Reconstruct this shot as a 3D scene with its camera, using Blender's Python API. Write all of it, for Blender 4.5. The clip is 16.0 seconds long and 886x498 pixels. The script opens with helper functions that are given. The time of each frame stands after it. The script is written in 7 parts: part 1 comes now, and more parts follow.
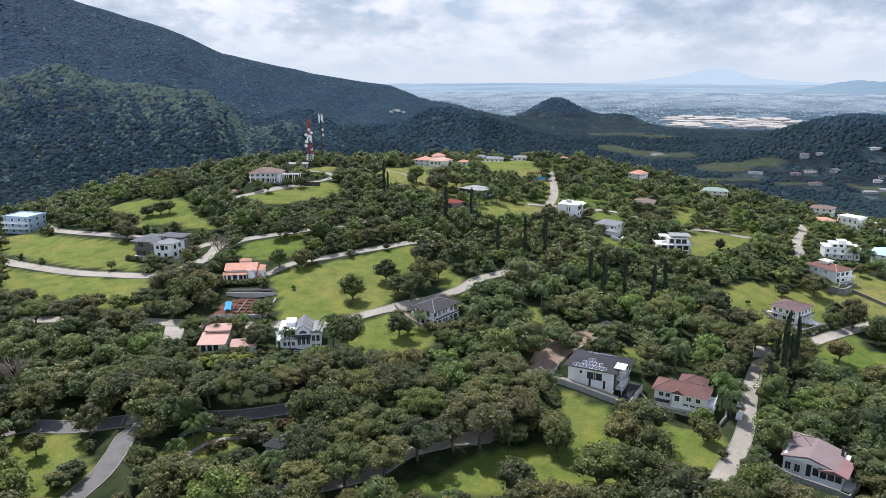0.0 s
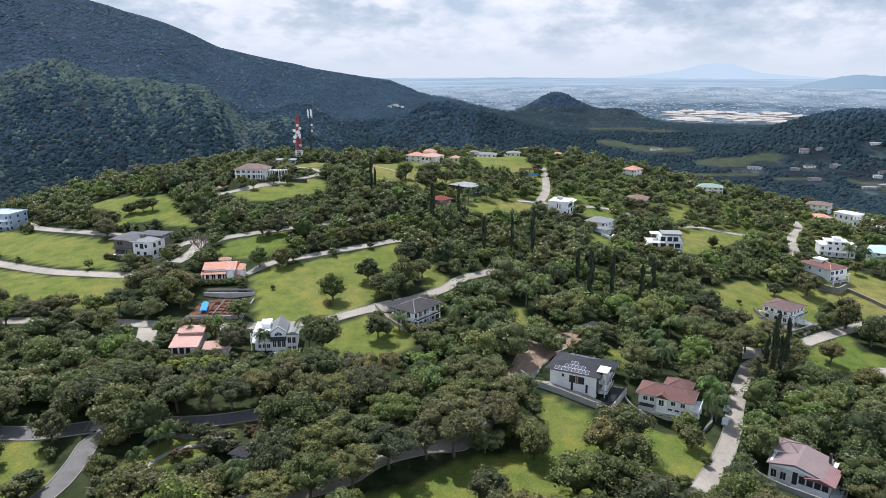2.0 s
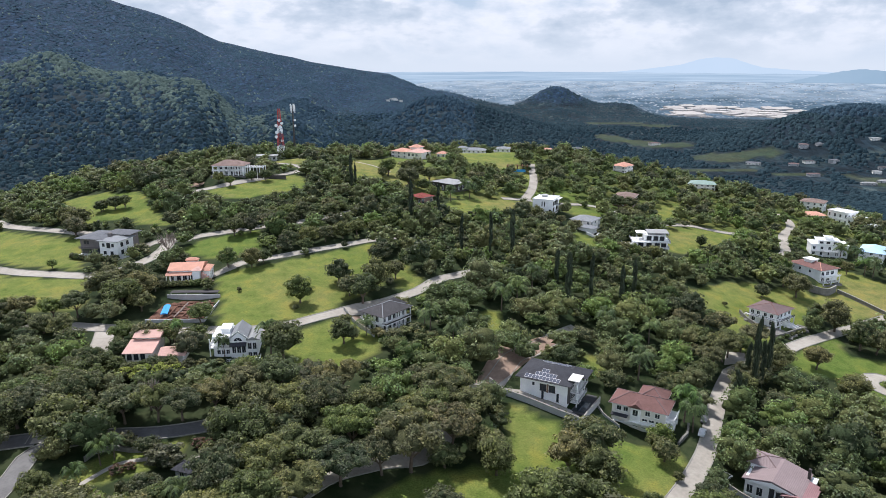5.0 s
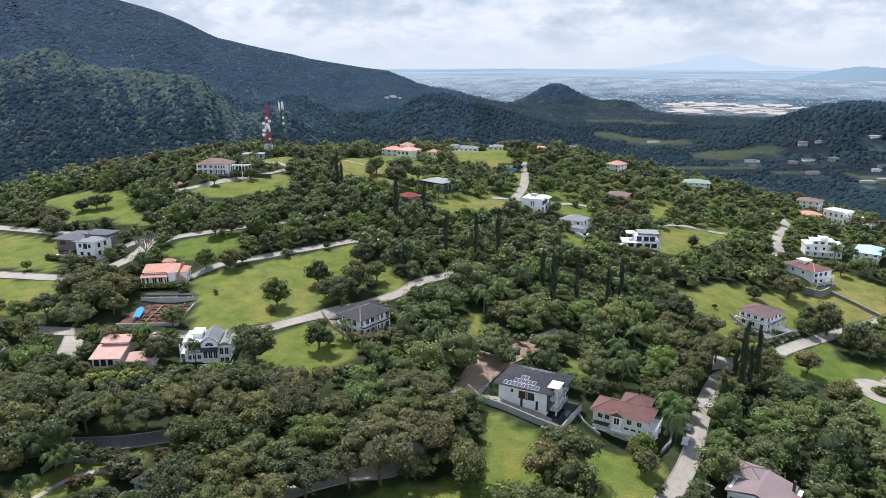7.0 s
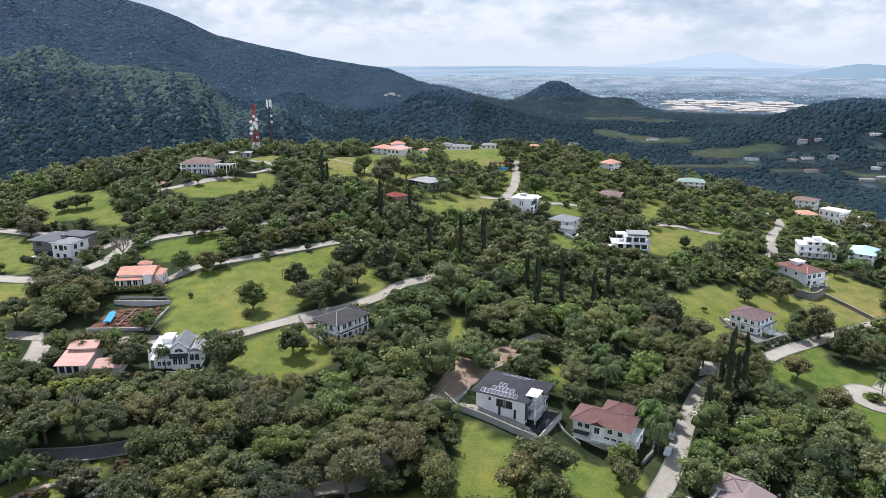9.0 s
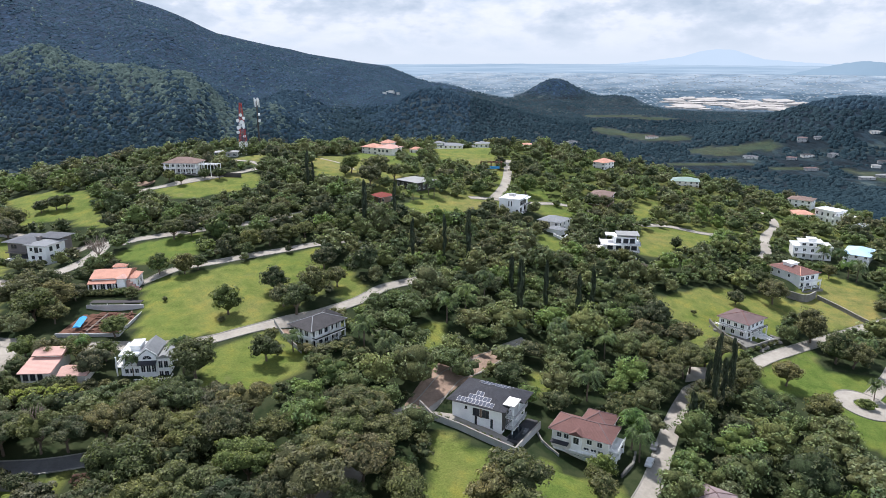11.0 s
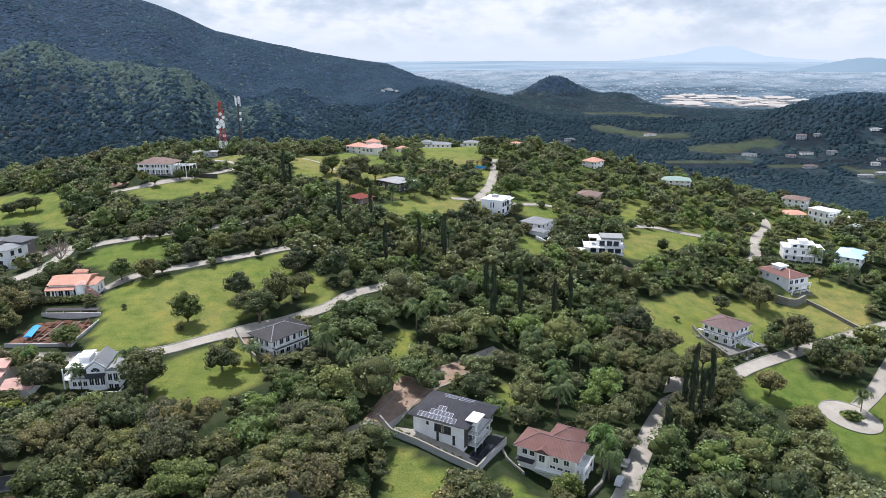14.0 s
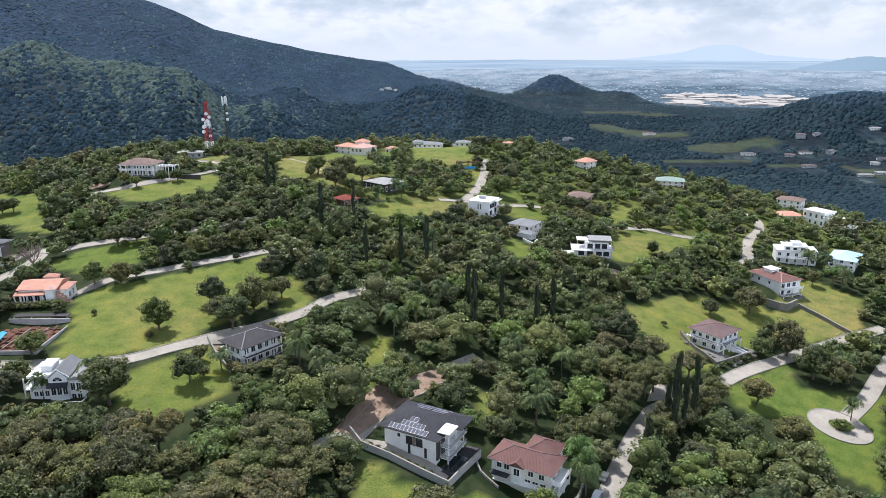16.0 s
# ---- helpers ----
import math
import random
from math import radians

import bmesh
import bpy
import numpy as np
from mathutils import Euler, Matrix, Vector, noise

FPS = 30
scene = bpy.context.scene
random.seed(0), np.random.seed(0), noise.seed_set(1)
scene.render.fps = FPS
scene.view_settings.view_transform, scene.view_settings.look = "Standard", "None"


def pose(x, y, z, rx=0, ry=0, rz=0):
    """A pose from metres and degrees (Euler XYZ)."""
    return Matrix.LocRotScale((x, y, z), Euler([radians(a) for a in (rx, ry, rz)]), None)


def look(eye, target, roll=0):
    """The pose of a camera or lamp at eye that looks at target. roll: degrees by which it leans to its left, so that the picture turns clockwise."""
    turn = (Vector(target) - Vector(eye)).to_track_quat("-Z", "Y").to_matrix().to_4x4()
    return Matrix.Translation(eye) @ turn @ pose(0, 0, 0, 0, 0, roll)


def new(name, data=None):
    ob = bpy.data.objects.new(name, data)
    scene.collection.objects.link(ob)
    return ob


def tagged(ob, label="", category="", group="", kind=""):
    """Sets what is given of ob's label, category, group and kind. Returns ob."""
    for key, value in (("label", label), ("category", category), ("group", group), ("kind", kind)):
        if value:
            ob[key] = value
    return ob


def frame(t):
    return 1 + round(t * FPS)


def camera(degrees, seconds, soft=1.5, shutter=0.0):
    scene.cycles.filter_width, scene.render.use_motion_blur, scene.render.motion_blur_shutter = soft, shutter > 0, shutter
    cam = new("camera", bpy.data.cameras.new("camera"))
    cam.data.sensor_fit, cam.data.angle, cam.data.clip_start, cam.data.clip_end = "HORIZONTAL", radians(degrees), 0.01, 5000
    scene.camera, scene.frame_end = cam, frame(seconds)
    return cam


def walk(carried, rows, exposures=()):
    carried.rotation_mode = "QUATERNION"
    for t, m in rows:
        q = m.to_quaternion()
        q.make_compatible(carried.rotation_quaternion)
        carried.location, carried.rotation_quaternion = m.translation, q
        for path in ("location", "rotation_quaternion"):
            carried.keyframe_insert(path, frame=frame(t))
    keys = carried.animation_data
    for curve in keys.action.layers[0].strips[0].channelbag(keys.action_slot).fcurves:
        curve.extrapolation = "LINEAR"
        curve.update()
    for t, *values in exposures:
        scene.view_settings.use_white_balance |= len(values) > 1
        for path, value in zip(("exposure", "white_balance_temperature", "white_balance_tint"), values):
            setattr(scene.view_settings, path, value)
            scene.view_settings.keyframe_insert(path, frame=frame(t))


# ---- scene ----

# ---------- camera ----------
cam = camera(66.0, 16.0, soft=0.55)
PATH = [  # seconds, eye x, y, z, yaw, pitch, roll
    (0.0, 0.0, 0.0, 95.0, -0.005, -14.123, 0.0),
    (1.0, 3.566, 3.27, 95.0, 0.033, -14.354, -0.021),
    (2.0, 7.136, 6.538, 95.0, 0.063, -14.555, -0.015),
    (3.0, 10.709, 9.802, 95.0, 0.089, -14.731, 0.006),
    (4.2, 15.002, 13.715, 95.0, 0.118, -14.916, 0.041),
    (5.2, 18.583, 16.972, 95.0, 0.144, -15.052, 0.069),
    (6.3, 22.527, 20.552, 95.0, 0.175, -15.186, 0.092),
    (7.2, 25.757, 23.478, 95.0, 0.204, -15.287, 0.102),
    (8.1, 28.989, 26.402, 95.0, 0.236, -15.381, 0.101),
    (9.2, 32.944, 29.972, 95.0, 0.28, -15.488, 0.085),
    (10.2, 36.543, 33.214, 95.0, 0.324, -15.579, 0.059),
    (11.3, 40.507, 36.776, 95.0, 0.375, -15.671, 0.02),
    (12.2, 43.752, 39.689, 95.0, 0.418, -15.741, -0.017),
    (13.1, 47.001, 42.598, 95.0, 0.461, -15.804, -0.052),
    (14.0, 50.253, 45.506, 95.0, 0.5, -15.86, -0.081),
    (15.0, 53.869, 48.733, 95.0, 0.538, -15.912, -0.098),
    (16.0, 57.489, 51.957, 95.0, 0.567, -15.951, -0.088),
]
walk(cam, [(t, pose(x, y, z, 90 + pitch, 0, yaw) @ pose(0, 0, 0, 0, 0, roll)) for t, x, y, z, yaw, pitch, roll in PATH], [(0.0, 0.12, 5950, 15), (16.0, 0.24, 5950, 15)])

# ---------- world and sun ----------
SUN_TO = Vector((-0.27, 0.43, 0.86)).normalized()
world = bpy.data.worlds.new("sky")
scene.world = world
world.use_nodes = True
wt = world.node_tree
wt.nodes.clear()


def wnode(kind, **values):
    n = wt.nodes.new(kind)
    for k, v in values.items():
        n.inputs[k.replace("_", " ")].default_value = v
    return n


def wmath(op, a, b):
    n = wt.nodes.new("ShaderNodeMath")
    n.operation = op
    for i, v in enumerate((a, b)):
        if isinstance(v, (int, float)):
            n.inputs[i].default_value = v
        else:
            wt.links.new(v, n.inputs[i])
    return n.outputs[0]


def wmix(fac, a, b):
    n = wt.nodes.new("ShaderNodeMix")
    n.data_type = "RGBA"
    wt.links.new(fac, n.inputs[0])
    for i, v in ((6, a), (7, b)):
        if isinstance(v, tuple):
            n.inputs[i].default_value = v
        else:
            wt.links.new(v, n.inputs[i])
    return n.outputs[2]


def wramp(fac, *stops):
    n = wt.nodes.new("ShaderNodeValToRGB")
    els = n.color_ramp.elements
    while len(els) < len(stops):
        els.new(0.5)
    for e, (p, c) in zip(els, stops):
        e.position, e.color = p, (c, c, c, 1) if isinstance(c, (int, float)) else c
    wt.links.new(fac, n.inputs[0])
    return n.outputs[0]


sky = wt.nodes.new("ShaderNodeTexSky")
sky.sky_type, sky.sun_disc = "NISHITA", False
sky.sun_elevation = math.asin(SUN_TO.z)
sky.sun_rotation = math.atan2(SUN_TO.x, SUN_TO.y)
sky.dust_density = 2.5
skyc = wt.nodes.new("ShaderNodeVectorMath")
skyc.operation = "SCALE"
skyc.inputs[3].default_value = 0.11
wt.links.new(sky.outputs[0], skyc.inputs[0])
tc = wt.nodes.new("ShaderNodeTexCoord")
sep = wt.nodes.new("ShaderNodeSeparateXYZ")
wt.links.new(tc.outputs["Generated"], sep.inputs[0])
up = wmath("MAXIMUM", sep.outputs[2], 0.0)
comb = wt.nodes.new("ShaderNodeCombineXYZ")
wt.links.new(sep.outputs[0], comb.inputs[0])
wt.links.new(sep.outputs[1], comb.inputs[1])
wt.links.new(wmath("MULTIPLY", sep.outputs[2], 2.3), comb.inputs[2])
big = wnode("ShaderNodeTexNoise", Scale=4.2, Detail=9.0, Roughness=0.55, Distortion=0.15)
wt.links.new(comb.outputs[0], big.inputs["Vector"])
small = wnode("ShaderNodeTexNoise", Scale=11.0, Detail=8.0, Roughness=0.6)
wt.links.new(comb.outputs[0], small.inputs["Vector"])
puff = wnode("ShaderNodeTexVoronoi", Scale=13.0, Detail=3.0, Roughness=0.6)
puff.feature = "SMOOTH_F1"
wt.links.new(comb.outputs[0], puff.inputs["Vector"])
thin = wramp(up, (0.16, 0.0), (0.75, 0.16))
cover = wramp(wmath("SUBTRACT", big.outputs[0], thin), (0.37, 0.0), (0.46, 1.0))
body = wramp(wmath("ADD", wmath("ADD", wmath("MULTIPLY", big.outputs[0], 0.62), wmath("MULTIPLY", small.outputs[0], 0.30)), wmath("MULTIPLY", puff.outputs[0], 0.09)),
             (0.46, (1.08, 1.08, 1.07, 1)), (0.525, (0.96, 0.98, 1.0, 1)), (0.565, (0.72, 0.79, 0.85, 1)), (0.63, (0.50, 0.60, 0.69, 1)))
gap = wmix(wramp(up, (0.0, 0.0), (1.0, 1.0)), (0.60, 0.72, 0.83, 1), skyc.outputs[0])
away = wmath("MAXIMUM", wmath("ADD", wmath("MULTIPLY", sep.outputs[0], 0.53), wmath("MULTIPLY", sep.outputs[1], -0.85)), 0.0)
lit = wt.nodes.new("ShaderNodeVectorMath")
lit.operation = "SCALE"
wt.links.new(body, lit.inputs[0])
wt.links.new(wmath("ADD", wmath("MULTIPLY", away, 1.5), 1.0), lit.inputs[3])
clouded = wmix(cover, gap, lit.outputs[0])
haze = wramp(up, (0.0, 1.0), (0.03, 0.55), (0.085, 0.0))
final = wmix(haze, clouded, (0.80, 0.86, 0.90, 1))
bg = wnode("ShaderNodeBackground", Strength=0.84)
wt.links.new(final, bg.inputs[0])
wo = wt.nodes.new("ShaderNodeOutputWorld")
wt.links.new(bg.outputs[0], wo.inputs[0])

sun = new("sun", bpy.data.lights.new("sun", "SUN"))
sun.data.energy, sun.data.angle, sun.data.color = 5.0, radians(0.6), (1.0, 0.95, 0.86)
sun.matrix_world = look(SUN_TO * 100, (0, 0, 0))

# ---------- materials ----------
def material(name, build):
    m = bpy.data.materials.new(name)
    m.use_nodes = True
    t = m.node_tree
    t.nodes.clear()
    out = t.nodes.new("ShaderNodeOutputMaterial")
    t.links.new(build(t), out.inputs[0])
    return m


def node(t, kind, **values):
    n = t.nodes.new(kind)
    for k, v in values.items():
        n.inputs[k.replace("_", " ")].default_value = v
    return n


def link(t, a, b):
    t.links.new(a, b)


def coords(t, scale=1.0):
    g = t.nodes.new("ShaderNodeNewGeometry")
    m = t.nodes.new("ShaderNodeVectorMath")
    m.operation = "SCALE"
    m.inputs[3].default_value = scale
    link(t, g.outputs["Position"], m.inputs[0])
    return m.outputs[0]


def noisy(t, scale, detail=4.0, rough=0.55):
    n = node(t, "ShaderNodeTexNoise", Scale=scale, Detail=detail, Roughness=rough)
    link(t, coords(t), n.inputs["Vector"])
    return n.outputs[0]


def ramp(t, fac, *stops):
    n = t.nodes.new("ShaderNodeValToRGB")
    els = n.color_ramp.elements
    while len(els) < len(stops):
        els.new(0.5)
    for e, (p, c) in zip(els, stops):
        e.position, e.color = p, (c, c, c, 1) if isinstance(c, (int, float)) else (*c, 1)
    link(t, fac, n.inputs[0])
    return n.outputs[0]


def mixc(t, fac, a, b, mode="MIX"):
    n = t.nodes.new("ShaderNodeMix")
    n.data_type, n.blend_type = "RGBA", mode
    for i, v in ((0, fac), (6, a), (7, b)):
        if isinstance(v, (int, float)):
            n.inputs[i].default_value = v
        elif isinstance(v, tuple):
            n.inputs[i].default_value = (*v, 1)
        else:
            link(t, v, n.inputs[i])
    return n.outputs[2]


def surface(t, colour, rough=0.85, bump=None, height=0.02, metal=0.0, spec=0.3):
    b = node(t, "ShaderNodeBsdfPrincipled", Roughness=rough, Metallic=metal)
    b.inputs["Specular IOR Level"].default_value = spec
    if isinstance(colour, tuple):
        b.inputs["Base Color"].default_value = (*colour, 1)
    else:
        link(t, colour, b.inputs["Base Color"])
    if bump is not None:
        n = node(t, "ShaderNodeBump", Strength=0.8, Distance=height)
        link(t, bump, n.inputs["Height"])
        link(t, n.outputs[0], b.inputs["Normal"])
    return b.outputs[0]


def plain(name, colour, rough=0.8, vary=0.18, scale=0.6, metal=0.0, spec=0.3, height=0.01):
    def build(t):
        dark = tuple(c * (1 - vary) for c in colour)
        light = tuple(min(1, c * (1 + vary * 0.6)) for c in colour)
        a = noisy(t, scale, 6.0, 0.65)
        b = noisy(t, scale * 9, 3.0)
        c = mixc(t, 0.35, ramp(t, a, (0.35, dark), (0.65, light)), ramp(t, b, (0.3, dark), (0.7, light)))
        return surface(t, c, rough, b, height, metal, spec)
    return material(name, build)


def rooftiles(name, colour, across=3.0, vary=0.3):
    """Tiled roof: courses as fine relief, and tiles that fade unevenly."""
    def build(t):
        dark = tuple(c * (1 - vary) for c in colour)
        light = tuple(min(1, c * (1 + vary)) for c in colour)
        w = node(t, "ShaderNodeTexWave", Scale=across, Distortion=0.4, Detail=1.0)
        w.bands_direction = "Z"
        link(t, coords(t), w.inputs["Vector"])
        a, b = noisy(t, 0.35, 5.0, 0.6), noisy(t, 4.0, 2.0)
        c = mixc(t, 0.45, ramp(t, a, (0.35, dark), (0.65, light)), ramp(t, b, (0.35, dark), (0.65, light)))
        c = mixc(t, 0.25, c, ramp(t, w.outputs[0], (0.0, dark), (0.4, light)))
        return surface(t, c, 0.85, w.outputs[0], 0.05, spec=0.12)
    return material(name, build)


def species(t):
    """A number from 0 to 1 that is one tree's own: by object, and by tree within a joined wood."""
    o, at = t.nodes.new("ShaderNodeObjectInfo"), t.nodes.new("ShaderNodeAttribute")
    at.attribute_name = "tree"
    add = t.nodes.new("ShaderNodeMath")
    add.operation = "ADD"
    link(t, o.outputs["Random"], add.inputs[0])
    link(t, at.outputs["Fac"], add.inputs[1])
    fr = t.nodes.new("ShaderNodeMath")
    fr.operation = "FRACT"
    link(t, add.outputs[0], fr.inputs[0])
    return fr.outputs[0]


HUES = ((0.0, (0.56, 0.70, 0.62)), (0.12, (0.98, 1.06, 0.82)), (0.24, (1.02, 1.0, 0.98)), (0.36, (0.60, 0.74, 0.58)), (0.48, (1.26, 1.30, 0.92)), (0.58, (0.70, 0.74, 0.76)),
        (0.70, (1.06, 1.36, 0.74)), (0.80, (0.78, 0.94, 0.70)), (0.90, (1.26, 1.16, 1.0)), (1.0, (0.64, 0.80, 0.70)))


def leaves(name, colour, fresh=0.25, gloss=0.25, hues=True):
    """Foliage: colour varies a little from leaf to leaf and more from tree to tree; some light passes through."""
    def build(t):
        g = t.nodes.new("ShaderNodeNewGeometry")
        c = ramp(t, g.outputs["Random Per Island"], (0.0, tuple(x * 0.52 for x in colour)), (0.55, colour), (0.9, tuple(x * 1.4 for x in colour)), (1.0, tuple(x * 2.1 for x in colour)))
        if hues:
            c = mixc(t, 1.0, c, ramp(t, species(t), *HUES), "MULTIPLY")
        c = mixc(t, 1.0, c, ramp(t, noisy(t, 0.35, 3.0), (0.36, (0.80, 0.86, 0.88)), (0.5, (1.0, 1.0, 1.0)), (0.66, (1.22, 1.16, 1.0))), "MULTIPLY")
        d = surface(t, c, 0.55, spec=gloss)
        tr = node(t, "ShaderNodeBsdfTranslucent")
        link(t, mixc(t, 1.0, c, (1.1, 1.22, 0.68), "MULTIPLY"), tr.inputs[0])
        m = node(t, "ShaderNodeMixShader", Fac=fresh)
        link(t, d, m.inputs[1])
        link(t, tr.outputs[0], m.inputs[2])
        return m.outputs[0]
    return material(name, build)


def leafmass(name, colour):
    """The twigs and closely packed foliage inside a crown, coloured dark as shaded gaps."""
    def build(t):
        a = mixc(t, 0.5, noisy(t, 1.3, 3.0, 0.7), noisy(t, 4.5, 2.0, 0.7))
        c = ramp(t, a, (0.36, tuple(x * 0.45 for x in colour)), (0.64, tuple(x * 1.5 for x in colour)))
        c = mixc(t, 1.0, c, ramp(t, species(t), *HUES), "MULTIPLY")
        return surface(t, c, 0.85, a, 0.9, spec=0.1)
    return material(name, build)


LEAF = leaves("leaf", (0.157, 0.152, 0.077), 0.27)
LEAF_DARK = leaves("leaf_dark", (0.120, 0.115, 0.066), 0.22)
LEAF_CYPRESS = leaves("leaf_cypress", (0.042, 0.056, 0.034), 0.1, hues=False)
LEAF_PALM = leaves("leaf_palm", (0.105, 0.135, 0.062))
LEAF_WOOD = leaves("leaf_wood", (0.166, 0.186, 0.104), 0.30)
LEAF_LIME = leaves("leaf_lime", (0.26, 0.29, 0.06), 0.25, hues=False)
LEAF_RUST = leaves("leaf_rust", (0.105, 0.052, 0.036), 0.2, hues=False)
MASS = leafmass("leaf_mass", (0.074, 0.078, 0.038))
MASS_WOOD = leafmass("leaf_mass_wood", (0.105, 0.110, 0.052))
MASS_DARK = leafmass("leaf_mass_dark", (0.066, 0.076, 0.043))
BARK = plain("bark", (0.13, 0.10, 0.075), 0.9, 0.35, 1.5)
TWIG = plain("twig", (0.24, 0.19, 0.16), 0.9, 0.3, 1.5)
CONCRETE = plain("concrete", (0.355, 0.325, 0.278), 0.9, 0.3, 0.12)
KERB = plain("kerb", (0.30, 0.285, 0.25), 0.9, 0.2, 0.5)
ASPHALT = plain("asphalt", (0.155, 0.15, 0.145), 0.9, 0.3, 0.2)
WHITE = plain("white_paint", (0.86, 0.86, 0.85), 0.7, 0.12, 0.35)
CREAM = plain("cream_paint", (0.78, 0.75, 0.70), 0.75, 0.14, 0.35)
GREY_WALL = plain("grey_render", (0.40, 0.40, 0.40), 0.8, 0.16, 0.35)
TAUPE_WALL = plain("taupe_render", (0.175, 0.158, 0.15), 0.8, 0.2, 0.4)
FRAME_PALE = plain("pale_metal", (0.58, 0.58, 0.58), 0.6, 0.1, 1.0)
DARK_WALL = plain("dark_cladding", (0.06, 0.055, 0.05), 0.6, 0.3, 0.6)
BROWN_WALL = plain("brown_render", (0.22, 0.15, 0.11), 0.8, 0.2, 0.4)
STONE = plain("stone_wall", (0.19, 0.183, 0.165), 0.9, 0.4, 0.9, height=0.05)
BLUE_PAINT = plain("blue_paint", (0.42, 0.55, 0.68), 0.7, 0.12, 0.4)
SOIL = plain("red_soil", (0.15, 0.075, 0.05), 0.95, 0.45, 0.5, height=0.08)
EARTH = plain("bare_earth", (0.29, 0.205, 0.15), 0.95, 0.35, 0.3, height=0.05)
GLASS = plain("window_glass", (0.03, 0.036, 0.045), 0.12, 0.3, 0.3, spec=0.6)
STEEL = plain("steel", (0.45, 0.46, 0.47), 0.4, 0.15, 1.0, metal=0.6)
RED_PAINT = plain("red_paint", (0.42, 0.06, 0.05), 0.6, 0.2, 0.8)
TARP = plain("blue_tarp", (0.06, 0.33, 0.68), 0.5, 0.15, 0.8)
TIN_GREEN = plain("green_sheet", (0.22, 0.30, 0.26), 0.6, 0.15, 0.3)
TIN_BLUE = plain("blue_sheet", (0.42, 0.60, 0.80), 0.5, 0.12, 0.3)
TIN_GREY = plain("grey_sheet", (0.27, 0.275, 0.27), 0.55, 0.18, 0.3)
TILE_DARK = rooftiles("dark_tile", (0.048, 0.049, 0.056))
TILE_SLATE = rooftiles("slate_tile", (0.066, 0.063, 0.065))
TILE_GREY = rooftiles("grey_tile", (0.22, 0.23, 0.24), vary=0.2)
TILE_RED = rooftiles("red_tile", (0.165, 0.092, 0.082), vary=0.22)
TILE_MAROON = rooftiles("maroon_tile", (0.15, 0.108, 0.106), vary=0.22)
TILE_ORANGE = rooftiles("orange_tile", (0.50, 0.27, 0.20), vary=0.2)
TILE_SALMON = rooftiles("salmon_tile", (0.52, 0.33, 0.28), vary=0.15)
ROOF_RED = rooftiles("deep_red_roof", (0.20, 0.055, 0.045))
TILE_PLUM = rooftiles("plum_sheet", (0.235, 0.185, 0.182), vary=0.15)
TILE_ROSE = rooftiles("rose_sheet", (0.28, 0.165, 0.165), vary=0.15)
TILE_STEEL = rooftiles("steel_grey_tile", (0.125, 0.13, 0.142), vary=0.2)
TILE_BROWN = rooftiles("brown_tile", (0.20, 0.145, 0.125))
PANEL = plain("solar_cell", (0.06, 0.07, 0.10), 0.55, 0.15, 1.0, spec=0.15)
DECK = plain("dark_deck", (0.05, 0.05, 0.052), 0.7, 0.3, 0.5)
POOL = plain("pool_water", (0.015, 0.022, 0.028), 0.15, 0.2, 0.5, spec=0.6)
CAR_WHITE = plain("white_car_paint", (0.70, 0.70, 0.70), 0.3, 0.05, 1.0, spec=0.5)
CAR_GREY = plain("grey_car_paint", (0.09, 0.095, 0.10), 0.3, 0.08, 1.0, spec=0.5)
RUBBER = plain("rubber", (0.02, 0.02, 0.02), 0.8, 0.2, 2.0)


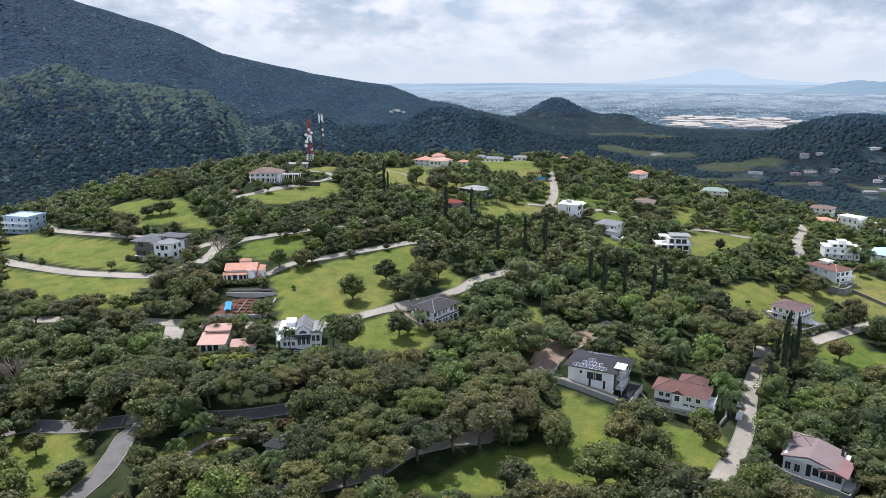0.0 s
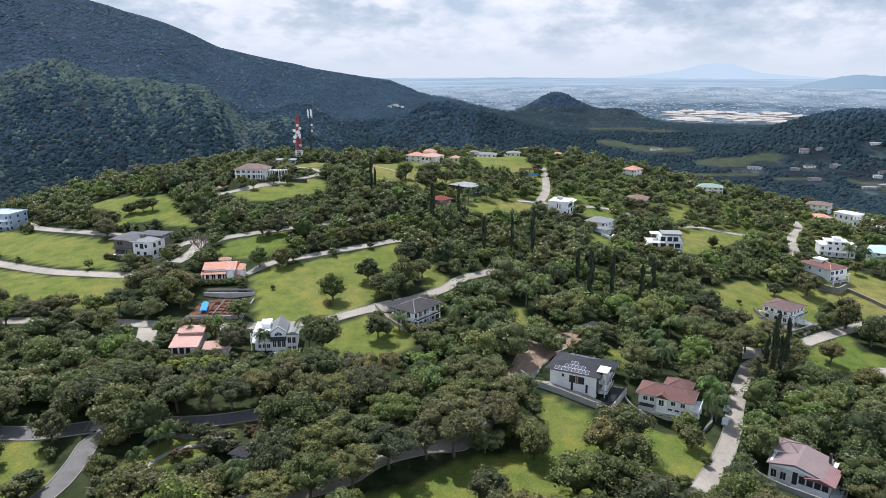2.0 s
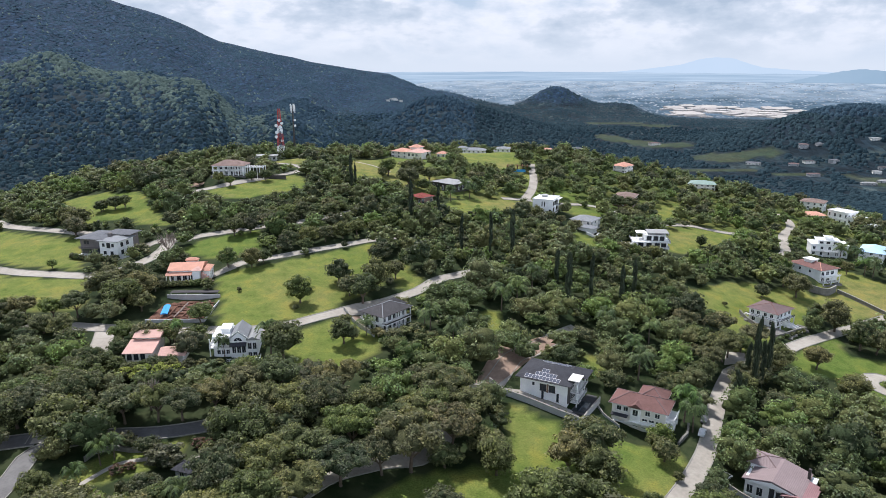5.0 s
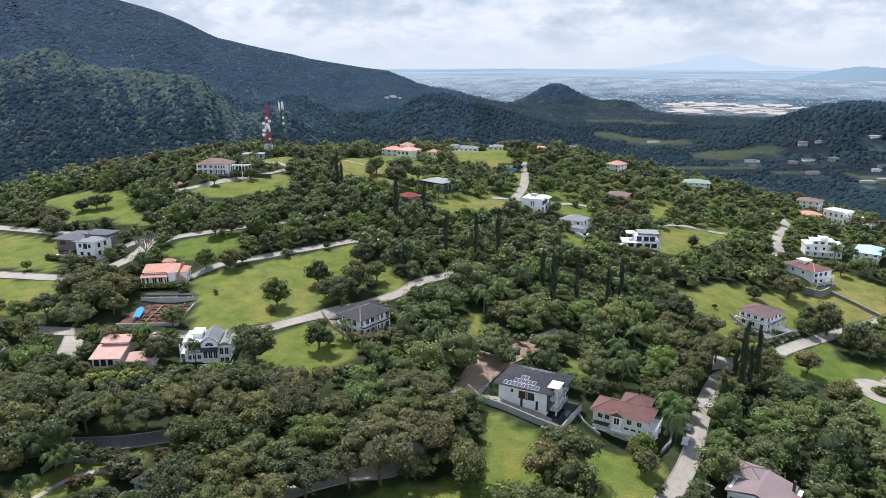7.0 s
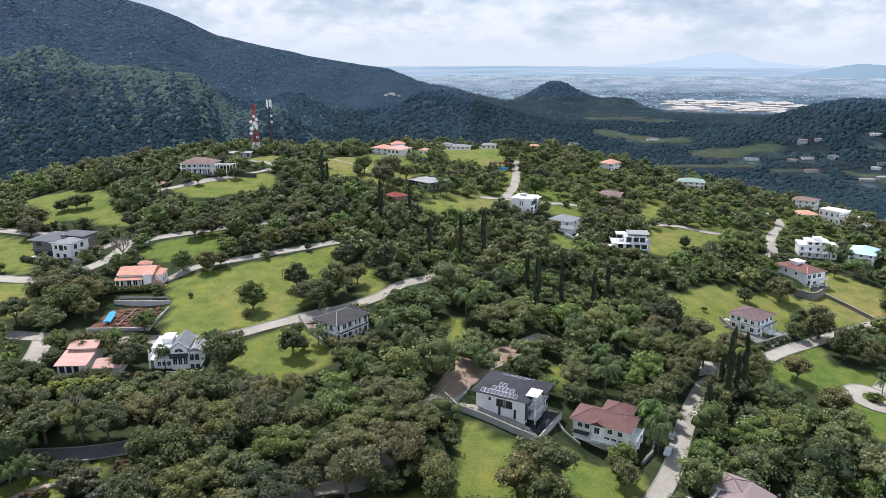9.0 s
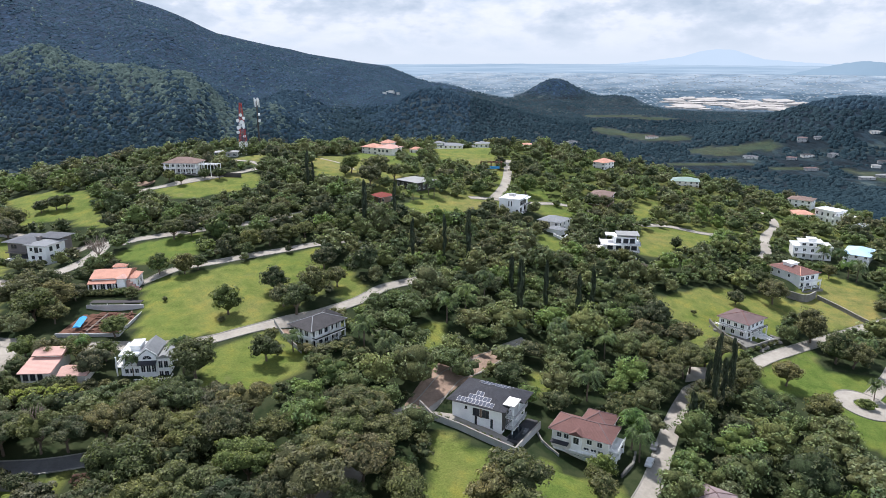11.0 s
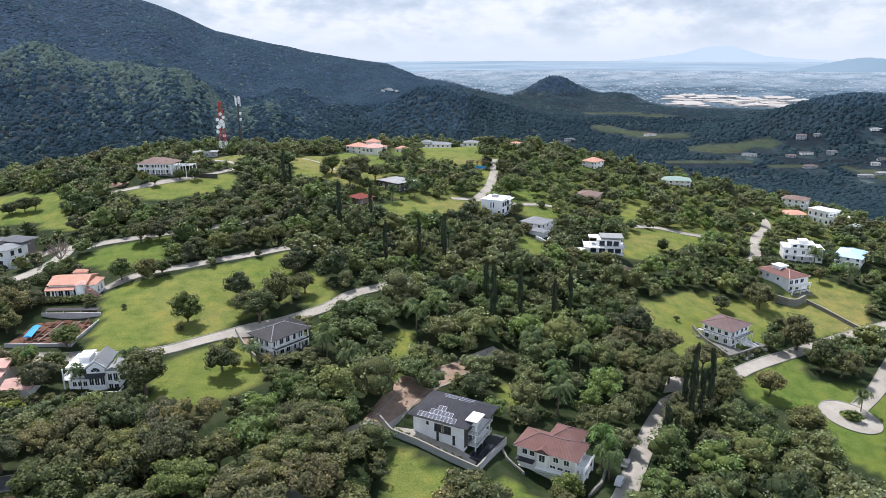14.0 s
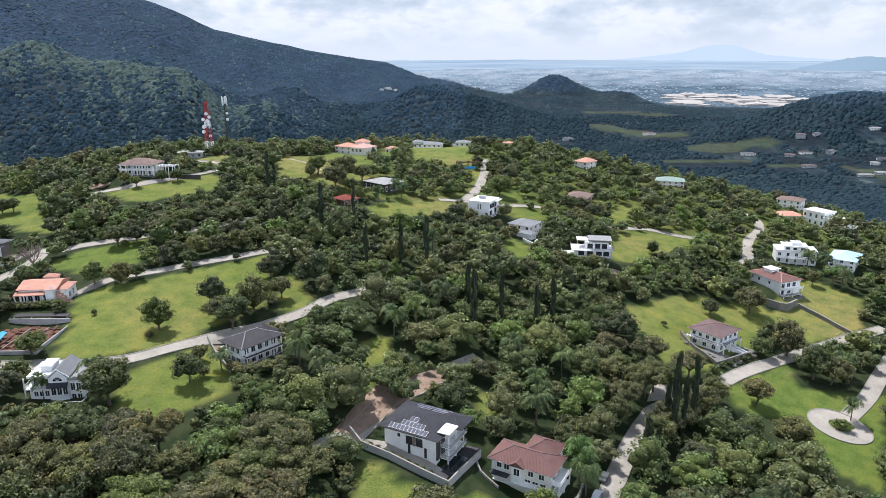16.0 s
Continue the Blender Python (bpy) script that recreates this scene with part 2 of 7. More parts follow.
def land(t):
    """Mown grass, darker ground below the trees, forested slopes, fields and the built-up plain."""
    at = t.nodes.new("ShaderNodeAttribute")
    at.attribute_name = "cover"
    s = t.nodes.new("ShaderNodeSeparateColor")
    link(t, at.outputs["Color"], s.inputs[0])
    a, b, c = noisy(t, 0.014, 5.0, 0.6), noisy(t, 0.16, 5.0, 0.6), noisy(t, 2.4, 4.0, 0.7)
    grass = ramp(t, a, (0.38, (0.100, 0.140, 0.030)), (0.48, (0.130, 0.158, 0.037)), (0.56, (0.150, 0.166, 0.045)), (0.68, (0.178, 0.170, 0.058)))
    tuft = ramp(t, b, (0.30, (0.62, 0.74, 0.6)), (0.5, (1.0, 1.0, 1.0)), (0.70, (1.4, 1.18, 1.05)))
    grass = mixc(t, 1.0, grass, tuft, "MULTIPLY")
    grass = mixc(t, 0.8, grass, mixc(t, 1.0, grass, ramp(t, c, (0.3, 0.5), (0.7, 1.5)), "MULTIPLY"))
    bare = ramp(t, noisy(t, 0.045, 6.0, 0.65), (0.62, 0.0), (0.76, 0.55))
    grass = mixc(t, bare, grass, (0.20, 0.165, 0.09))
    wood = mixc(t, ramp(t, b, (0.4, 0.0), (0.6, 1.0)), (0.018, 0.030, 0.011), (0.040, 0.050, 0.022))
    # distance haze is put into the vale and slope colours as blue
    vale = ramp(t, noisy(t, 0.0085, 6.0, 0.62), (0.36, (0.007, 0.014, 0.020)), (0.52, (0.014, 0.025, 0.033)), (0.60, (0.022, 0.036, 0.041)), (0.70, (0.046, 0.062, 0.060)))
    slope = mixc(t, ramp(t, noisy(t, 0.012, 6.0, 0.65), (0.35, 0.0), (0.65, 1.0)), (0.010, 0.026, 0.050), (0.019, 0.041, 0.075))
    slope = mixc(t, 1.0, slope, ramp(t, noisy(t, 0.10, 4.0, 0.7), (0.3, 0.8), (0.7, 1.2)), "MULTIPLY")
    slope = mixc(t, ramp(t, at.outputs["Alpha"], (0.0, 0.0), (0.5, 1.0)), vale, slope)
    v = node(t, "ShaderNodeTexVoronoi", Scale=0.028)
    link(t, coords(t), v.inputs["Vector"])
    # town colour grows paler and bluer with distance to imitate haze
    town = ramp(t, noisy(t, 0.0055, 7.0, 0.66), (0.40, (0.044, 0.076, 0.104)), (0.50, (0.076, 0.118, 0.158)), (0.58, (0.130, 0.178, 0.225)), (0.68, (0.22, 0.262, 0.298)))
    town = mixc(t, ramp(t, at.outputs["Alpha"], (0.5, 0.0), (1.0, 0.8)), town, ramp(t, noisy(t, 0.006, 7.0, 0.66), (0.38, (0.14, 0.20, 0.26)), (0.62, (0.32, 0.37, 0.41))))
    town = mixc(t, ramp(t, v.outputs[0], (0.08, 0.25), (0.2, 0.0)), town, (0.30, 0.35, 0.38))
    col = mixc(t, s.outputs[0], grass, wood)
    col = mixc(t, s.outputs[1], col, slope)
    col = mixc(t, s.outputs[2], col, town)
    # canopy of the far woods: one dome and one shade of green for each crown, stretched in depth to fit the camera's
    # view
    crown = node(t, "ShaderNodeTexVoronoi", Scale=0.098)
    lie = node(t, "ShaderNodeVectorMath")
    lie.operation = "MULTIPLY"
    lie.inputs[1].default_value = (1.0, 0.38, 1.0)
    link(t, coords(t), lie.inputs[0])
    link(t, lie.outputs[0], crown.inputs["Vector"])
    shade = t.nodes.new("ShaderNodeSeparateColor")
    link(t, crown.outputs["Color"], shade.inputs[0])
    wooded = ramp(t, s.outputs[1], (0.72, 0.0), (0.9, 1.0))
    leafy = mixc(t, 1.0, col, ramp(t, shade.outputs[0], (0.0, 0.66), (0.7, 1.0), (1.0, 1.5)), "MULTIPLY")
    open_land = t.nodes.new("ShaderNodeMath")
    open_land.operation = "SUBTRACT"
    link(t, wooded, open_land.inputs[0])
    link(t, s.outputs[2], open_land.inputs[1])
    open_land.use_clamp = True
    col = mixc(t, open_land.outputs[0], col, leafy)
    dome = ramp(t, crown.outputs["Distance"], (0.0, 1.0), (0.45, 0.72), (0.9, 0.0))
    dome = mixc(t, 0.3, dome, noisy(t, 0.22, 3.0, 0.7))
    b1 = node(t, "ShaderNodeBump", Strength=0.8, Distance=0.06)
    link(t, c, b1.inputs["Height"])
    b2 = node(t, "ShaderNodeBump", Distance=2.8)
    link(t, open_land.outputs[0], b2.inputs["Strength"])
    link(t, dome, b2.inputs["Height"])
    link(t, b1.outputs[0], b2.inputs["Normal"])
    b = node(t, "ShaderNodeBsdfPrincipled", Roughness=0.95)
    b.inputs["Specular IOR Level"].default_value = 0.1
    link(t, col, b.inputs["Base Color"])
    link(t, b2.outputs[0], b.inputs["Normal"])
    return b.outputs[0]


LAND = material("land", land)
HILL_ROWS = [  # y of a row of broad swells, and their heights from west to east
    (20, [13.8, 11.4, 14.9, 20.2, 18.4, 11.4, 6.0, 2.1, 0.3]),
    (120, [19.7, 3.4, -2.2, 2.9, 4.5, 1.3, 6.5, 7.9, 3.1]),
    (220, [23.5, 9.5, 16.3, 15.9, 13.4, 6.0, 2.6, 7.0, 4.3]),
    (320, [15.9, -2.0, 11.9, 5.3, 11.4, 12.4, -1.0, 7.5, 6.6]),
    (420, [22.4, 8.3, 25.7, 15.7, 12.7, 16.6, 6.6, 13.1, 8.0]),
    (520, [19.0, 10.8, 19.8, 14.1, 5.2, 7.3, 3.5, 9.2, 8.3]),
    (620, [3.9, 1.6, 6.5, 14.8, 25.1, 29.7, 16.2, 8.7, 5.9]),
]

# ---------- the lie of the land ----------
HILL_X = [-280 + 80 * i for i in range(9)]


def smooth(a, b, v):
    s = np.clip((v - a) / (b - a), 0, 1)
    return s * s * (3 - 2 * s)


RIDGE_AZ = [-60, -45, -33, -26.1, -20.9, -17.6, -13.7, -10.6, -4.3, -2.0, 0.7, 4.0, 7.0]
RIDGE_EL = [9.0, 9.5, 7.4, 4.97, 3.57, 1.91, 1.05, 0.32, -0.57, -1.56, -2.24, -2.83, -3.2]
SPUR_AZ = [-60, -40, -28, -22.1, -17.3, -12.2, -6.0]
SPUR_Z = [150, 130, 104, 66, 10, -42, -104]
SPUR_R = [2500, 2500, 2380, 2100, 1950, 1800, 1800]
KNOLLS = [  # x, y, height, half-widths
    (-20, 1960, 92, 105, 230), (150, 2150, 62, 150, 220), (590, 3642, 94, 100, 150), (715, 3590, 10, 70, 130),
    (858, 3393, 30, 80, 120), (490, 2960, 30, 75, 110), (1040, 1740, 106, 205, 175), (1560, 1930, 70, 260, 300),
]


PADS = [  # level building plots: centre, radius, height
    (-131, 312, 16, 12.4), (77, 199, 11, -8.5), (-75.5, 247.4, 13, 9.4), (-4, 246, 12, 5.6), (-83, 276, 11, 12.2), (-48, 220, 11, 5.4), (-77, 216, 10, 7.2), (77, 393, 11, 15.8),
    (97, 383, 11, 8.4), (121, 355, 12, 2.4), (-106, 411, 14, 33.6), (21, 421, 12, 23.4), (133, 446, 12, 9.2), (-5, 528, 16, 28.6),
    (158, 292, 12, -11.4), (208, 357, 12, -8.2), (74.8, 192.4, 6.0, -9.9), (81.2, 189.6, 5.0, -10.6), (104, 172, 11, -13.6), (239, 395, 13, -9.6), (300, 478, 15, -11.8), (262, 388, 12, -9.8),
    (281, 494, 11, -10.6), (302, 536, 11, -11.2), (-234, 372, 12, 11.6), (154, 538, 12, 18.0), (215, 535, 13, 5.2), (40, 588, 16, 22.4), (66, 606, 12, 20.2), (17, 542, 8, 27.0), (1, 391, 8, 21.4),
]


def height(x, y):
    """Height of the ground at arrays x, y."""
    x, y = np.asarray(x, float), np.asarray(y, float)
    near = np.zeros_like(x)
    for cy, row in HILL_ROWS:
        wy = np.exp(-((y - cy) ** 2) / 18050.0)
        for cx, h in zip(HILL_X, row):
            near += h * wy * np.exp(-((x - cx) ** 2) / 18050.0)
    r, az = np.hypot(x, y), np.degrees(np.arctan2(x, y))
    base = -64 - 44 * smooth(650, 1400, r) + 104 * np.clip((r - 3600) / 1250, 0, 1) * smooth(-12, 2, az)
    base = np.where(y < 0, -64.0, base)
    crest = np.maximum(np.interp(az, SPUR_AZ, SPUR_Z), base)
    rc = np.interp(az, SPUR_AZ, SPUR_R)
    top = 95 + 4500 * np.tan(np.radians(np.interp(az, RIDGE_AZ, RIDGE_EL)))
    front = base + (crest - base) * smooth(0, 1, (r - rc + 1100) / 1100)
    s = np.clip((r - rc) / (4500 - rc), 0, 1)
    back = crest + (top - crest) * s ** 1.25 - 45 * np.sin(np.pi * np.clip(s * 2.2, 0, 1)) * smooth(-8, -16, az)
    hill = np.where(r < rc, front, back)
    hill = np.where(r > 4500, top - (r - 4500) * 0.3, hill)
    z = np.where((az < 7) & (y > 0), np.maximum(base, hill), base)
    rough = np.clip((r - 900) / 600, 0, 1) * np.clip((z - base - 4) / 60, 0, 1)
    fold = np.sin(az * 0.75 + r / 520 + 0.9 * np.sin(r / 610)) * 17 + np.sin(az * 1.1 - r / 430 + 1.0) * 10 + np.sin(x / 190 + 1.2 * np.sin(y / 340)) * 7
    z = z + rough * fold * np.clip((4500 - r) / 900, 0.12, 1)
    for kx, ky, kh, wx, wy in KNOLLS:
        z = z + kh * np.exp(-(((x - kx) / wx) ** 2 + ((y - ky) / wy) ** 2) / 1.6)
    z = z + near
    for px, py, pr, pz in PADS:
        d = np.hypot(x - px, y - py) / pr
        z = z + (pz - z) * np.exp(-d ** 4)
    return z


def town_share(x, y):
    """How far a place belongs to the built-up plain."""
    r, az = np.hypot(x, y), np.degrees(np.arctan2(x, y))
    r0 = np.interp(az, [-2.6, -2.1, -0.3, 1.3, 2.4, 5.4, 14, 18], [4420, 4370, 4330, 4110, 3910, 3610, 3560, 2930])
    t = smooth(0, np.where(az < 6, 70, 240), r - r0) * smooth(-6, -3, az)
    for kx, ky, kh, wx, wy in KNOLLS:
        t = t * (1 - np.clip(1.7 * np.exp(-(((x - kx) / wx) ** 2 + ((y - ky) / wy) ** 2) / 1.5) - 0.2, 0, 1))
    return t


def ground(x, y):
    return float(height(np.array([x]), np.array([y]))[0])


def stretch(a, b, step, lo, hi, grow=1.055):
    mid = list(np.arange(a, b + step / 2, step))
    left, right, s = [], [], step
    v = a
    while v > lo:
        s *= grow
        v -= s
        left.append(max(v, lo))
    v, s = b, step
    while v < hi:
        s *= grow
        v += s
        right.append(min(v, hi))
    return np.array(left[::-1] + mid + right)


def inside(px, py, poly):
    hit = np.zeros(np.shape(px), bool)
    n = len(poly)
    for i in range(n):
        (ax, ay), (bx, by) = poly[i], poly[(i + 1) % n]
        if ay != by:
            hit ^= ((ay > py) != (by > py)) & (px < (bx - ax) * (py - ay) / (by - ay) + ax)
    return hit


LAWNS = []


def lawn(points):
    LAWNS.append(points)


lawn([(-195, 389), (-175, 393), (-153, 392), (-141, 377), (-129, 356), (-114, 337), (-132, 340), (-139, 350), (-156, 348), (-159, 342), (-175, 369)])
lawn([(-237, 355), (-227, 359), (-196, 342), (-150, 323), (-133, 286), (-165, 294), (-195, 310), (-218, 326)])
lawn([(-201, 299), (-180, 289), (-153, 279), (-124, 275), (-114, 251), (-114, 245), (-128, 247), (-176, 258)])
lawn([(-98, 304), (-93, 315), (-80, 322), (-69, 328), (-63, 307), (-65, 300), (-75, 294), (-93, 298)])
lawn([(-72, 273), (-69, 281), (-55, 288), (-35, 301), (-12, 318), (-12, 299), (-5, 289), (-5, 272), (-11, 266), (-20, 255), (-27, 243), (-39, 239), (-46, 235), (-60, 234), (-64, 252)])
lawn([(-33, 231), (-27, 236), (-16, 246), (-10, 238), (-3, 233), (-4, 221), (-9, 214), (-21, 204), (-31, 209), (-33, 225)])
lawn([(-6, 299), (0, 297), (6, 286), (11, 264), (1, 271), (-3, 279)])
lawn([(-19, 142), (-11, 146), (-3, 150), (11, 163), (31, 170), (35, 177), (37, 199), (50, 191), (50, 180), (54, 188), (64, 192), (75, 190), (84, 184), (79, 170), (66, 154), (62, 151)])
lawn([(-118, 165), (-99, 168), (-93, 159), (-87, 152), (-88, 141), (-104, 141)])
lawn([(-69, 152), (-73, 159), (-69, 166), (-55, 172), (-48, 174), (-47, 168), (-57, 159), (-65, 155)])
lawn([(128, 310), (153, 329), (169, 335), (174, 329), (195, 339), (196, 323), (172, 292), (141, 266), (128, 254), (132, 276), (133, 290), (126, 296)])
lawn([(217, 365), (231, 370), (250, 352), (230, 319), (205, 306), (188, 295), (192, 319)])
lawn([(147, 258), (179, 282), (185, 283), (177, 270), (184, 267), (199, 269), (210, 269), (175, 212), (166, 223), (167, 235), (163, 245), (154, 248), (150, 252)])
lawn([(146, 400), (163, 411), (195, 416), (185, 398), (159, 377), (143, 359), (134, 361), (138, 384)])
lawn([(-118, 388), (-93, 400), (-72, 417), (-64, 412), (-58, 393), (-75, 380), (-85, 374), (-100, 374)])
lawn([(-44, 450), (-44, 480), (-29, 487), (-14, 530), (7, 505), (12, 437), (6, 428), (-2, 420), (-7, 415), (-18, 421), (-36, 422)])
lawn([(14, 382), (25, 396), (54, 414), (63, 407), (56, 393), (46, 382), (26, 371)])
lawn([(83, 438), (106, 465), (100, 438), (85, 430)])
lawn([(86, 369), (92, 364), (97, 355), (89, 341), (82, 351)])
lawn([(151, 446), (172, 468), (179, 484), (165, 437), (148, 415)])
lawn([(32, 520), (27, 582), (52, 586), (60, 600), (76, 598), (74, 510), (57, 502), (42, 507)])
lawn([(8, 508), (8, 536), (22, 538), (22, 512)])
lawn([(72, 496), (80, 494), (73, 435), (66, 431), (71, 460)])
lawn([(-92, 449), (-85, 470), (-73, 474), (-71, 434)])
lawn([(-80, 481), (-77, 438), (-90, 445)])
lawn([(29, 256), (37, 258), (39, 245), (36, 229), (32, 231)])
lawn([(67, 236), (73, 235), (71, 222), (66, 224)])
lawn([(88, 415), (112, 420), (108, 400), (93, 403)])
lawn([(-195, 394), (-174, 399), (-157, 387), (-155, 347), (-164, 350)])


# ---------- mesh helpers ----------
class Geo:
    """Collects points and faces for one mesh."""

    def __init__(self):
        self.v, self.f = [], []

    def add(self, pts, faces):
        n = len(self.v)
        self.v += [tuple(p) for p in pts]
        self.f += [tuple(i + n for i in f) for f in faces]
        return self

    def box(self, x0, x1, y0, y1, z0, z1):
        p = [(x, y, z) for z in (z0, z1) for y in (y0, y1) for x in (x0, x1)]
        return self.add(p, [(0, 2, 3, 1), (4, 5, 7, 6), (0, 1, 5, 4), (2, 6, 7, 3), (0, 4, 6, 2), (1, 3, 7, 5)])

    def beam(self, a, b, w, h=None):
        """A square bar from a to b."""
        a, b, h = Vector(a), Vector(b), h or w
        d = (b - a).normalized()
        side = d.cross(Vector((0, 0, 1)))
        side = side.normalized() if side.length > 0.01 else Vector((1, 0, 0))
        up_ = side.cross(d).normalized()
        p = [q + side * (sx * w / 2) + up_ * (sz * h / 2) for q in (a, b) for sz in (-1, 1) for sx in (-1, 1)]
        return self.add(p, [(0, 1, 3, 2), (4, 6, 7, 5), (0, 4, 5, 1), (2, 3, 7, 6), (0, 2, 6, 4), (1, 5, 7, 3)])

    def tube(self, pts, radii, n=7):
        """A round tapering limb along pts."""
        rings = []
        for i, p in enumerate(pts):
            p = Vector(p)
            d = (Vector(pts[min(i + 1, len(pts) - 1)]) - Vector(pts[max(i - 1, 0)])).normalized()
            a = d.cross(Vector((0.3, 0.9, 0.1))).normalized()
            b = d.cross(a)
            rings.append([p + (a * math.cos(k * 2 * math.pi / n) + b * math.sin(k * 2 * math.pi / n)) * radii[i] for k in range(n)])
        faces = [(i * n + k, i * n + (k + 1) % n, (i + 1) * n + (k + 1) % n, (i + 1) * n + k) for i in range(len(pts) - 1) for k in range(n)]
        faces += [tuple(range(n))[::-1], tuple((len(pts) - 1) * n + k for k in range(n))]
        return self.add([q for ring in rings for q in ring], faces)

    def hip(self, x0, x1, y0, y1, z, rise, thick=0.18):
        """A hipped roof with a fascia; the ridge runs along the longer side."""
        w, d = x1 - x0, y1 - y0
        k = min(w, d) / 2
        if w >= d:
            r = [(x0 + k, y0 + k, z + rise), (x1 - k, y0 + k, z + rise)]
        else:
            r = [(x0 + k, y0 + k, z + rise), (x0 + k, y1 - k, z + rise)]
        e = [(x0, y0, z), (x1, y0, z), (x1, y1, z), (x0, y1, z)]
        lo = [(x, y, z - thick) for x, y, _ in e]
        p = lo + e + r
        f = [(3, 2, 1, 0), (0, 1, 5, 4), (1, 2, 6, 5), (2, 3, 7, 6), (3, 0, 4, 7)]
        if w >= d:
            f += [(4, 5, 9, 8), (5, 6, 9), (6, 7, 8, 9), (7, 4, 8)]
        else:
            f += [(4, 5, 8), (5, 6, 9, 8), (6, 7, 9), (7, 4, 8, 9)]
        return self.add(p, f)

    def gable(self, x0, x1, y0, y1, z, rise, along="y", thick=0.16):
        """A gabled roof of two slabs with closed gable ends."""
        if along == "y":
            m = (x0 + x1) / 2
            sec = [(x0, z), (m, z + rise), (x1, z), (x1, z - thick), (x0, z - thick)]
            p = [(a, y, b) for y in (y0, y1) for a, b in sec]
        else:
            m = (y0 + y1) / 2
            sec = [(y1, z), (m, z + rise), (y0, z), (y0, z - thick), (y1, z - thick)]
            p = [(x, a, b) for x in (x0, x1) for a, b in sec]
        f = [(4, 3, 2, 1, 0), (5, 6, 7, 8, 9)] + [(i, (i + 1) % 5, 5 + (i + 1) % 5, 5 + i) for i in range(5)]
        return self.add(p, f)


def mesh_of(name, g, mat, flat=True):
    me = bpy.data.meshes.new(name)
    me.from_pydata(g.v, [], g.f)
    me.materials.append(mat)
    if not flat:
        me.shade_smooth()
    me.update()
    return me


def part(name, g, mat, parent=None, label="", flat=True):
    ob = new(name, mesh_of(name, g, mat, flat))
    if parent is not None:
        ob.parent = parent
    return tagged(ob, label) if label else ob


def thing(name, label, category, m=None, group=""):
    ob = new(name)
    ob.empty_display_size = 0.2
    if m is not None:
        ob.matrix_world = m
    return tagged(ob, label, category, group)


# ---------- ground ----------
def build_ground():
    gx, gy = stretch(-290, 330, 3.0, -4900, 4900, 1.06), stretch(95, 650, 3.0, -900, 4980, 1.022)
    X, Y = np.meshgrid(gx, gy)
    Z = height(X, Y)
    SHEET.extend((gx, gy, Z))
    nx, ny = len(gx), len(gy)
    co = np.stack([X, Y, Z], -1).reshape(-1, 3)
    i = np.arange(nx * ny).reshape(ny, nx)
    quads = np.stack([i[:-1, :-1], i[:-1, 1:], i[1:, 1:], i[1:, :-1]], -1).reshape(-1, 4)
    me = bpy.data.meshes.new("ground")
    me.from_pydata(co, [], quads)
    x, y = co[:, 0], co[:, 1]
    r = np.hypot(x, y)
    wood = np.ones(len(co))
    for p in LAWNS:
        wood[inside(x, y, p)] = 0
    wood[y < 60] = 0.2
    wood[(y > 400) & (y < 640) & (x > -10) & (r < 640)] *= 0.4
    slope = smooth(640, 820, r)
    for fx, fy, fw, fh in FIELDS:
        slope *= 1 - 0.22 * (np.hypot((x - fx) / fw, (y - fy) / fh) < 1)
        wood *= 1 - (np.hypot((x - fx) / fw, (y - fy) / fh) < 1)
    town = town_share(x, y)
    att = me.color_attributes.new("cover", "FLOAT_COLOR", "POINT")
    # alpha sets how far haze tints the slopes and the town
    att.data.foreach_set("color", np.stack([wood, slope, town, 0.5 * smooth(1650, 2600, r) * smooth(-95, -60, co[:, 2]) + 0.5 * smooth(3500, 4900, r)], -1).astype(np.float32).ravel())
    me.materials.append(LAND)
    me.shade_smooth()
    return tagged(new("ground", me), "rolling green hillside with lawns, forested slopes and a far plain", "ground", kind="structure")


VILLAGE = ((810, 1552, 20, 14, 11), (849, 1549, 17, 12, 7), (822, 1428, 18, 14, 8), (962, 1539, 24, 14, 6), (729, 1428, 20, 12, 5), (652, 1455, 30, 14, 5), (709, 1303, 24, 12, 5), (770, 1440, 24, 14, 6), (755, 1210, 26, 10, 4), (800, 1232, 20, 12, 4), (845, 1330, 16, 12, 5), (553, 1800, 30, 16, 6), (880, 1370, 18, 12, 5), (900, 1290, 22, 12, 5), (330, 1700, 26, 12, 6))
FIELDS = [(500, 2000, 44, 110), (553, 1857, 46, 95), (615, 1782, 44, 62), (640, 1554, 62, 60), (735, 1560, 40, 50), (560, 1390, 95, 26), (700, 1330, 60, 24), (800, 1235, 30, 95), (640, 2560, 110, 60), (760, 2450, 90, 50)]
ROADS = []
SHEET = []


def on_sheet(x, y):
    """Height of the ground sheet itself, between its grid points."""
    gx, gy, z = SHEET
    i, j = np.clip(np.searchsorted(gx, x) - 1, 0, len(gx) - 2), np.clip(np.searchsorted(gy, y) - 1, 0, len(gy) - 2)
    u, v = (x - gx[i]) / (gx[i + 1] - gx[i]), (y - gy[j]) / (gy[j + 1] - gy[j])
    return (z[j, i] * (1 - u) + z[j, i + 1] * u) * (1 - v) + (z[j + 1, i] * (1 - u) + z[j + 1, i + 1] * u) * v


SHADY = (6, 5.2, 5.51)


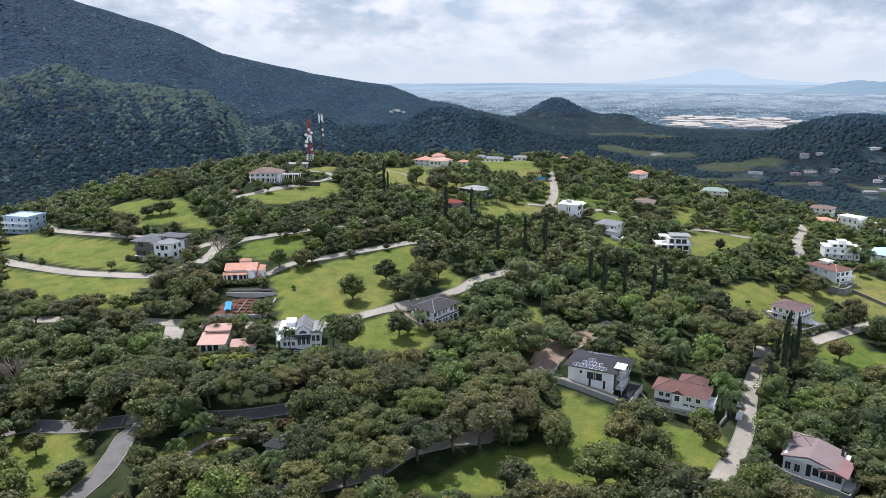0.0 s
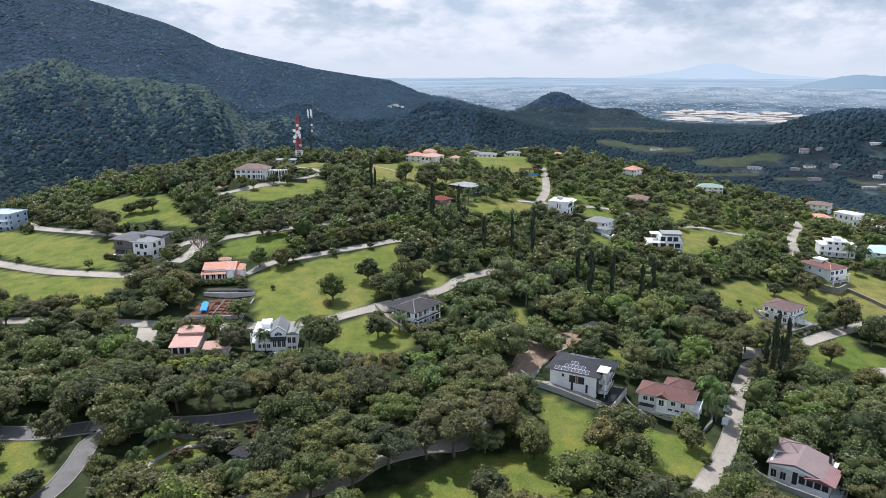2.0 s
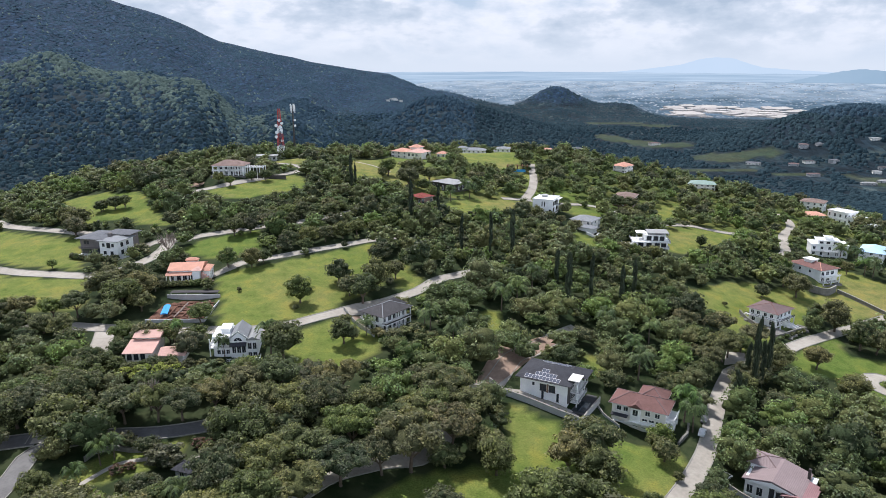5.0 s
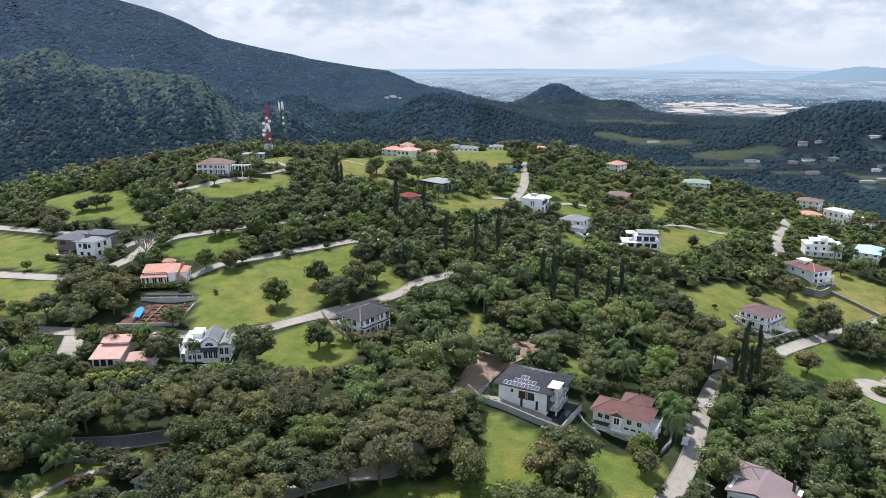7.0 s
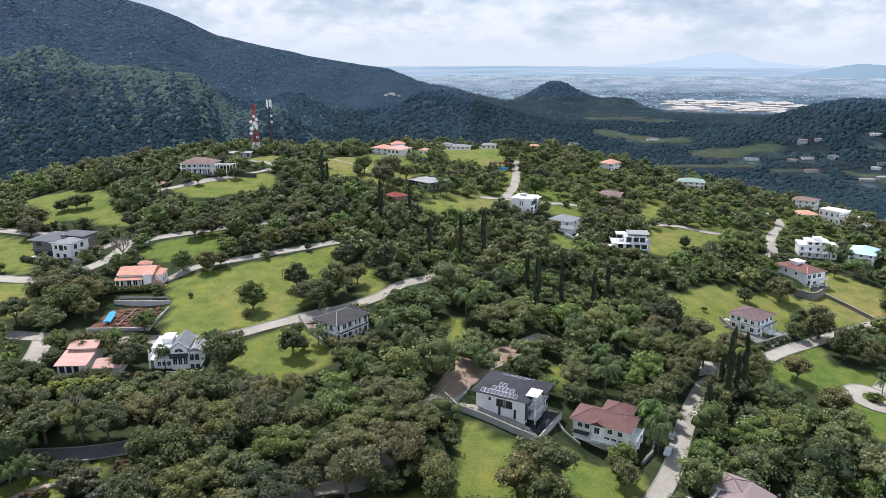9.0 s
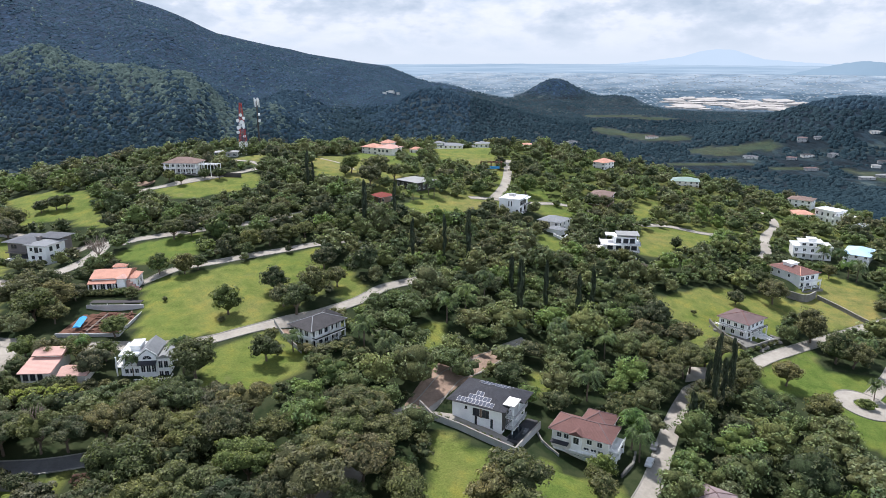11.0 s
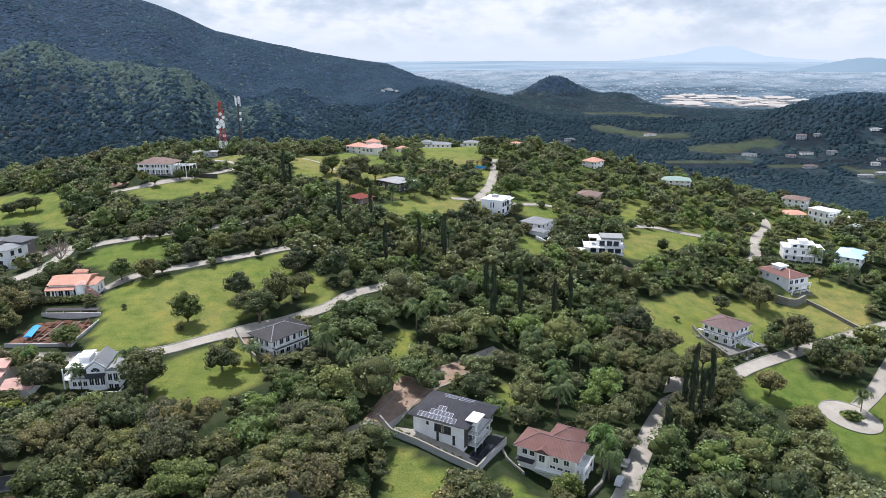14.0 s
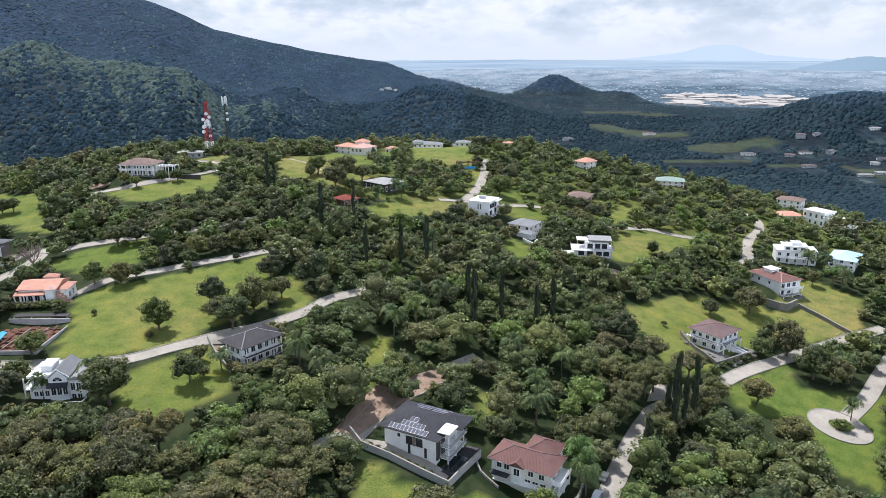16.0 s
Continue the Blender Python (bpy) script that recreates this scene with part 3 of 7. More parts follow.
def spline(points, step=2.5):
    """A smooth line through the points."""
    p = [Vector(q) for q in points]
    p = [2 * p[0] - p[1]] + p + [2 * p[-1] - p[-2]]
    out = []
    for a, b, c, d in zip(p, p[1:], p[2:], p[3:]):
        n = max(1, int((c - b).length / step))
        for k in range(n):
            s = k / n
            out.append(0.5 * (2 * b + (c - a) * s + (2 * a - 5 * b + 4 * c - d) * s * s + (3 * b - a - 3 * c + d) * s ** 3))
    out.append(p[-2])
    return out


def ribbon(line, offs, lift):
    """Cross-sections along a line; offs: (sideways, above the ground) of each point."""
    g, rows = Geo(), []
    for i, p in enumerate(line):
        d = (line[min(i + 1, len(line) - 1)] - line[max(i - 1, 0)]).normalized()
        n = Vector((d.y, -d.x))
        row = []
        for off, up_ in offs:
            q = p + n * off
            row.append((q.x, q.y, off, up_))
        rows.append(row)
    flat = np.array(rows).reshape(-1, 4)
    zs = height(flat[:, 0], flat[:, 1]) + flat[:, 3] + lift
    pts = np.stack([flat[:, 0], flat[:, 1], zs], -1)
    m = len(offs)
    faces = [(i * m + k, i * m + k + 1, (i + 1) * m + k + 1, (i + 1) * m + k) for i in range(len(line) - 1) for k in range(m - 1)]
    return g.add(pts.tolist(), faces)


def road(name, width, points):
    line = spline(points)
    ROADS.append((width, np.array([(p.x, p.y) for p in line])))
    mat = ASPHALT if name in ("low_avenue", "left_lane") else CONCRETE
    h = width / 2
    steps = [(-h, -0.3), (-h, 0.0)] + [(-h + width * k / 6, 0.03) for k in range(1, 6)] + [(h, 0.0), (h, -0.3)]
    ob = part("road", ribbon(line, steps, 0.10), mat)
    tagged(ob, "shaded dark asphalt avenue between trees" if mat is ASPHALT else "pale worn concrete subdivision street with low kerbs", "road", kind="structure")
    if width > 3:
        for s in (-1, 1):
            a = s * h
            k = [(a, -0.3), (a, 0.16), (a + s * 0.25, 0.16), (a + s * 0.25, -0.3)]
            part("kerb", ribbon(line, k if s > 0 else k[::-1], 0.10), KERB, ob)


# ---------- plants ----------
ICO = bmesh.new()
bmesh.ops.create_icosphere(ICO, subdivisions=1, radius=1.0)
ICO_V = np.array([v.co[:] for v in ICO.verts])
ICO_F = np.array([[v.index for v in f.verts] for f in ICO.faces])
ICO.free()


def leaf_quads(rng, centre, outward, size):
    """Three corners for each leaf spray, facing roughly outward."""
    n = len(centre)
    nrm = outward + rng.normal(0, 0.46, (n, 3))
    nrm /= np.linalg.norm(nrm, axis=1, keepdims=True)
    a = np.cross(nrm, rng.normal(0, 1, (n, 3)))
    a /= np.linalg.norm(a, axis=1, keepdims=True)
    b = np.cross(nrm, a)
    s = size * rng.uniform(0.45, 1.4, (n, 1))
    t = s * rng.uniform(0.5, 0.9, (n, 1))
    return np.stack([centre - a * s - b * t * 0.7, centre + a * s - b * t * 0.5, centre + b * t * 1.3 + nrm * s * 0.2], 1).reshape(-1, 3)


def dome_arrays(rng, lobes, sprays, size, form, subs=7, core=0.90):
    """A leafy crown: boughs set round a heart, each with tufts of leaf sprays and shaded gaps between them. form: half-width and half-height of the boughs' ring, middle, thickness."""
    wide, tall, mid, fat = form
    V, T, Q, base = [], [], [], 0
    stretch_ = np.array([rng.uniform(0.9, 1.1), rng.uniform(0.9, 1.1), 1.0])
    cs = [(np.array([0, 0, mid - 0.04]), np.array([wide * 1.08, wide * 1.08, tall * 1.08]), 0)]
    for k in range(lobes):
        z = 1.0 - 1.42 * (k + 0.5) / lobes + rng.normal(0, 0.05)
        a, ring = k * 2.39996 + rng.normal(0, 0.3), math.sqrt(max(0.0, 1 - min(1, abs(z)) ** 2))
        far = rng.uniform(0.78, 1.12)
        c = np.array([math.cos(a) * ring * wide * far, math.sin(a) * ring * wide * far, mid + z * tall * far]) * stretch_
        r = fat * rng.uniform(0.72, 1.22)
        cs.append((c, np.array([r, r, r * rng.uniform(0.68, 0.92)]), 1))
    tufts = []
    for c, s, leafy in cs:
        V.append(c + ICO_V * (1 + rng.normal(0, 0.13, (len(ICO_V), 1))) * s * (core if leafy else 0.9))
        T.append(ICO_F + base)
        base += len(ICO_V)
        if leafy:
            out = c - np.array([0, 0, mid - 0.1])
            out = out / (np.linalg.norm(out) + 1e-6)
            d = rng.normal(0, 1, (subs, 3)) + 0.85 * out + (0, 0, 0.35)
            d /= np.linalg.norm(d, axis=1, keepdims=True)
            for q in d:
                tufts.append((c + q * s * rng.uniform(0.62, 0.95), s[0] * rng.uniform(0.26, 0.50), q))
    tot = sum(r * r for _, r, _ in tufts)
    for c, r, q in tufts:
        n = max(3, int(sprays * r * r / tot))
        d = rng.normal(0, 1, (n, 3)) + 0.7 * q + (0, 0, 0.3)
        d /= np.linalg.norm(d, axis=1, keepdims=True)
        p = c + d * r * rng.uniform(0.50, 1.0, (n, 1)) ** 0.7 * 1.42 * np.array([1.12, 1.12, 0.80])
        V.append(leaf_quads(rng, p, d + (0, 0, 0.35), size))
        Q.append(np.arange(n * 3).reshape(-1, 3) + base)
        base += n * 3
    return np.concatenate(V), np.concatenate(T), np.concatenate(Q)


FORMS = ((0.31, 0.31, 0.49, 0.18), (0.34, 0.25, 0.55, 0.165), (0.29, 0.34, 0.48, 0.185), (0.34, 0.28, 0.51, 0.16), (0.31, 0.35, 0.50, 0.17), (0.35, 0.23, 0.58, 0.16))


def crown_arrays(seed, clumps, sprays, size, shape, core=0.82):
    """A crown one unit wide and one unit high: uneven clumps round a solid heart, covered in leaf sprays."""
    rng = np.random.default_rng(seed)
    V, Fq, Ft, base = [], [], [], 0
    if shape == "broad":
        wide, tall, mid, fat = FORMS[seed % 6]
        if sprays > 1000:
            return dome_arrays(rng, clumps, sprays, size, (wide, tall, mid, fat), 7, 0.8)
        return dome_arrays(rng, clumps, sprays, size, (wide * 0.92, tall * 0.92, mid, fat * 1.2), 5, 0.82)
    cs = []
    for k in range(clumps):
        a, u = rng.uniform(0, 2 * math.pi), (k + 0.5) / clumps
        rad = 0.352 * math.sin(math.pi * min(1, 0.18 + 0.82 * (1 - u))) ** 0.8
        cr = 0.10 + rad * 0.6
        cs.append((np.array([math.cos(a) * rad * 0.4, math.sin(a) * rad * 0.4, 0.04 + 0.92 * u]), np.array([cr, cr, 0.09])))
    tot = sum(float(s[0] * s[0]) for _, s in cs)
    heart = np.array([0, 0, 0.5])
    for c, s in cs:
        bump = ICO_V * (1 + rng.normal(0, 0.12, (len(ICO_V), 1)))
        V.append(c + bump * s * core)
        Ft.append(ICO_F + base)
        base += len(ICO_V)
        n = max(4, int(sprays * float(s[0] * s[0]) / tot))
        d = rng.normal(0, 1, (n, 3))
        d /= np.linalg.norm(d, axis=1, keepdims=True)
        out = (c - heart) * (np.array([1, 1, 0.6]))
        d += 0.5 * out / (np.linalg.norm(out) + 1e-6)
        d[:, 2] += 0.25
        d /= np.linalg.norm(d, axis=1, keepdims=True)
        p = c + d * s * rng.uniform(0.78, 1.12, (n, 1))
        V.append(leaf_quads(rng, p, d, size))
        Fq.append(np.arange(n * 3).reshape(-1, 3) + base)
        base += n * 3
    return np.concatenate(V), np.concatenate(Ft), np.concatenate(Fq)


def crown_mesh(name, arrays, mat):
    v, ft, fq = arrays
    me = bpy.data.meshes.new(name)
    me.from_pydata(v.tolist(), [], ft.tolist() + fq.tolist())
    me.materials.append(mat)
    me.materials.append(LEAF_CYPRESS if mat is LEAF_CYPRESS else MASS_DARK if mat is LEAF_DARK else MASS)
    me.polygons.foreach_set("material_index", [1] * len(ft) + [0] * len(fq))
    me.shade_smooth()
    me.update()
    return me


def trunk_geo(seed, spread=0.24, fork=0.22, r=0.032, tips=5, top=0.62):
    """Trunk with limbs for a tree one unit high."""
    rng = np.random.default_rng(seed)
    g = Geo()
    lean = rng.uniform(-0.04, 0.04, 2)
    g.tube([(0, 0, -0.06), (lean[0] * 0.4, lean[1] * 0.4, fork * 0.5), (lean[0], lean[1], fork)], [r * 1.3, r, r * 0.85])
    for k in range(tips):
        a = 2 * math.pi * (k + rng.uniform(0, 0.6)) / tips
        x, y = math.cos(a) * spread * rng.uniform(0.6, 1.1), math.sin(a) * spread * rng.uniform(0.6, 1.1)
        g.tube([(lean[0], lean[1], fork * 0.92), (lean[0] + x * 0.45, lean[1] + y * 0.45, fork + 0.12), (x, y, top * rng.uniform(0.9, 1.1))], [r * 0.7, r * 0.5, r * 0.22], 5)
    return g


def make_tree_model(seed, kind):
    """One tree of unit width and height, kept as the model for its copies."""
    if kind == "c":
        ob = thing("cypress_tree", "tall narrow dark green cypress tree", "tree")
        part("trunk", Geo().tube([(0, 0, -0.05), (0, 0, 0.5), (0, 0, 0.93)], [0.09, 0.06, 0.01], 6), BARK, ob)
        me = crown_mesh("crown", crown_arrays(seed, 22, 1500, 0.055, "cypress"), LEAF_CYPRESS)
        c = new("crown", me)
    elif kind == "s":
        ob = thing("shrub", "rounded dense dark green shrub", "shrub")
        part("stem", trunk_geo(seed, 0.2, 0.1, 0.03, 5, 0.45), BARK, ob)
        c = new("crown", crown_mesh("crown", dome_arrays(np.random.default_rng(seed), 13, 1500, 0.036, (0.34, 0.36, 0.40, 0.19), 6), LEAF_DARK if seed % 2 else LEAF))
    elif kind == "t":
        ob = thing("shade_tree", "tall spreading shade tree over a street", "tree")
        part("trunk", trunk_geo(seed, 0.27, 0.30, 0.026, 6, 0.66), BARK, ob)
        v, ft, fq = dome_arrays(np.random.default_rng(seed), 20, 4300, 0.0185, (0.375, 0.15, 0.70, 0.135))
        c = new("crown", crown_mesh("crown", (v, ft, fq), LEAF if seed % 3 else LEAF_DARK))
    elif kind == "y":
        ob = thing("flowering_shrub", "bushy shrub with bright yellow-green foliage", "shrub")
        part("stem", trunk_geo(seed, 0.2, 0.1, 0.03, 5, 0.45), BARK, ob)
        c = new("crown", crown_mesh("crown", dome_arrays(np.random.default_rng(seed), 13, 1500, 0.036, (0.34, 0.36, 0.40, 0.19), 6), LEAF_LIME))
    elif kind == "r":
        ob = thing("red_shrub", "low shrub with dull reddish-brown foliage", "shrub")
        part("stem", trunk_geo(seed, 0.2, 0.1, 0.03, 5, 0.45), BARK, ob)
        c = new("crown", crown_mesh("crown", dome_arrays(np.random.default_rng(seed), 12, 1300, 0.036, (0.34, 0.36, 0.40, 0.19), 6), LEAF_RUST))
    elif kind == "n":
        ob = thing("bare_tree", "leafless grey-brown tree with fine spreading branches", "tree")
        g, rng = trunk_geo(seed, 0.3, 0.28, 0.028, 6, 0.6), np.random.default_rng(seed)
        for k in range(130):
            a, rad = rng.uniform(0, 2 * math.pi), rng.uniform(0.08, 0.3)
            z = 0.42 + rng.uniform(0, 0.22)
            b = Vector((math.cos(a) * rad, math.sin(a) * rad, z))
            e = b + Vector((math.cos(a) * rng.uniform(0.05, 0.2) + rng.normal(0, 0.05), math.sin(a) * rng.uniform(0.05, 0.2) + rng.normal(0, 0.05), rng.uniform(0.08, 0.3)))
            g.tube([b, (b + e) / 2 + Vector(rng.normal(0, 0.015, 3)), e], [0.008, 0.006, 0.003], 3)
        part("trunk", g, TWIG, ob)
        return ob
    elif kind == "p":
        ob = thing("palm_tree", "palm with arching feathery green fronds", "palm tree")
        part("trunk", Geo().tube([(0, 0, -0.05), (0.02, 0, 0.3), (0.03, 0.01, 0.66)], [0.035, 0.028, 0.024], 7), BARK, ob)
        rng = np.random.default_rng(seed)
        g = Geo()
        for k in range(24):
            a, rise = k * 2.4, rng.uniform(0.10, 0.42)
            d = Vector((math.cos(a), math.sin(a), 0))
            side = Vector((-d.y, d.x, 0))
            spine = [Vector((0.03, 0.01, 0.64)) + d * (0.50 * s) + Vector((0, 0, rise * math.sin(s * 2.0) * 1.3 - 0.30 * s * s)) for s in np.linspace(0, 1, 13)]
            for i in range(1, 13):
                p, w = spine[i], 0.15 * math.sin(math.pi * (0.14 + 0.78 * i / 13))
                for sgn in (-1, 1):
                    q = p + side * (sgn * w) + d * 0.05 - Vector((0, 0, w * rng.uniform(0.25, 0.7)))
                    g.add([spine[i - 1], p, q], [(0, 1, 2)])
        c = new("crown", mesh_of("crown", g, LEAF_PALM))
    else:
        ob = thing("tree", "broad leafy green tree with a dense uneven crown", "tree")
        part("trunk", trunk_geo(seed), BARK, ob)
        c = new("crown", crown_mesh("crown", crown_arrays(seed, 17 + seed % 6, 2850 if kind == "b" else 1300, 0.0231 if kind == "b" else 0.033, "broad"), LEAF if seed % 3 else LEAF_DARK))
    c.parent = ob
    return ob


MODELS = {}
PLANTED = []
RNG = random.Random(7)


def plant(kind, x, y, w, h):
    """One plant of that width and height, rooted in the ground."""
    if kind == "b" and w < 8:
        kind = "m"
    kinds = {"b": 9, "m": 6, "s": 2, "p": 2, "c": 2, "n": 2, "y": 1, "r": 2, "t": 5}[kind]
    i = RNG.randrange(kinds)
    if kind == "c":
        w, h = w * 0.72, h * (1.3 if y > 240 else 1.0)
    m = Matrix.Translation((x, y, ground(x, y) - 0.05)) @ pose(0, 0, 0, 0, 0, RNG.uniform(0, 360)) @ Matrix.Diagonal((w * RNG.uniform(0.88, 1.14), w * RNG.uniform(0.88, 1.14), h, 1))
    PLANTED.append((x, y, w))
    if (kind, i) not in MODELS:
        MODELS[kind, i] = make_tree_model(11 + i, kind)
        MODELS[kind, i].matrix_basis = m
        MODELS[kind, i]["group"] = "trees on the hillside"
        return MODELS[kind, i]
    ob = MODELS[kind, i].copy()
    scene.collection.objects.link(ob)
    ob.matrix_basis = m
    for c in MODELS[kind, i].children:
        k = c.copy()
        scene.collection.objects.link(k)
        k.parent = ob
    return ob


road('near_street', 4.8, [(62.1, 149.4), (70.5, 157.5), (82.1, 172.6), (92.2, 188.4), (100.4, 205.0), (108.5, 220.9), (117.4, 235.5), (121.8, 240.8), (143.7, 257.7), (159.9, 271.8), (183.7, 288.1), (199.3, 297.9), (219.8, 310.7), (242.5, 323.1)])
road('tree_street', 6, [(-46.5, 139.5), (-35.7, 144.2), (-25.5, 148.4), (-16.9, 153.3), (-9.5, 161.5), (2.5, 167.7), (13.6, 172.5), (24.7, 199.8), (32.6, 208.2), (40.7, 225.9), (47.6, 232.1), (58.3, 244.6), (67.5, 253.6)])
road('low_avenue', 5.2, [(-87.4, 139.8), (-84.8, 150.2), (-84.8, 159.5), (-84.6, 168.2), (-73.7, 174.3), (-56.8, 176.3), (-43.2, 180.3), (-24.4, 187.7), (-4.1, 192.6)])
road('left_lane', 5.51, [(-126.2, 162.6), (-115.6, 170.0), (-101.8, 170.2), (-87.3, 173.5)])
road('link_street', 6, [(-86.0, 171.6), (-89.5, 191.9), (-91.0, 205.9), (-93.5, 221.1), (-97.0, 233.0)])
road('cross_street', 4.7, [(-179.6, 237.1), (-149.9, 236.1), (-125.1, 236.3), (-99.0, 233.1), (-73.8, 230.6), (-60.9, 231.5), (-46.6, 232.6), (-36.4, 235.8), (-28.4, 241.4), (-20.0, 247.4), (-12.3, 254.3), (-1.9, 260.3), (7.6, 269.5), (14.6, 280.7), (21.8, 286.9), (30.6, 293.9)])
road('upper_street', 4.2, [(-88.1, 274.5), (-73.2, 281.6), (-64.9, 290.5), (-52.8, 296.7), (-40.5, 304.1), (-27.5, 311.9), (-16.3, 319.5), (-4.4, 326.0)])
road('ridge_street', 4.4, [(-218.9, 367.0), (-201.6, 352.5), (-170.8, 338.5), (-125.4, 321.0), (-102.5, 316.1), (-94.8, 320.8), (-81.4, 326.3), (-67.8, 332.6), (-51.2, 340.0), (-34.7, 352.1), (-19.8, 365.3)])
road('left_drive', 5.5, [(-275.5, 356.2), (-208.6, 310.2), (-184.5, 296.3), (-161.1, 285.9), (-141.6, 281.3), (-122.4, 278.9), (-110.5, 289.6), (-105.9, 302.8), (-106.9, 318.7)])
road('pavilion_drive', 4, [(-126.1, 380.0), (-116.9, 387.5), (-98.7, 397.5), (-86.0, 408.2), (-74.6, 420.2), (-69.2, 432.6), (-78.9, 444.5), (-90.1, 447.5)])
road('far_street', 5, [(65.0, 415.5), (72.8, 444.3), (78.0, 474.2), (81.1, 504.3), (82.8, 529.4)])
road('east_street', 4.4, [(51.8, 413.2), (65.2, 416.9), (85.4, 419.6), (103.5, 427.5), (119.9, 424.7), (131.4, 416.0), (146.7, 411.0), (165.1, 416.7), (183.8, 412.5), (200.6, 413.1)])
road('east_lane', 5, [(249.6, 479.9), (246.2, 458.9), (238.0, 439.8), (223.3, 418.7), (209.6, 387.2), (196.7, 373.7)])
road('cul_de_sac', 5, [(187.2, 251.7), (202.0, 265.9), (215.0, 280.8), (245.7, 315.1)])
road('house_path', 1.6, [(-41.0, 469.4), (-28.7, 459.9), (-16.3, 444.2)])


# ---------- houses ----------
HOUSES = []


class House:
    """A house in its own frame: x along its front, y towards its back, z up from its ground floor."""

    def __init__(self, name, label, x, y, z, yaw, size, category="house"):
        self.ob = thing(name, label, category, pose(x, y, z, 0, 0, yaw))
        self.base = ground(x, y) - z
        c, s = math.cos(radians(yaw)), math.sin(radians(yaw))
        w, d = size
        HOUSES.append([(x + c * a - s * b, y + s * a + c * b) for a, b in ((-2.5, -2.5), (w + 2.5, -2.5), (w + 2.5, d + 2.5), (-2.5, d + 2.5))])

    def box(self, name, x0, x1, y0, y1, z0, z1, mat, label="", parent=None):
        return part(name, Geo().box(x0, x1, y0, y1, z0, z1), mat, parent or self.ob, label)

    def body(self, x0, x1, y0, y1, z0, z1, mat, label=""):
        return self.box("wall", x0, x1, y0, y1, z0, z1, mat, label)

    def hip(self, x0, x1, y0, y1, z, rise, mat, over=0.7, label="", cap=None):
        a, b, c, d = x0 - over, x1 + over, y0 - over, y1 + over
        roof = part("roof", Geo().hip(a, b, c, d, z, rise), mat, self.ob, label)
        k = min(b - a, d - c) / 2
        if b - a >= d - c:
            r0, r1 = (a + k, c + k, z + rise), (b - k, c + k, z + rise)
            ends = [(r0, (a, c, z)), (r0, (a, d, z)), (r1, (b, c, z)), (r1, (b, d, z))]
        else:
            r0, r1 = (a + k, c + k, z + rise), (a + k, d - k, z + rise)
            ends = [(r0, (a, c, z)), (r0, (b, c, z)), (r1, (a, d, z)), (r1, (b, d, z))]
        if cap:
            for p, q in ends + ([(r0, r1)] if (Vector(r0) - Vector(r1)).length > 0.3 else []):
                part("ridge_cap", Geo().beam(p, q, 0.28, 0.16), cap, roof)
        part("gutter", Geo().beam((a, c, z - 0.1), (b, c, z - 0.1), 0.11).beam((b, c, z - 0.1), (b, d, z - 0.1), 0.11)
             .beam((b, d, z - 0.1), (a, d, z - 0.1), 0.11).beam((a, d, z - 0.1), (a, c, z - 0.1), 0.11), DARK_WALL if mat in (TILE_DARK, TILE_SLATE) else GREY_WALL, roof)
        return roof

    def gable(self, x0, x1, y0, y1, z, rise, mat, over=0.6, along="y", label=""):
        return part("roof", Geo().gable(x0 - over, x1 + over, y0 - over, y1 + over, z, rise, along), mat, self.ob, label)

    def flat(self, x0, x1, y0, y1, z, mat=None, over=0.3, lip=0.35, label=""):
        mat = mat or WHITE
        a, b, c, d = x0 - over, x1 + over, y0 - over, y1 + over
        roof = self.box("roof", a, b, c, d, z, z + 0.25, mat, label)
        if lip:
            t = 0.2
            g = Geo().box(a, b, c, c + t, z + 0.253, z + 0.25 + lip).box(a, b, d - t, d, z + 0.253, z + 0.25 + lip)
            g.box(a, a + t, c + t + 0.003, d - t - 0.003, z + 0.253, z + 0.25 + lip).box(b - t, b, c + t + 0.003, d - t - 0.003, z + 0.253, z + 0.25 + lip)
            part("parapet", g, mat, roof)
        return roof

    def window(self, side, wall, a, z, w, h, bars=1, frame=None, name="window"):
        """A window of width w and height h, its lower left at a along the wall; side: f, b, l or r."""
        frame = frame or WHITE
        t = 0.07
        g = Geo().box(0, w, -0.09, 0.02, 0, t).box(0, w, -0.09, 0.02, h - t, h).box(0, t, -0.09, 0.02, t, h - t).box(w - t, w, -0.09, 0.02, t, h - t)
        for k in range(1, bars + 1):
            m = w * k / (bars + 1)
            g.box(m - 0.03, m + 0.03, -0.08, 0.02, t, h - t)
        ob = part(name, g, frame, self.ob)
        ob.matrix_basis = {"f": pose(a, wall, z), "b": pose(a + w, wall, z, 0, 0, 180), "r": pose(wall, a, z, 0, 0, 90), "l": pose(wall, a + w, z, 0, 0, -90)}[side]
        part("pane", Geo().box(t - 0.02, w - t + 0.02, -0.05, 0.01, t - 0.02, h - t + 0.02), GLASS, ob)
        if name == "window":
            part("sill", Geo().box(-0.1, w + 0.1, -0.18, 0.0, -0.09, -0.003), frame, ob)
        return ob

    def windows(self, side, wall, spots, z, w, h, bars=1, frame=None, name="window"):
        for a in spots:
            self.window(side, wall, a, z, w, h, bars, frame, name)

    def balcony(self, x0, x1, y0, y1, z, sides="f", mat=None, posts=None, rail=0.95):
        """A slab with a balustrade on the named sides."""
        mat = mat or WHITE
        ob = self.box("balcony", x0, x1, y0, y1, z - 0.22, z, mat)
        g = Geo()
        runs = {"f": ((x0, y0), (x1, y0)), "b": ((x0, y1), (x1, y1)), "l": ((x0, y0), (x0, y1)), "r": ((x1, y0), (x1, y1))}
        for s in sides:
            (ax, ay), (bx, by) = runs[s]
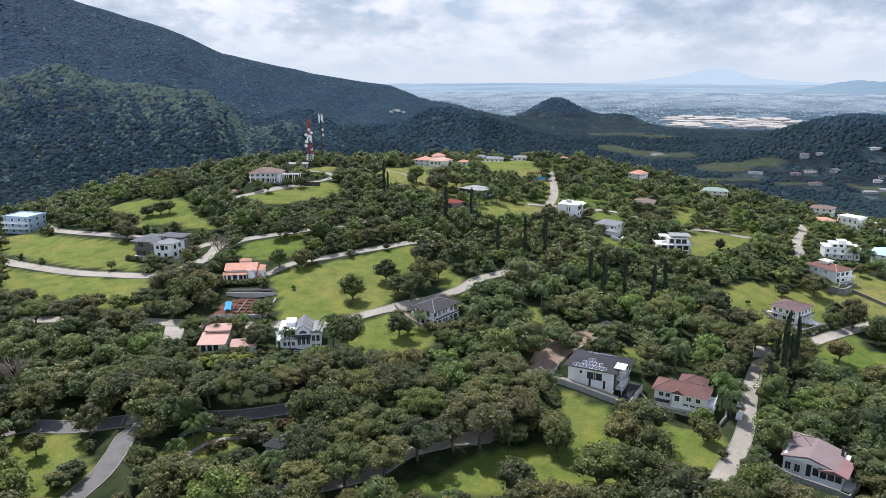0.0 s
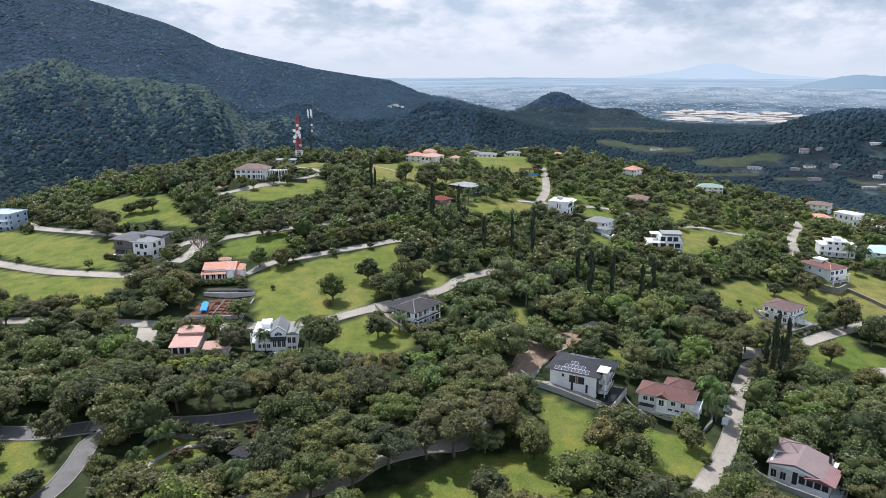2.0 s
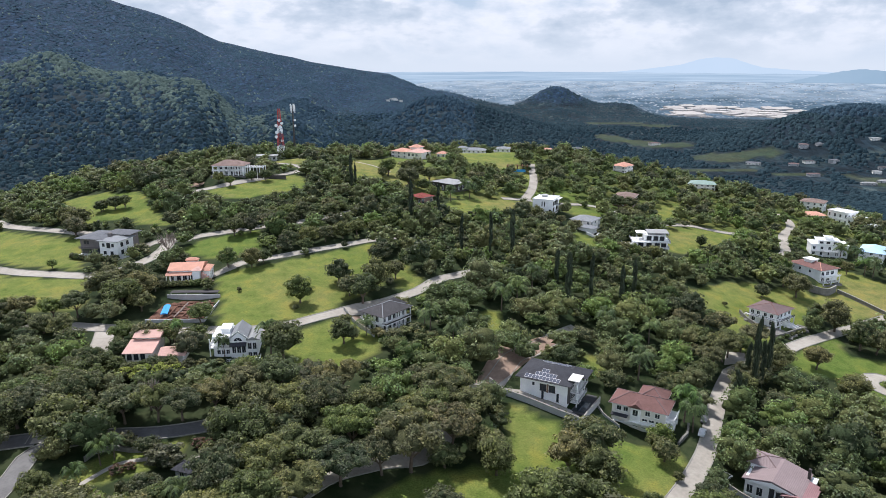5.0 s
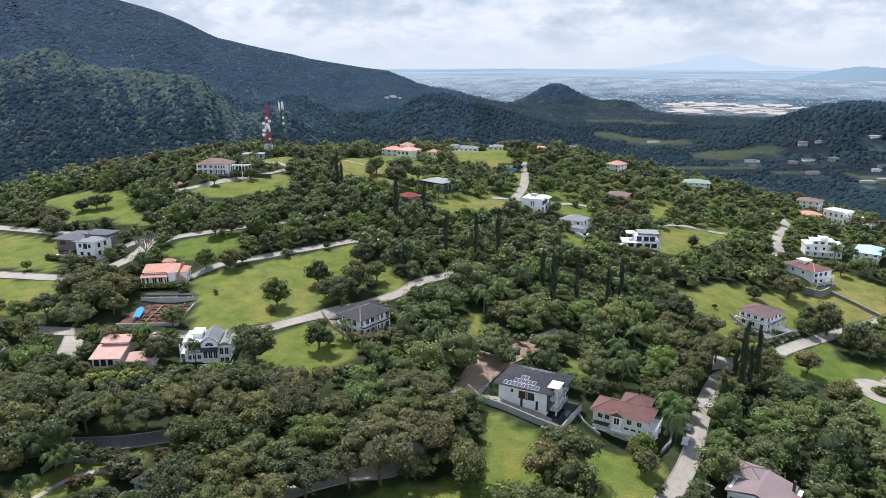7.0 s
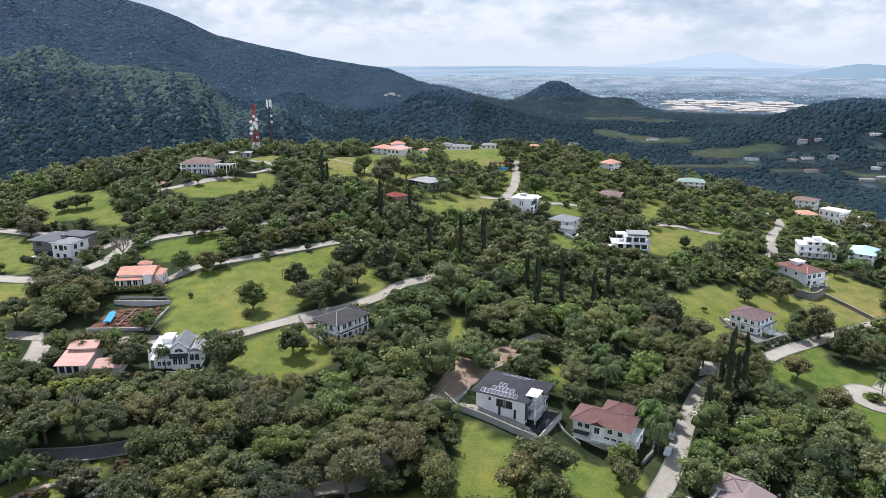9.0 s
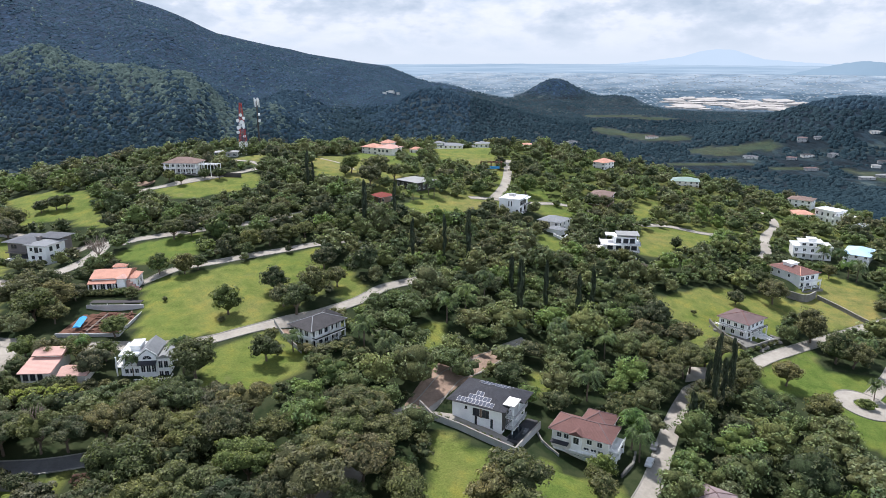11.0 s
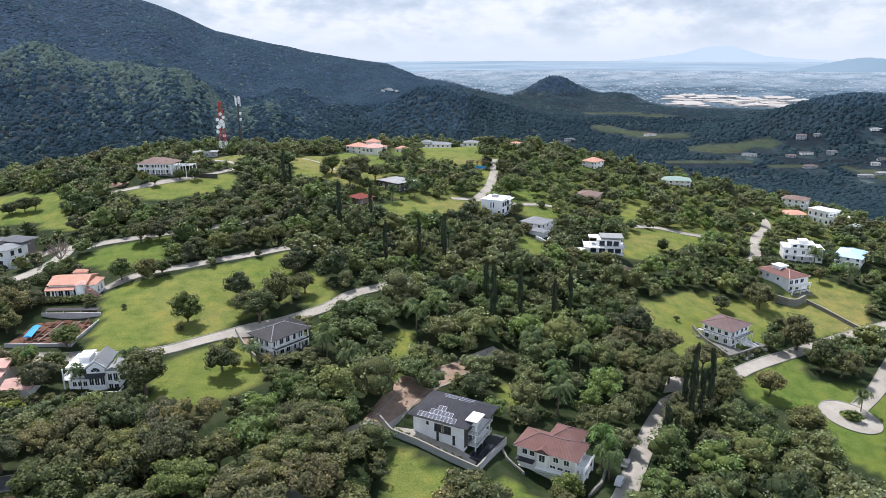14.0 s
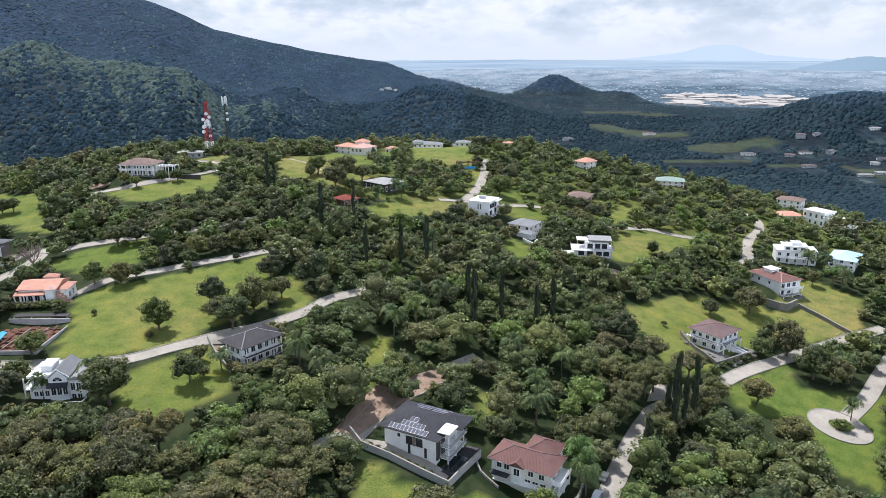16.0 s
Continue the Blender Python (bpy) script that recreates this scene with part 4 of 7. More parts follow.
            g.beam((ax, ay, z + rail), (bx, by, z + rail), 0.1)
            g.beam((ax, ay, z + 0.12), (bx, by, z + 0.12), 0.08)
            n = max(2, int(math.hypot(bx - ax, by - ay) / 0.4))
            for k in range(n + 1):
                px, py = ax + (bx - ax) * k / n, ay + (by - ay) * k / n
                g.box(px - 0.035, px + 0.035, py - 0.035, py + 0.035, z, z + rail)
        part("balustrade", g, posts or mat, ob)
        return ob

    def column(self, x, y, z0, z1, r=0.18, mat=None):
        g = Geo().box(x - r, x + r, y - r, y + r, z0, z1).box(x - r * 1.4, x + r * 1.4, y - r * 1.4, y + r * 1.4, z1 - 0.15, z1 - 0.003)
        return part("column", g, mat or WHITE, self.ob)


def wall_run(name, label, points, top, thick, mat, coping=None, category="wall", sharp=False):
    """A garden or retaining wall along points (x, y), its top at a height above the ground; one object."""
    ob = thing(name, label, category)
    p = [Vector(q) for q in points]
    runs = [[a.lerp(b, k / 6) for k in range(7)] for a, b in zip(p, p[1:])] if sharp else [spline(points, 2.0)]
    g, c = Geo(), Geo()
    for j, line in enumerate(runs):
        if sharp:
            line[-1] = line[-1] + (line[-1] - line[0]).normalized() * thick * 0.5
        z = height(np.array([q.x for q in line]), np.array([q.y for q in line]))
        tops = z + top
        for gg, w, lo, hi in ((g, thick, None, 0.0), (c, thick + 0.12, 0.003, 0.14)):
            pts = []
            for i, q in enumerate(line):
                d = (line[min(i + 1, len(line) - 1)] - line[max(i - 1, 0)]).normalized()
                n = Vector((d.y, -d.x)) * (w / 2)
                zb = z[i] - 0.6 if lo is None else tops[i] + lo + 0.002 * j
                for s, h_ in ((-1, zb), (1, zb), (1, tops[i] + hi + 0.002 * j), (-1, tops[i] + hi + 0.002 * j)):
                    pts.append((q.x + n.x * s, q.y + n.y * s, h_))
            faces = [(i * 4 + a, i * 4 + b, i * 4 + 4 + b, i * 4 + 4 + a) for i in range(len(line) - 1) for a, b in ((0, 1), (1, 2), (2, 3), (3, 0))]
            m = len(line) * 4
            gg.add(pts, faces + [(3, 2, 1, 0), (m - 4, m - 3, m - 2, m - 1)])
    part("wall", g, mat, ob)
    part("coping", c, coping or mat, ob)
    return ob


def solar_house():
    h = House("modern_house", "white two-storey house with a dark tiled roof and rooftop solar panels", 40.6, 206.6, -3.4, -27, (22, 13.5))
    h.body(5.2, 15, 0.6, 12.6, -2.5, 1.4, WHITE)
    # the shade in the garage void is put into this dark block
    h.body(0.8, 5.19, 2.6, 12.6, -2.5, 1.4, DARK_WALL, "dark recessed garage")
    h.box("column", 0.9, 1.3, 0.7, 1.1, -2.5, 1.4, WHITE)
    h.body(0.3, 15.2, 0.2, 12.9, 1.405, 7.6, WHITE)
    h.box("fin", 15.21, 15.5, 0.2, 1.9, 1.6, 7.6, DARK_WALL, "dark slatted cladding")
    roof = h.hip(-0.2, 15.6, -0.1, 13.2, 7.7, 2.2, TILE_DARK, 0.8, "dark grey low hipped tile roof")
    # panels on the front slope and on the rear slope
    slope = math.degrees(math.atan2(2.2, (13.3 + 1.6) / 2))
    cell = Geo().box(0, 1.0, 0, 1.6, 0.10, 0.14)
    edge = Geo().box(-0.05, 1.05, -0.06, 0.0, 0.09, 0.15).box(-0.05, 1.05, 1.6, 1.66, 0.09, 0.15).box(-0.06, 0, 0, 1.6, 0.09, 0.15).box(1.0, 1.06, 0, 1.6, 0.09, 0.15)
    me_c, me_e = mesh_of("solar_panel", cell, PANEL), mesh_of("panel_frame", edge, FRAME_PALE)

    def panel(x, s, back=False):
        p = new("solar_panel", me_c)
        p.parent = roof
        base = pose(x, -0.9, 7.7, slope) if not back else pose(x + 1, 14.0, 7.7, slope, 0, 180)
        p.matrix_basis = base @ pose(0, s, 0)
        f = new("panel_frame", me_e)
        f.parent = p
    for k in range(10):
        panel(1.9 + k * 1.08, 0.5)
    for k in range(6):
        panel(4.6 + k * 1.08, 2.2)
    for k in range(2):
        panel(6.2 + k * 1.08, 3.9)
    for k in range(9):
        panel(3.6 + k * 1.08, 1.0, True)
        if k % 4:
            panel(3.6 + k * 1.08, 2.7, True)
    h.box("roof", 14.6, 18.0, 1.9, 6.9, 8.36, 8.56, CREAM, "flat white concrete terrace roof")
    h.hip(11.6, 18.4, 7.4, 13.2, 7.72, 1.5, TILE_DARK, 0.7)
    h.body(5.4, 12.4, -1.3, 0.58, -2.5, 0.2, GREY_WALL, "pale ground-floor front")
    h.box("ledge", 5.2, 12.7, -1.6, 0.19, 0.203, 0.45, WHITE)
    h.windows("f", -1.3, (6.0, 8.2, 10.4), -1.9, 1.6, 1.8, 1, DARK_WALL)
    h.box("ledge", 0.2, 15.3, -0.35, 0.19, 7.3, 7.55, WHITE)
    h.box("panel", 8.7, 9.3, 0.12, 0.19, 3.9, 6.6, BROWN_WALL, "brown timber panel between windows")
    h.windows("f", 0.2, (6.6, 9.4), 4.2, 2.0, 2.2, 1, DARK_WALL)
    h.windows("f", 0.2, (7.2, 11.9), 0.2 + 1.4, 0.7, 2.6, 0, DARK_WALL)
    h.window("f", 0.2, 4.2, 5.6, 0.7, 0.8, 0, DARK_WALL)
    h.window("f", 2.6, 1.4, -1.4, 3.2, 2.4, 3, DARK_WALL, "garage_door")
    h.balcony(15.52, 18.2, 2.2, 11.6, 4.6, "fr", WHITE, STEEL)
    h.balcony(15.52, 18.0, 2.2, 11.6, 1.4, "fr", WHITE, STEEL)
    h.box("roof", 15.62, 17.6, 2.2, 11.8, 7.2, 7.45, WHITE, "white balcony canopy")
    for y in (2.5, 6.8, 11.2):
        h.column(17.4, y, -2.5, 7.2, 0.14)
    h.windows("r", 15.2, (2.6, 5.6, 8.6), 4.7, 2.4, 2.4, 1, DARK_WALL, "sliding_door")
    h.windows("r", 15.2, (2.6, 5.6, 8.6), 1.6, 2.4, 2.4, 1, DARK_WALL, "sliding_door")
    h.windows("r", 15.0, (2.6, 6.4), -1.6, 3.0, 2.4, 2, DARK_WALL, "sliding_door")
    h.box("terrace", 15.1, 21.2, -1.0, 12.6, -3.6, -0.15, DECK, "dark tiled pool terrace")
    h.box("pool", 17.0, 20.6, 0.2, 7.4, -0.145, -0.10, POOL, "dark water of a terrace pool")
    wall_run("compound_wall", "tall grey concrete compound wall round a white house", [(31.8, 208.8), (35.4, 203.5), (42.7, 200.3), (50.8, 195.8), (57.3, 192.6), (61.7, 200.0), (65.5, 206.3)],
             1.9, 0.3, GREY_WALL, KERB, sharp=True)


def red_house():
    h = House("tile_roof_house", "cream house of two storeys with a faded red tiled hip roof", 67.4, 201.6, -7.4, -29, (19, 13))
    h.body(0.8, 16.2, 0.6, 8.6, -2.2, 0, CREAM)
    h.body(0.6, 16.2, 0.4, 8.8, 0.003, 5.6, CREAM)
    h.body(7.0, 14.5, 8.81, 13.5, -1, 5.6, CREAM)
    h.hip(0.4, 16.4, 0.2, 9.0, 5.7, 2.3, TILE_RED, 0.7, "", TILE_MAROON)
    h.hip(7.0, 14.6, 5.0, 13.6, 6.4, 2.4, TILE_RED, 0.6, "", TILE_MAROON)
    h.gable(6.0, 9.4, -0.6, 2.4, 5.75, 1.2, TILE_RED, 0.3)
    h.body(6.3, 9.1, -0.4, 0.39, 0.2, 5.6, WHITE)
    h.windows("f", 0.4, (2.0, 4.0, 10.4, 13.2), 3.4, 1.4, 1.5)
    h.windows("f", 0.4, (9.6, 11.6, 13.6), 1.6, 1.5, 0.8)
    h.box("ledge", 6.0, 16.8, -0.9, 0.39, 0.9, 1.1, WHITE)
    h.window("f", -0.4, 6.9, 3.0, 1.6, 2.0)
    h.windows("f", 0.6, (7.0, 9.6, 12.0, 14.2), -0.9, 1.5, 1.1)
    h.box("awning", 0.7, 5.6, -1.5, 0.39, 2.2, 2.4, TILE_DARK, "dark sloped awning")
    h.balcony(16.2, 18.6, 0.8, 8.6, 2.9, "fr")
    h.balcony(16.2, 18.4, 0.8, 8.6, 0.0, "fr")
    for y in (1.0, 4.6, 8.4):
        h.column(18.3, y, -3.2, 2.7, 0.16)
    h.windows("r", 16.2, (1.6, 5.2), 3.0, 2.0, 2.1)
    h.windows("r", 16.2, (1.6, 5.2), 0.1, 2.0, 2.1)
    h.windows("l", 0.6, (2.0, 5.4), 3.2, 1.4, 1.5)
    h.box("ledge", 0.2, 16.6, -0.3, 0.38, -0.15, 0.1, WHITE)
    wall_run("garden_wall", "low cream garden wall below a red-roofed house", [(64.4, 203.6), (65.4, 200.8), (69.5, 197.6)], 0.7, 0.25, GREY_WALL, KERB, sharp=True)
    wall_run("stone_steps_wall", "white rubble garden wall beside parked cars", [(84.8, 190.6), (88.5, 194.2), (90.8, 199.8)], 0.9, 0.5, STONE, STONE)


def villa():
    h = House("stepped_villa", "grey stone villa with stepped maroon sheet roofs", 95.8, 172.8, -13.4, -39, (16, 13))
    h.body(0.3, 15.6, 0.4, 12.6, -3.4, -0.003, GREY_WALL)
    h.body(0.4, 6.2, 0.6, 11.8, 0, 5.6, WHITE)
    h.body(6.205, 15.4, 0.5, 12.2, 0, 4.6, WHITE)
    h.body(-0.2, 6.0, 6.2, 12.8, 0.1, 6.3, WHITE)
    h.hip(-0.3, 6.2, 6.6, 13.0, 6.5, 1.3, TILE_PLUM, 0.7, "", TILE_MAROON)
    part("roof", Geo().gable(-0.2, 14.0, -0.8, 12.4, 5.3, 1.7, "y"), TILE_PLUM, h.ob, "faded maroon pitched roof")
    part("gable_wall", Geo().gable(0.6, 13.2, -0.83, -0.7, 5.12, 1.35, "y", 0.1), WHITE, h.ob)
    part("roof", Geo().gable(9.4, 16.9, -1.5, 8.4, 4.5, 1.0, "y"), TILE_ROSE, h.ob, "lower rose-red pitched roof")
    h.box("chimney", 13.2, 13.9, 9.0, 9.7, 4.0, 8.2, DARK_WALL, "black chimney")
    h.windows("f", 0.4, (1.0, 3.4), 1.0, 1.5, 2.4, 1)
    h.windows("f", 0.5, (8.0, 9.9, 11.8, 13.6), 1.6, 1.5, 2.1, 1, DARK_WALL)
    h.window("f", 0.5, 4.6 + 1.7, 0.6, 1.4, 4.2, 0)
    h.windows("f", 0.4, (8.2, 10.6, 13.0), -2.4, 1.6, 1.4, 1)
    h.windows("r", 15.4, (2.0, 5.0, 8.4), 1.4, 1.8, 1.9)
    h.balcony(6.6, 15.4, -1.6, 0.38, 0.2, "fr", WHITE)
    h.balcony(15.42, 18.2, 0.6, 9.0, -0.2, "fr", WHITE)
    h.box("terrace", 15.62, 18.6, 0.2, 9.5, -3.4, -2.2, STONE)
    for k in range(4):
        h.column(7.0 + k * 2.7, -1.3, -3.4, -0.02, 0.16, STONE)
    wall_run("garden_wall", "pale garden wall stepping down below a villa", [(89.0, 175.0), (94.4, 170.0), (102.0, 163.6), (107.5, 159.0), (113.5, 164.5), (117.5, 171.5)], 1.5, 0.25, GREY_WALL, KERB, sharp=True)


def mid_house():
    h = House("hip_roof_house", "white two-storey house with a dark slate-coloured hip roof and long balconies", -11.4, 241.9, 5.6, -38, (9.6, 14.2))
    h.body(0.8, 9.2, 0.8, 13.6, -2.0, 6.5, WHITE)
    h.hip(0.2, 10.8, -0.4, 14.2, 6.6, 2.3, TILE_SLATE, 0.6, "", TILE_GREY)
    h.hip(1.4, 7.6, 8.6, 15.2, 6.9, 2.2, TILE_SLATE, 0.4)
    h.balcony(-0.2, 10.4, -0.5, 0.79, 3.3, "flr", WHITE, WHITE)
    for z in (3.3, 0.1):
        slab = h.box("balcony", 9.22, 11.3, 0.8, 13.8, z - 0.34, z, WHITE)
        part("parapet", Geo().box(11.12, 11.28, 0.8, 13.8, z + 0.003, z + 0.42).box(9.24, 11.117, 0.82, 0.98, z + 0.003, z + 0.42), DARK_WALL, slab, "dark planter band along the balcony edge")
        part("handrail", Geo().beam((11.2, 0.8, z + 0.95), (11.2, 13.8, z + 0.95), 0.08), WHITE, slab)
    for y in (1.0, 4.2, 7.4, 10.6, 13.6):
        h.column(11.0, y, 3.31, 6.45, 0.14)
    h.windows("f", 0.8, (1.3, 3.6, 6.2), 3.6, 1.5, 2.2)
    h.windows("f", 0.8, (1.3, 3.6, 6.2), 0.4, 1.5, 2.2)
    h.windows("r", 9.2, (1.4, 3.8, 6.2, 8.6, 11.2), 3.6, 1.5, 2.2)
    h.windows("r", 9.2, (1.4, 3.8, 6.2, 8.6, 11.2), 0.4, 1.5, 2.2)
    for y in (1.0, 4.2, 7.4, 10.6, 13.6):
        h.column(11.0, y, -2.0, 3.05, 0.16)
    h.windows("l", 0.8, (3.0, 7.0), 3.6, 1.4, 1.6)
    wall_run("garden_wall", "grey garden wall running down a lawn beside a house", [(-18.6, 249.6), (-12.4, 240.6), (-5.8, 231.0)], 1.3, 0.25, GREY_WALL, KERB)
    part_court = part("courtyard", ribbon([Vector((-14.5, 248.0)), Vector((-10.5, 243.6))], [(-2.5, -0.4), (-2.5, 0.05), (2.5, 0.05), (2.5, -0.4)], 0.1), EARTH)
    tagged(part_court, "reddish paved forecourt of a house", "courtyard", kind="structure")


def white_gable_house():
    h = House("gabled_white_house", "white house with a grey gable, arched window and flat terrace roof", -55.5, 215.8, 5.6, 7, (14, 10))
    h.body(0.4, 5.8, 0.8, 9.4, -1.5, 3.1, WHITE)
    h.body(0.9, 5.8, 1.2, 9.4, 3.105, 6.2, WHITE)
    h.flat(0.9, 5.6, 1.2, 9.4, 6.21, WHITE, 0.7, 0.35)
    h.body(2.4, 5.2, 4.4, 9.0, 6.5, 7.6, WHITE)
    h.flat(2.4, 5.2, 4.4, 9.0, 7.61, WHITE, 0.3, 0.2)
    h.body(5.82, 10.6, 0.0, 9.8, -1.5, 6.2, WHITE)
    h.body(10.61, 14.0, 0.6, 9.6, -1.5, 5.4, WHITE)
    part("gable_wall", Geo().gable(5.85, 10.55, 0.02, 0.8, 6.2, 1.9, "y", 0.05), WHITE, h.ob)
    part("roof", Geo().gable(5.3, 11.1, 0.25, 10.2, 6.4, 2.3, "y"), TILE_GREY, h.ob, "grey gabled roof")
    for x0, z0, x1, z1 in ((5.2, 6.3, 8.2, 8.6), (8.2, 8.6, 11.2, 6.3)):
        part("bargeboard", Geo().beam((x0, 0.1, z0), (x1, 0.1, z1), 0.14, 0.3), WHITE, h.ob)
    part("roof", Geo().gable(10.4, 14.8, 0.1, 10.0, 5.5, 1.0, "y"), TIN_GREY, h.ob, "pale lower roof")
    # arched window in the gable
    g, f = Geo(), Geo()
    arc = [(8.2 + 1.3 * math.cos(a), 5.3 + 1.25 * math.sin(a)) for a in np.linspace(0, math.pi, 11)]
    n = len(arc)
    g.add([(x, y, z) for y in (-0.02, 0.03) for x, z in arc], [tuple(range(n)), tuple(range(2 * n - 1, n - 1, -1))] + [(k, n + k, n + (k + 1) % n, (k + 1) % n) for k in range(n)])
    for p, q in zip(arc, arc[1:] + arc[:1]):
        f.beam((p[0], -0.05, p[1]), (q[0], -0.05, q[1]), 0.09)
    for p in (arc[3], arc[5], arc[7]):
        f.beam((8.2, -0.05, 5.3), (p[0], -0.05, p[1]), 0.06)
    w = part("window", f, WHITE, h.ob, "arched window with radial glazing bars")
    part("pane", g, GLASS, w)
    part("awning", Geo().add([(5.6, -1.5, 4.1), (10.8, -1.5, 4.1), (10.8, -0.01, 4.9), (5.6, -0.01, 4.9), (5.6, -1.5, 3.95), (10.8, -1.5, 3.95), (10.8, -0.01, 4.75), (5.6, -0.01, 4.75)],
         [(0, 1, 2, 3), (7, 6, 5, 4), (0, 4, 5, 1), (1, 5, 6, 2), (2, 6, 7, 3), (3, 7, 4, 0)]), TILE_DARK, h.ob, "dark sloped awning over large windows")
    h.windows("f", 0.0, (6.2, 7.7, 9.2), 1.3, 1.25, 2.4, 1)
    h.windows("f", 1.2, (1.6, 3.0, 4.4), 3.5, 1.0, 2.3, 0)
    h.windows("f", 0.8, (1.4, 2.8, 4.2), 0.8, 1.1, 1.5)
    h.windows("f", 0.6, (11.0, 12.5), 2.2, 1.2, 2.2)
    h.windows("f", 0.6, (11.0, 12.5), -0.6, 1.2, 1.8)
    h.balcony(-0.9, 0.88, 0.4, 6.0, 3.1, "flb")
    h.balcony(0.9, 5.8, 0.2, 1.19, 3.1, "f")
    for y in (0.6, 5.8):
        h.column(-0.7, y, -1.5, 2.86, 0.16)
        h.column(-0.7, y, 3.11, 6.2, 0.14)
    h.box("terrace", 5.0, 15.0, -3.4, -0.02, -3.0, -0.4, WHITE, "white terrace wall")
    h.balcony(5.0, 15.0, -3.4, -0.03, -0.17, "fr", WHITE)


def salmon_house():
    h = House("salmon_roof_house", "low house with pale salmon tiled roofs half hidden by shrubs", -80.6, 208.8, 6.5, 4, (9, 14))
    h.body(0.6, 8.6, 0.6, 8.0, -2.2, 3.6, CREAM)
    h.body(1.6, 8.4, 8.01, 13.4, -2.0, 5.6, CREAM)
    part("roof", Geo().add([(0, -0.2, 3.6), (9.2, -0.2, 3.6), (9.2, 8.2, 5.0), (0, 8.2, 5.0), (0, -0.2, 3.4), (9.2, -0.2, 3.4), (9.2, 8.2, 4.8), (0, 8.2, 4.8)],
         [(0, 1, 2, 3), (7, 6, 5, 4), (0, 4, 5, 1), (1, 5, 6, 2), (2, 6, 7, 3), (3, 7, 4, 0)]), TILE_SALMON, h.ob, "pale salmon lean-to roof")
    part("roof", Geo().gable(0.8, 9.4, 7.0, 14.4, 5.8, 1.1, "x"), TILE_SALMON, h.ob, "pale salmon upper roof")
    h.windows("f", 0.6, (1.2, 3.2, 5.2), 1.2, 1.4, 2.0, 1, DARK_WALL)
    h.body(11.0, 18.0, 0.6, 7.0, -2.5, 2.4, CREAM)
    part("roof", Geo().gable(10.4, 18.8, 0.0, 7.6, 2.5, 1.3, "x"), TILE_SALMON, h.ob, "pale salmon low roof")


def pink_house():
    h = House("orange_roof_house", "white house with bright orange tiled roofs and an arched porch", -90.0, 269.4, 12.4, 8, (15.5, 13))
    h.body(0.6, 12.4, 0.6, 12.0, -2.5, 5.4, WHITE)
    h.body(12.41, 15.6, 2.0, 10.0, -2.5, 4.6, WHITE)
    part("roof", Geo().gable(0.0, 13.2, 0.2, 12.6, 5.5, 1.6, "x"), TILE_ORANGE, h.ob, "bright orange upper roof")
    part("roof", Geo().add([(-0.4, -1.6, 4.1), (9.4, -1.6, 4.1), (9.4, 0.55, 4.8), (-0.4, 0.55, 4.8), (-0.4, -1.6, 3.9), (9.4, -1.6, 3.9), (9.4, 0.55, 4.6), (-0.4, 0.55, 4.6)],
         [(0, 1, 2, 3), (7, 6, 5, 4), (0, 4, 5, 1), (1, 5, 6, 2), (2, 6, 7, 3), (3, 7, 4, 0)]), TILE_ORANGE, h.ob, "orange porch roof")
    h.body(5.0, 9.4, 11.0, 13.2, 5.4, 6.6, CREAM)
    part("roof", Geo().hip(4.6, 9.8, 10.6, 13.6, 6.7, 0.9), TILE_ORANGE, h.ob)
    h.windows("f", 0.6, (1.2, 3.4, 5.6, 7.8), 1.2, 1.6, 2.2)
    h.window("f", 0.6, 10.2, 1.4, 1.3, 2.6, 0)
    for x in (0.0, 3.0, 6.0, 9.0):
        h.column(x, -1.4, -2.5, 3.9, 0.16)
    h.balcony(-0.2, 9.4, -1.6, 0.59, 0.3, "fl")
    g = Geo()
    for k in range(7):
        g.box(12.6 + k * 0.9, 13.5 + k * 0.9, 0.2, 1.99, -2.5, 4.2 - k * 0.85)
    part("stepped_wall", g, TILE_SALMON, h.ob, "stepped buttress wall with tile coping")
    h.windows("r", 15.6, (3.2, 6.4), 1.4, 1.5, 2.0)
    h.hip(12.3, 15.6, 2.0, 10.0, 4.7, 1.0, TILE_ORANGE, 0.4)
    h.hip(9.6, 12.8, -1.0, 4.0, 5.6, 0.8, TILE_SALMON, 0.3)
    h.body(9.7, 12.3, -0.9, 0.59, -2.5, 5.4, WHITE)


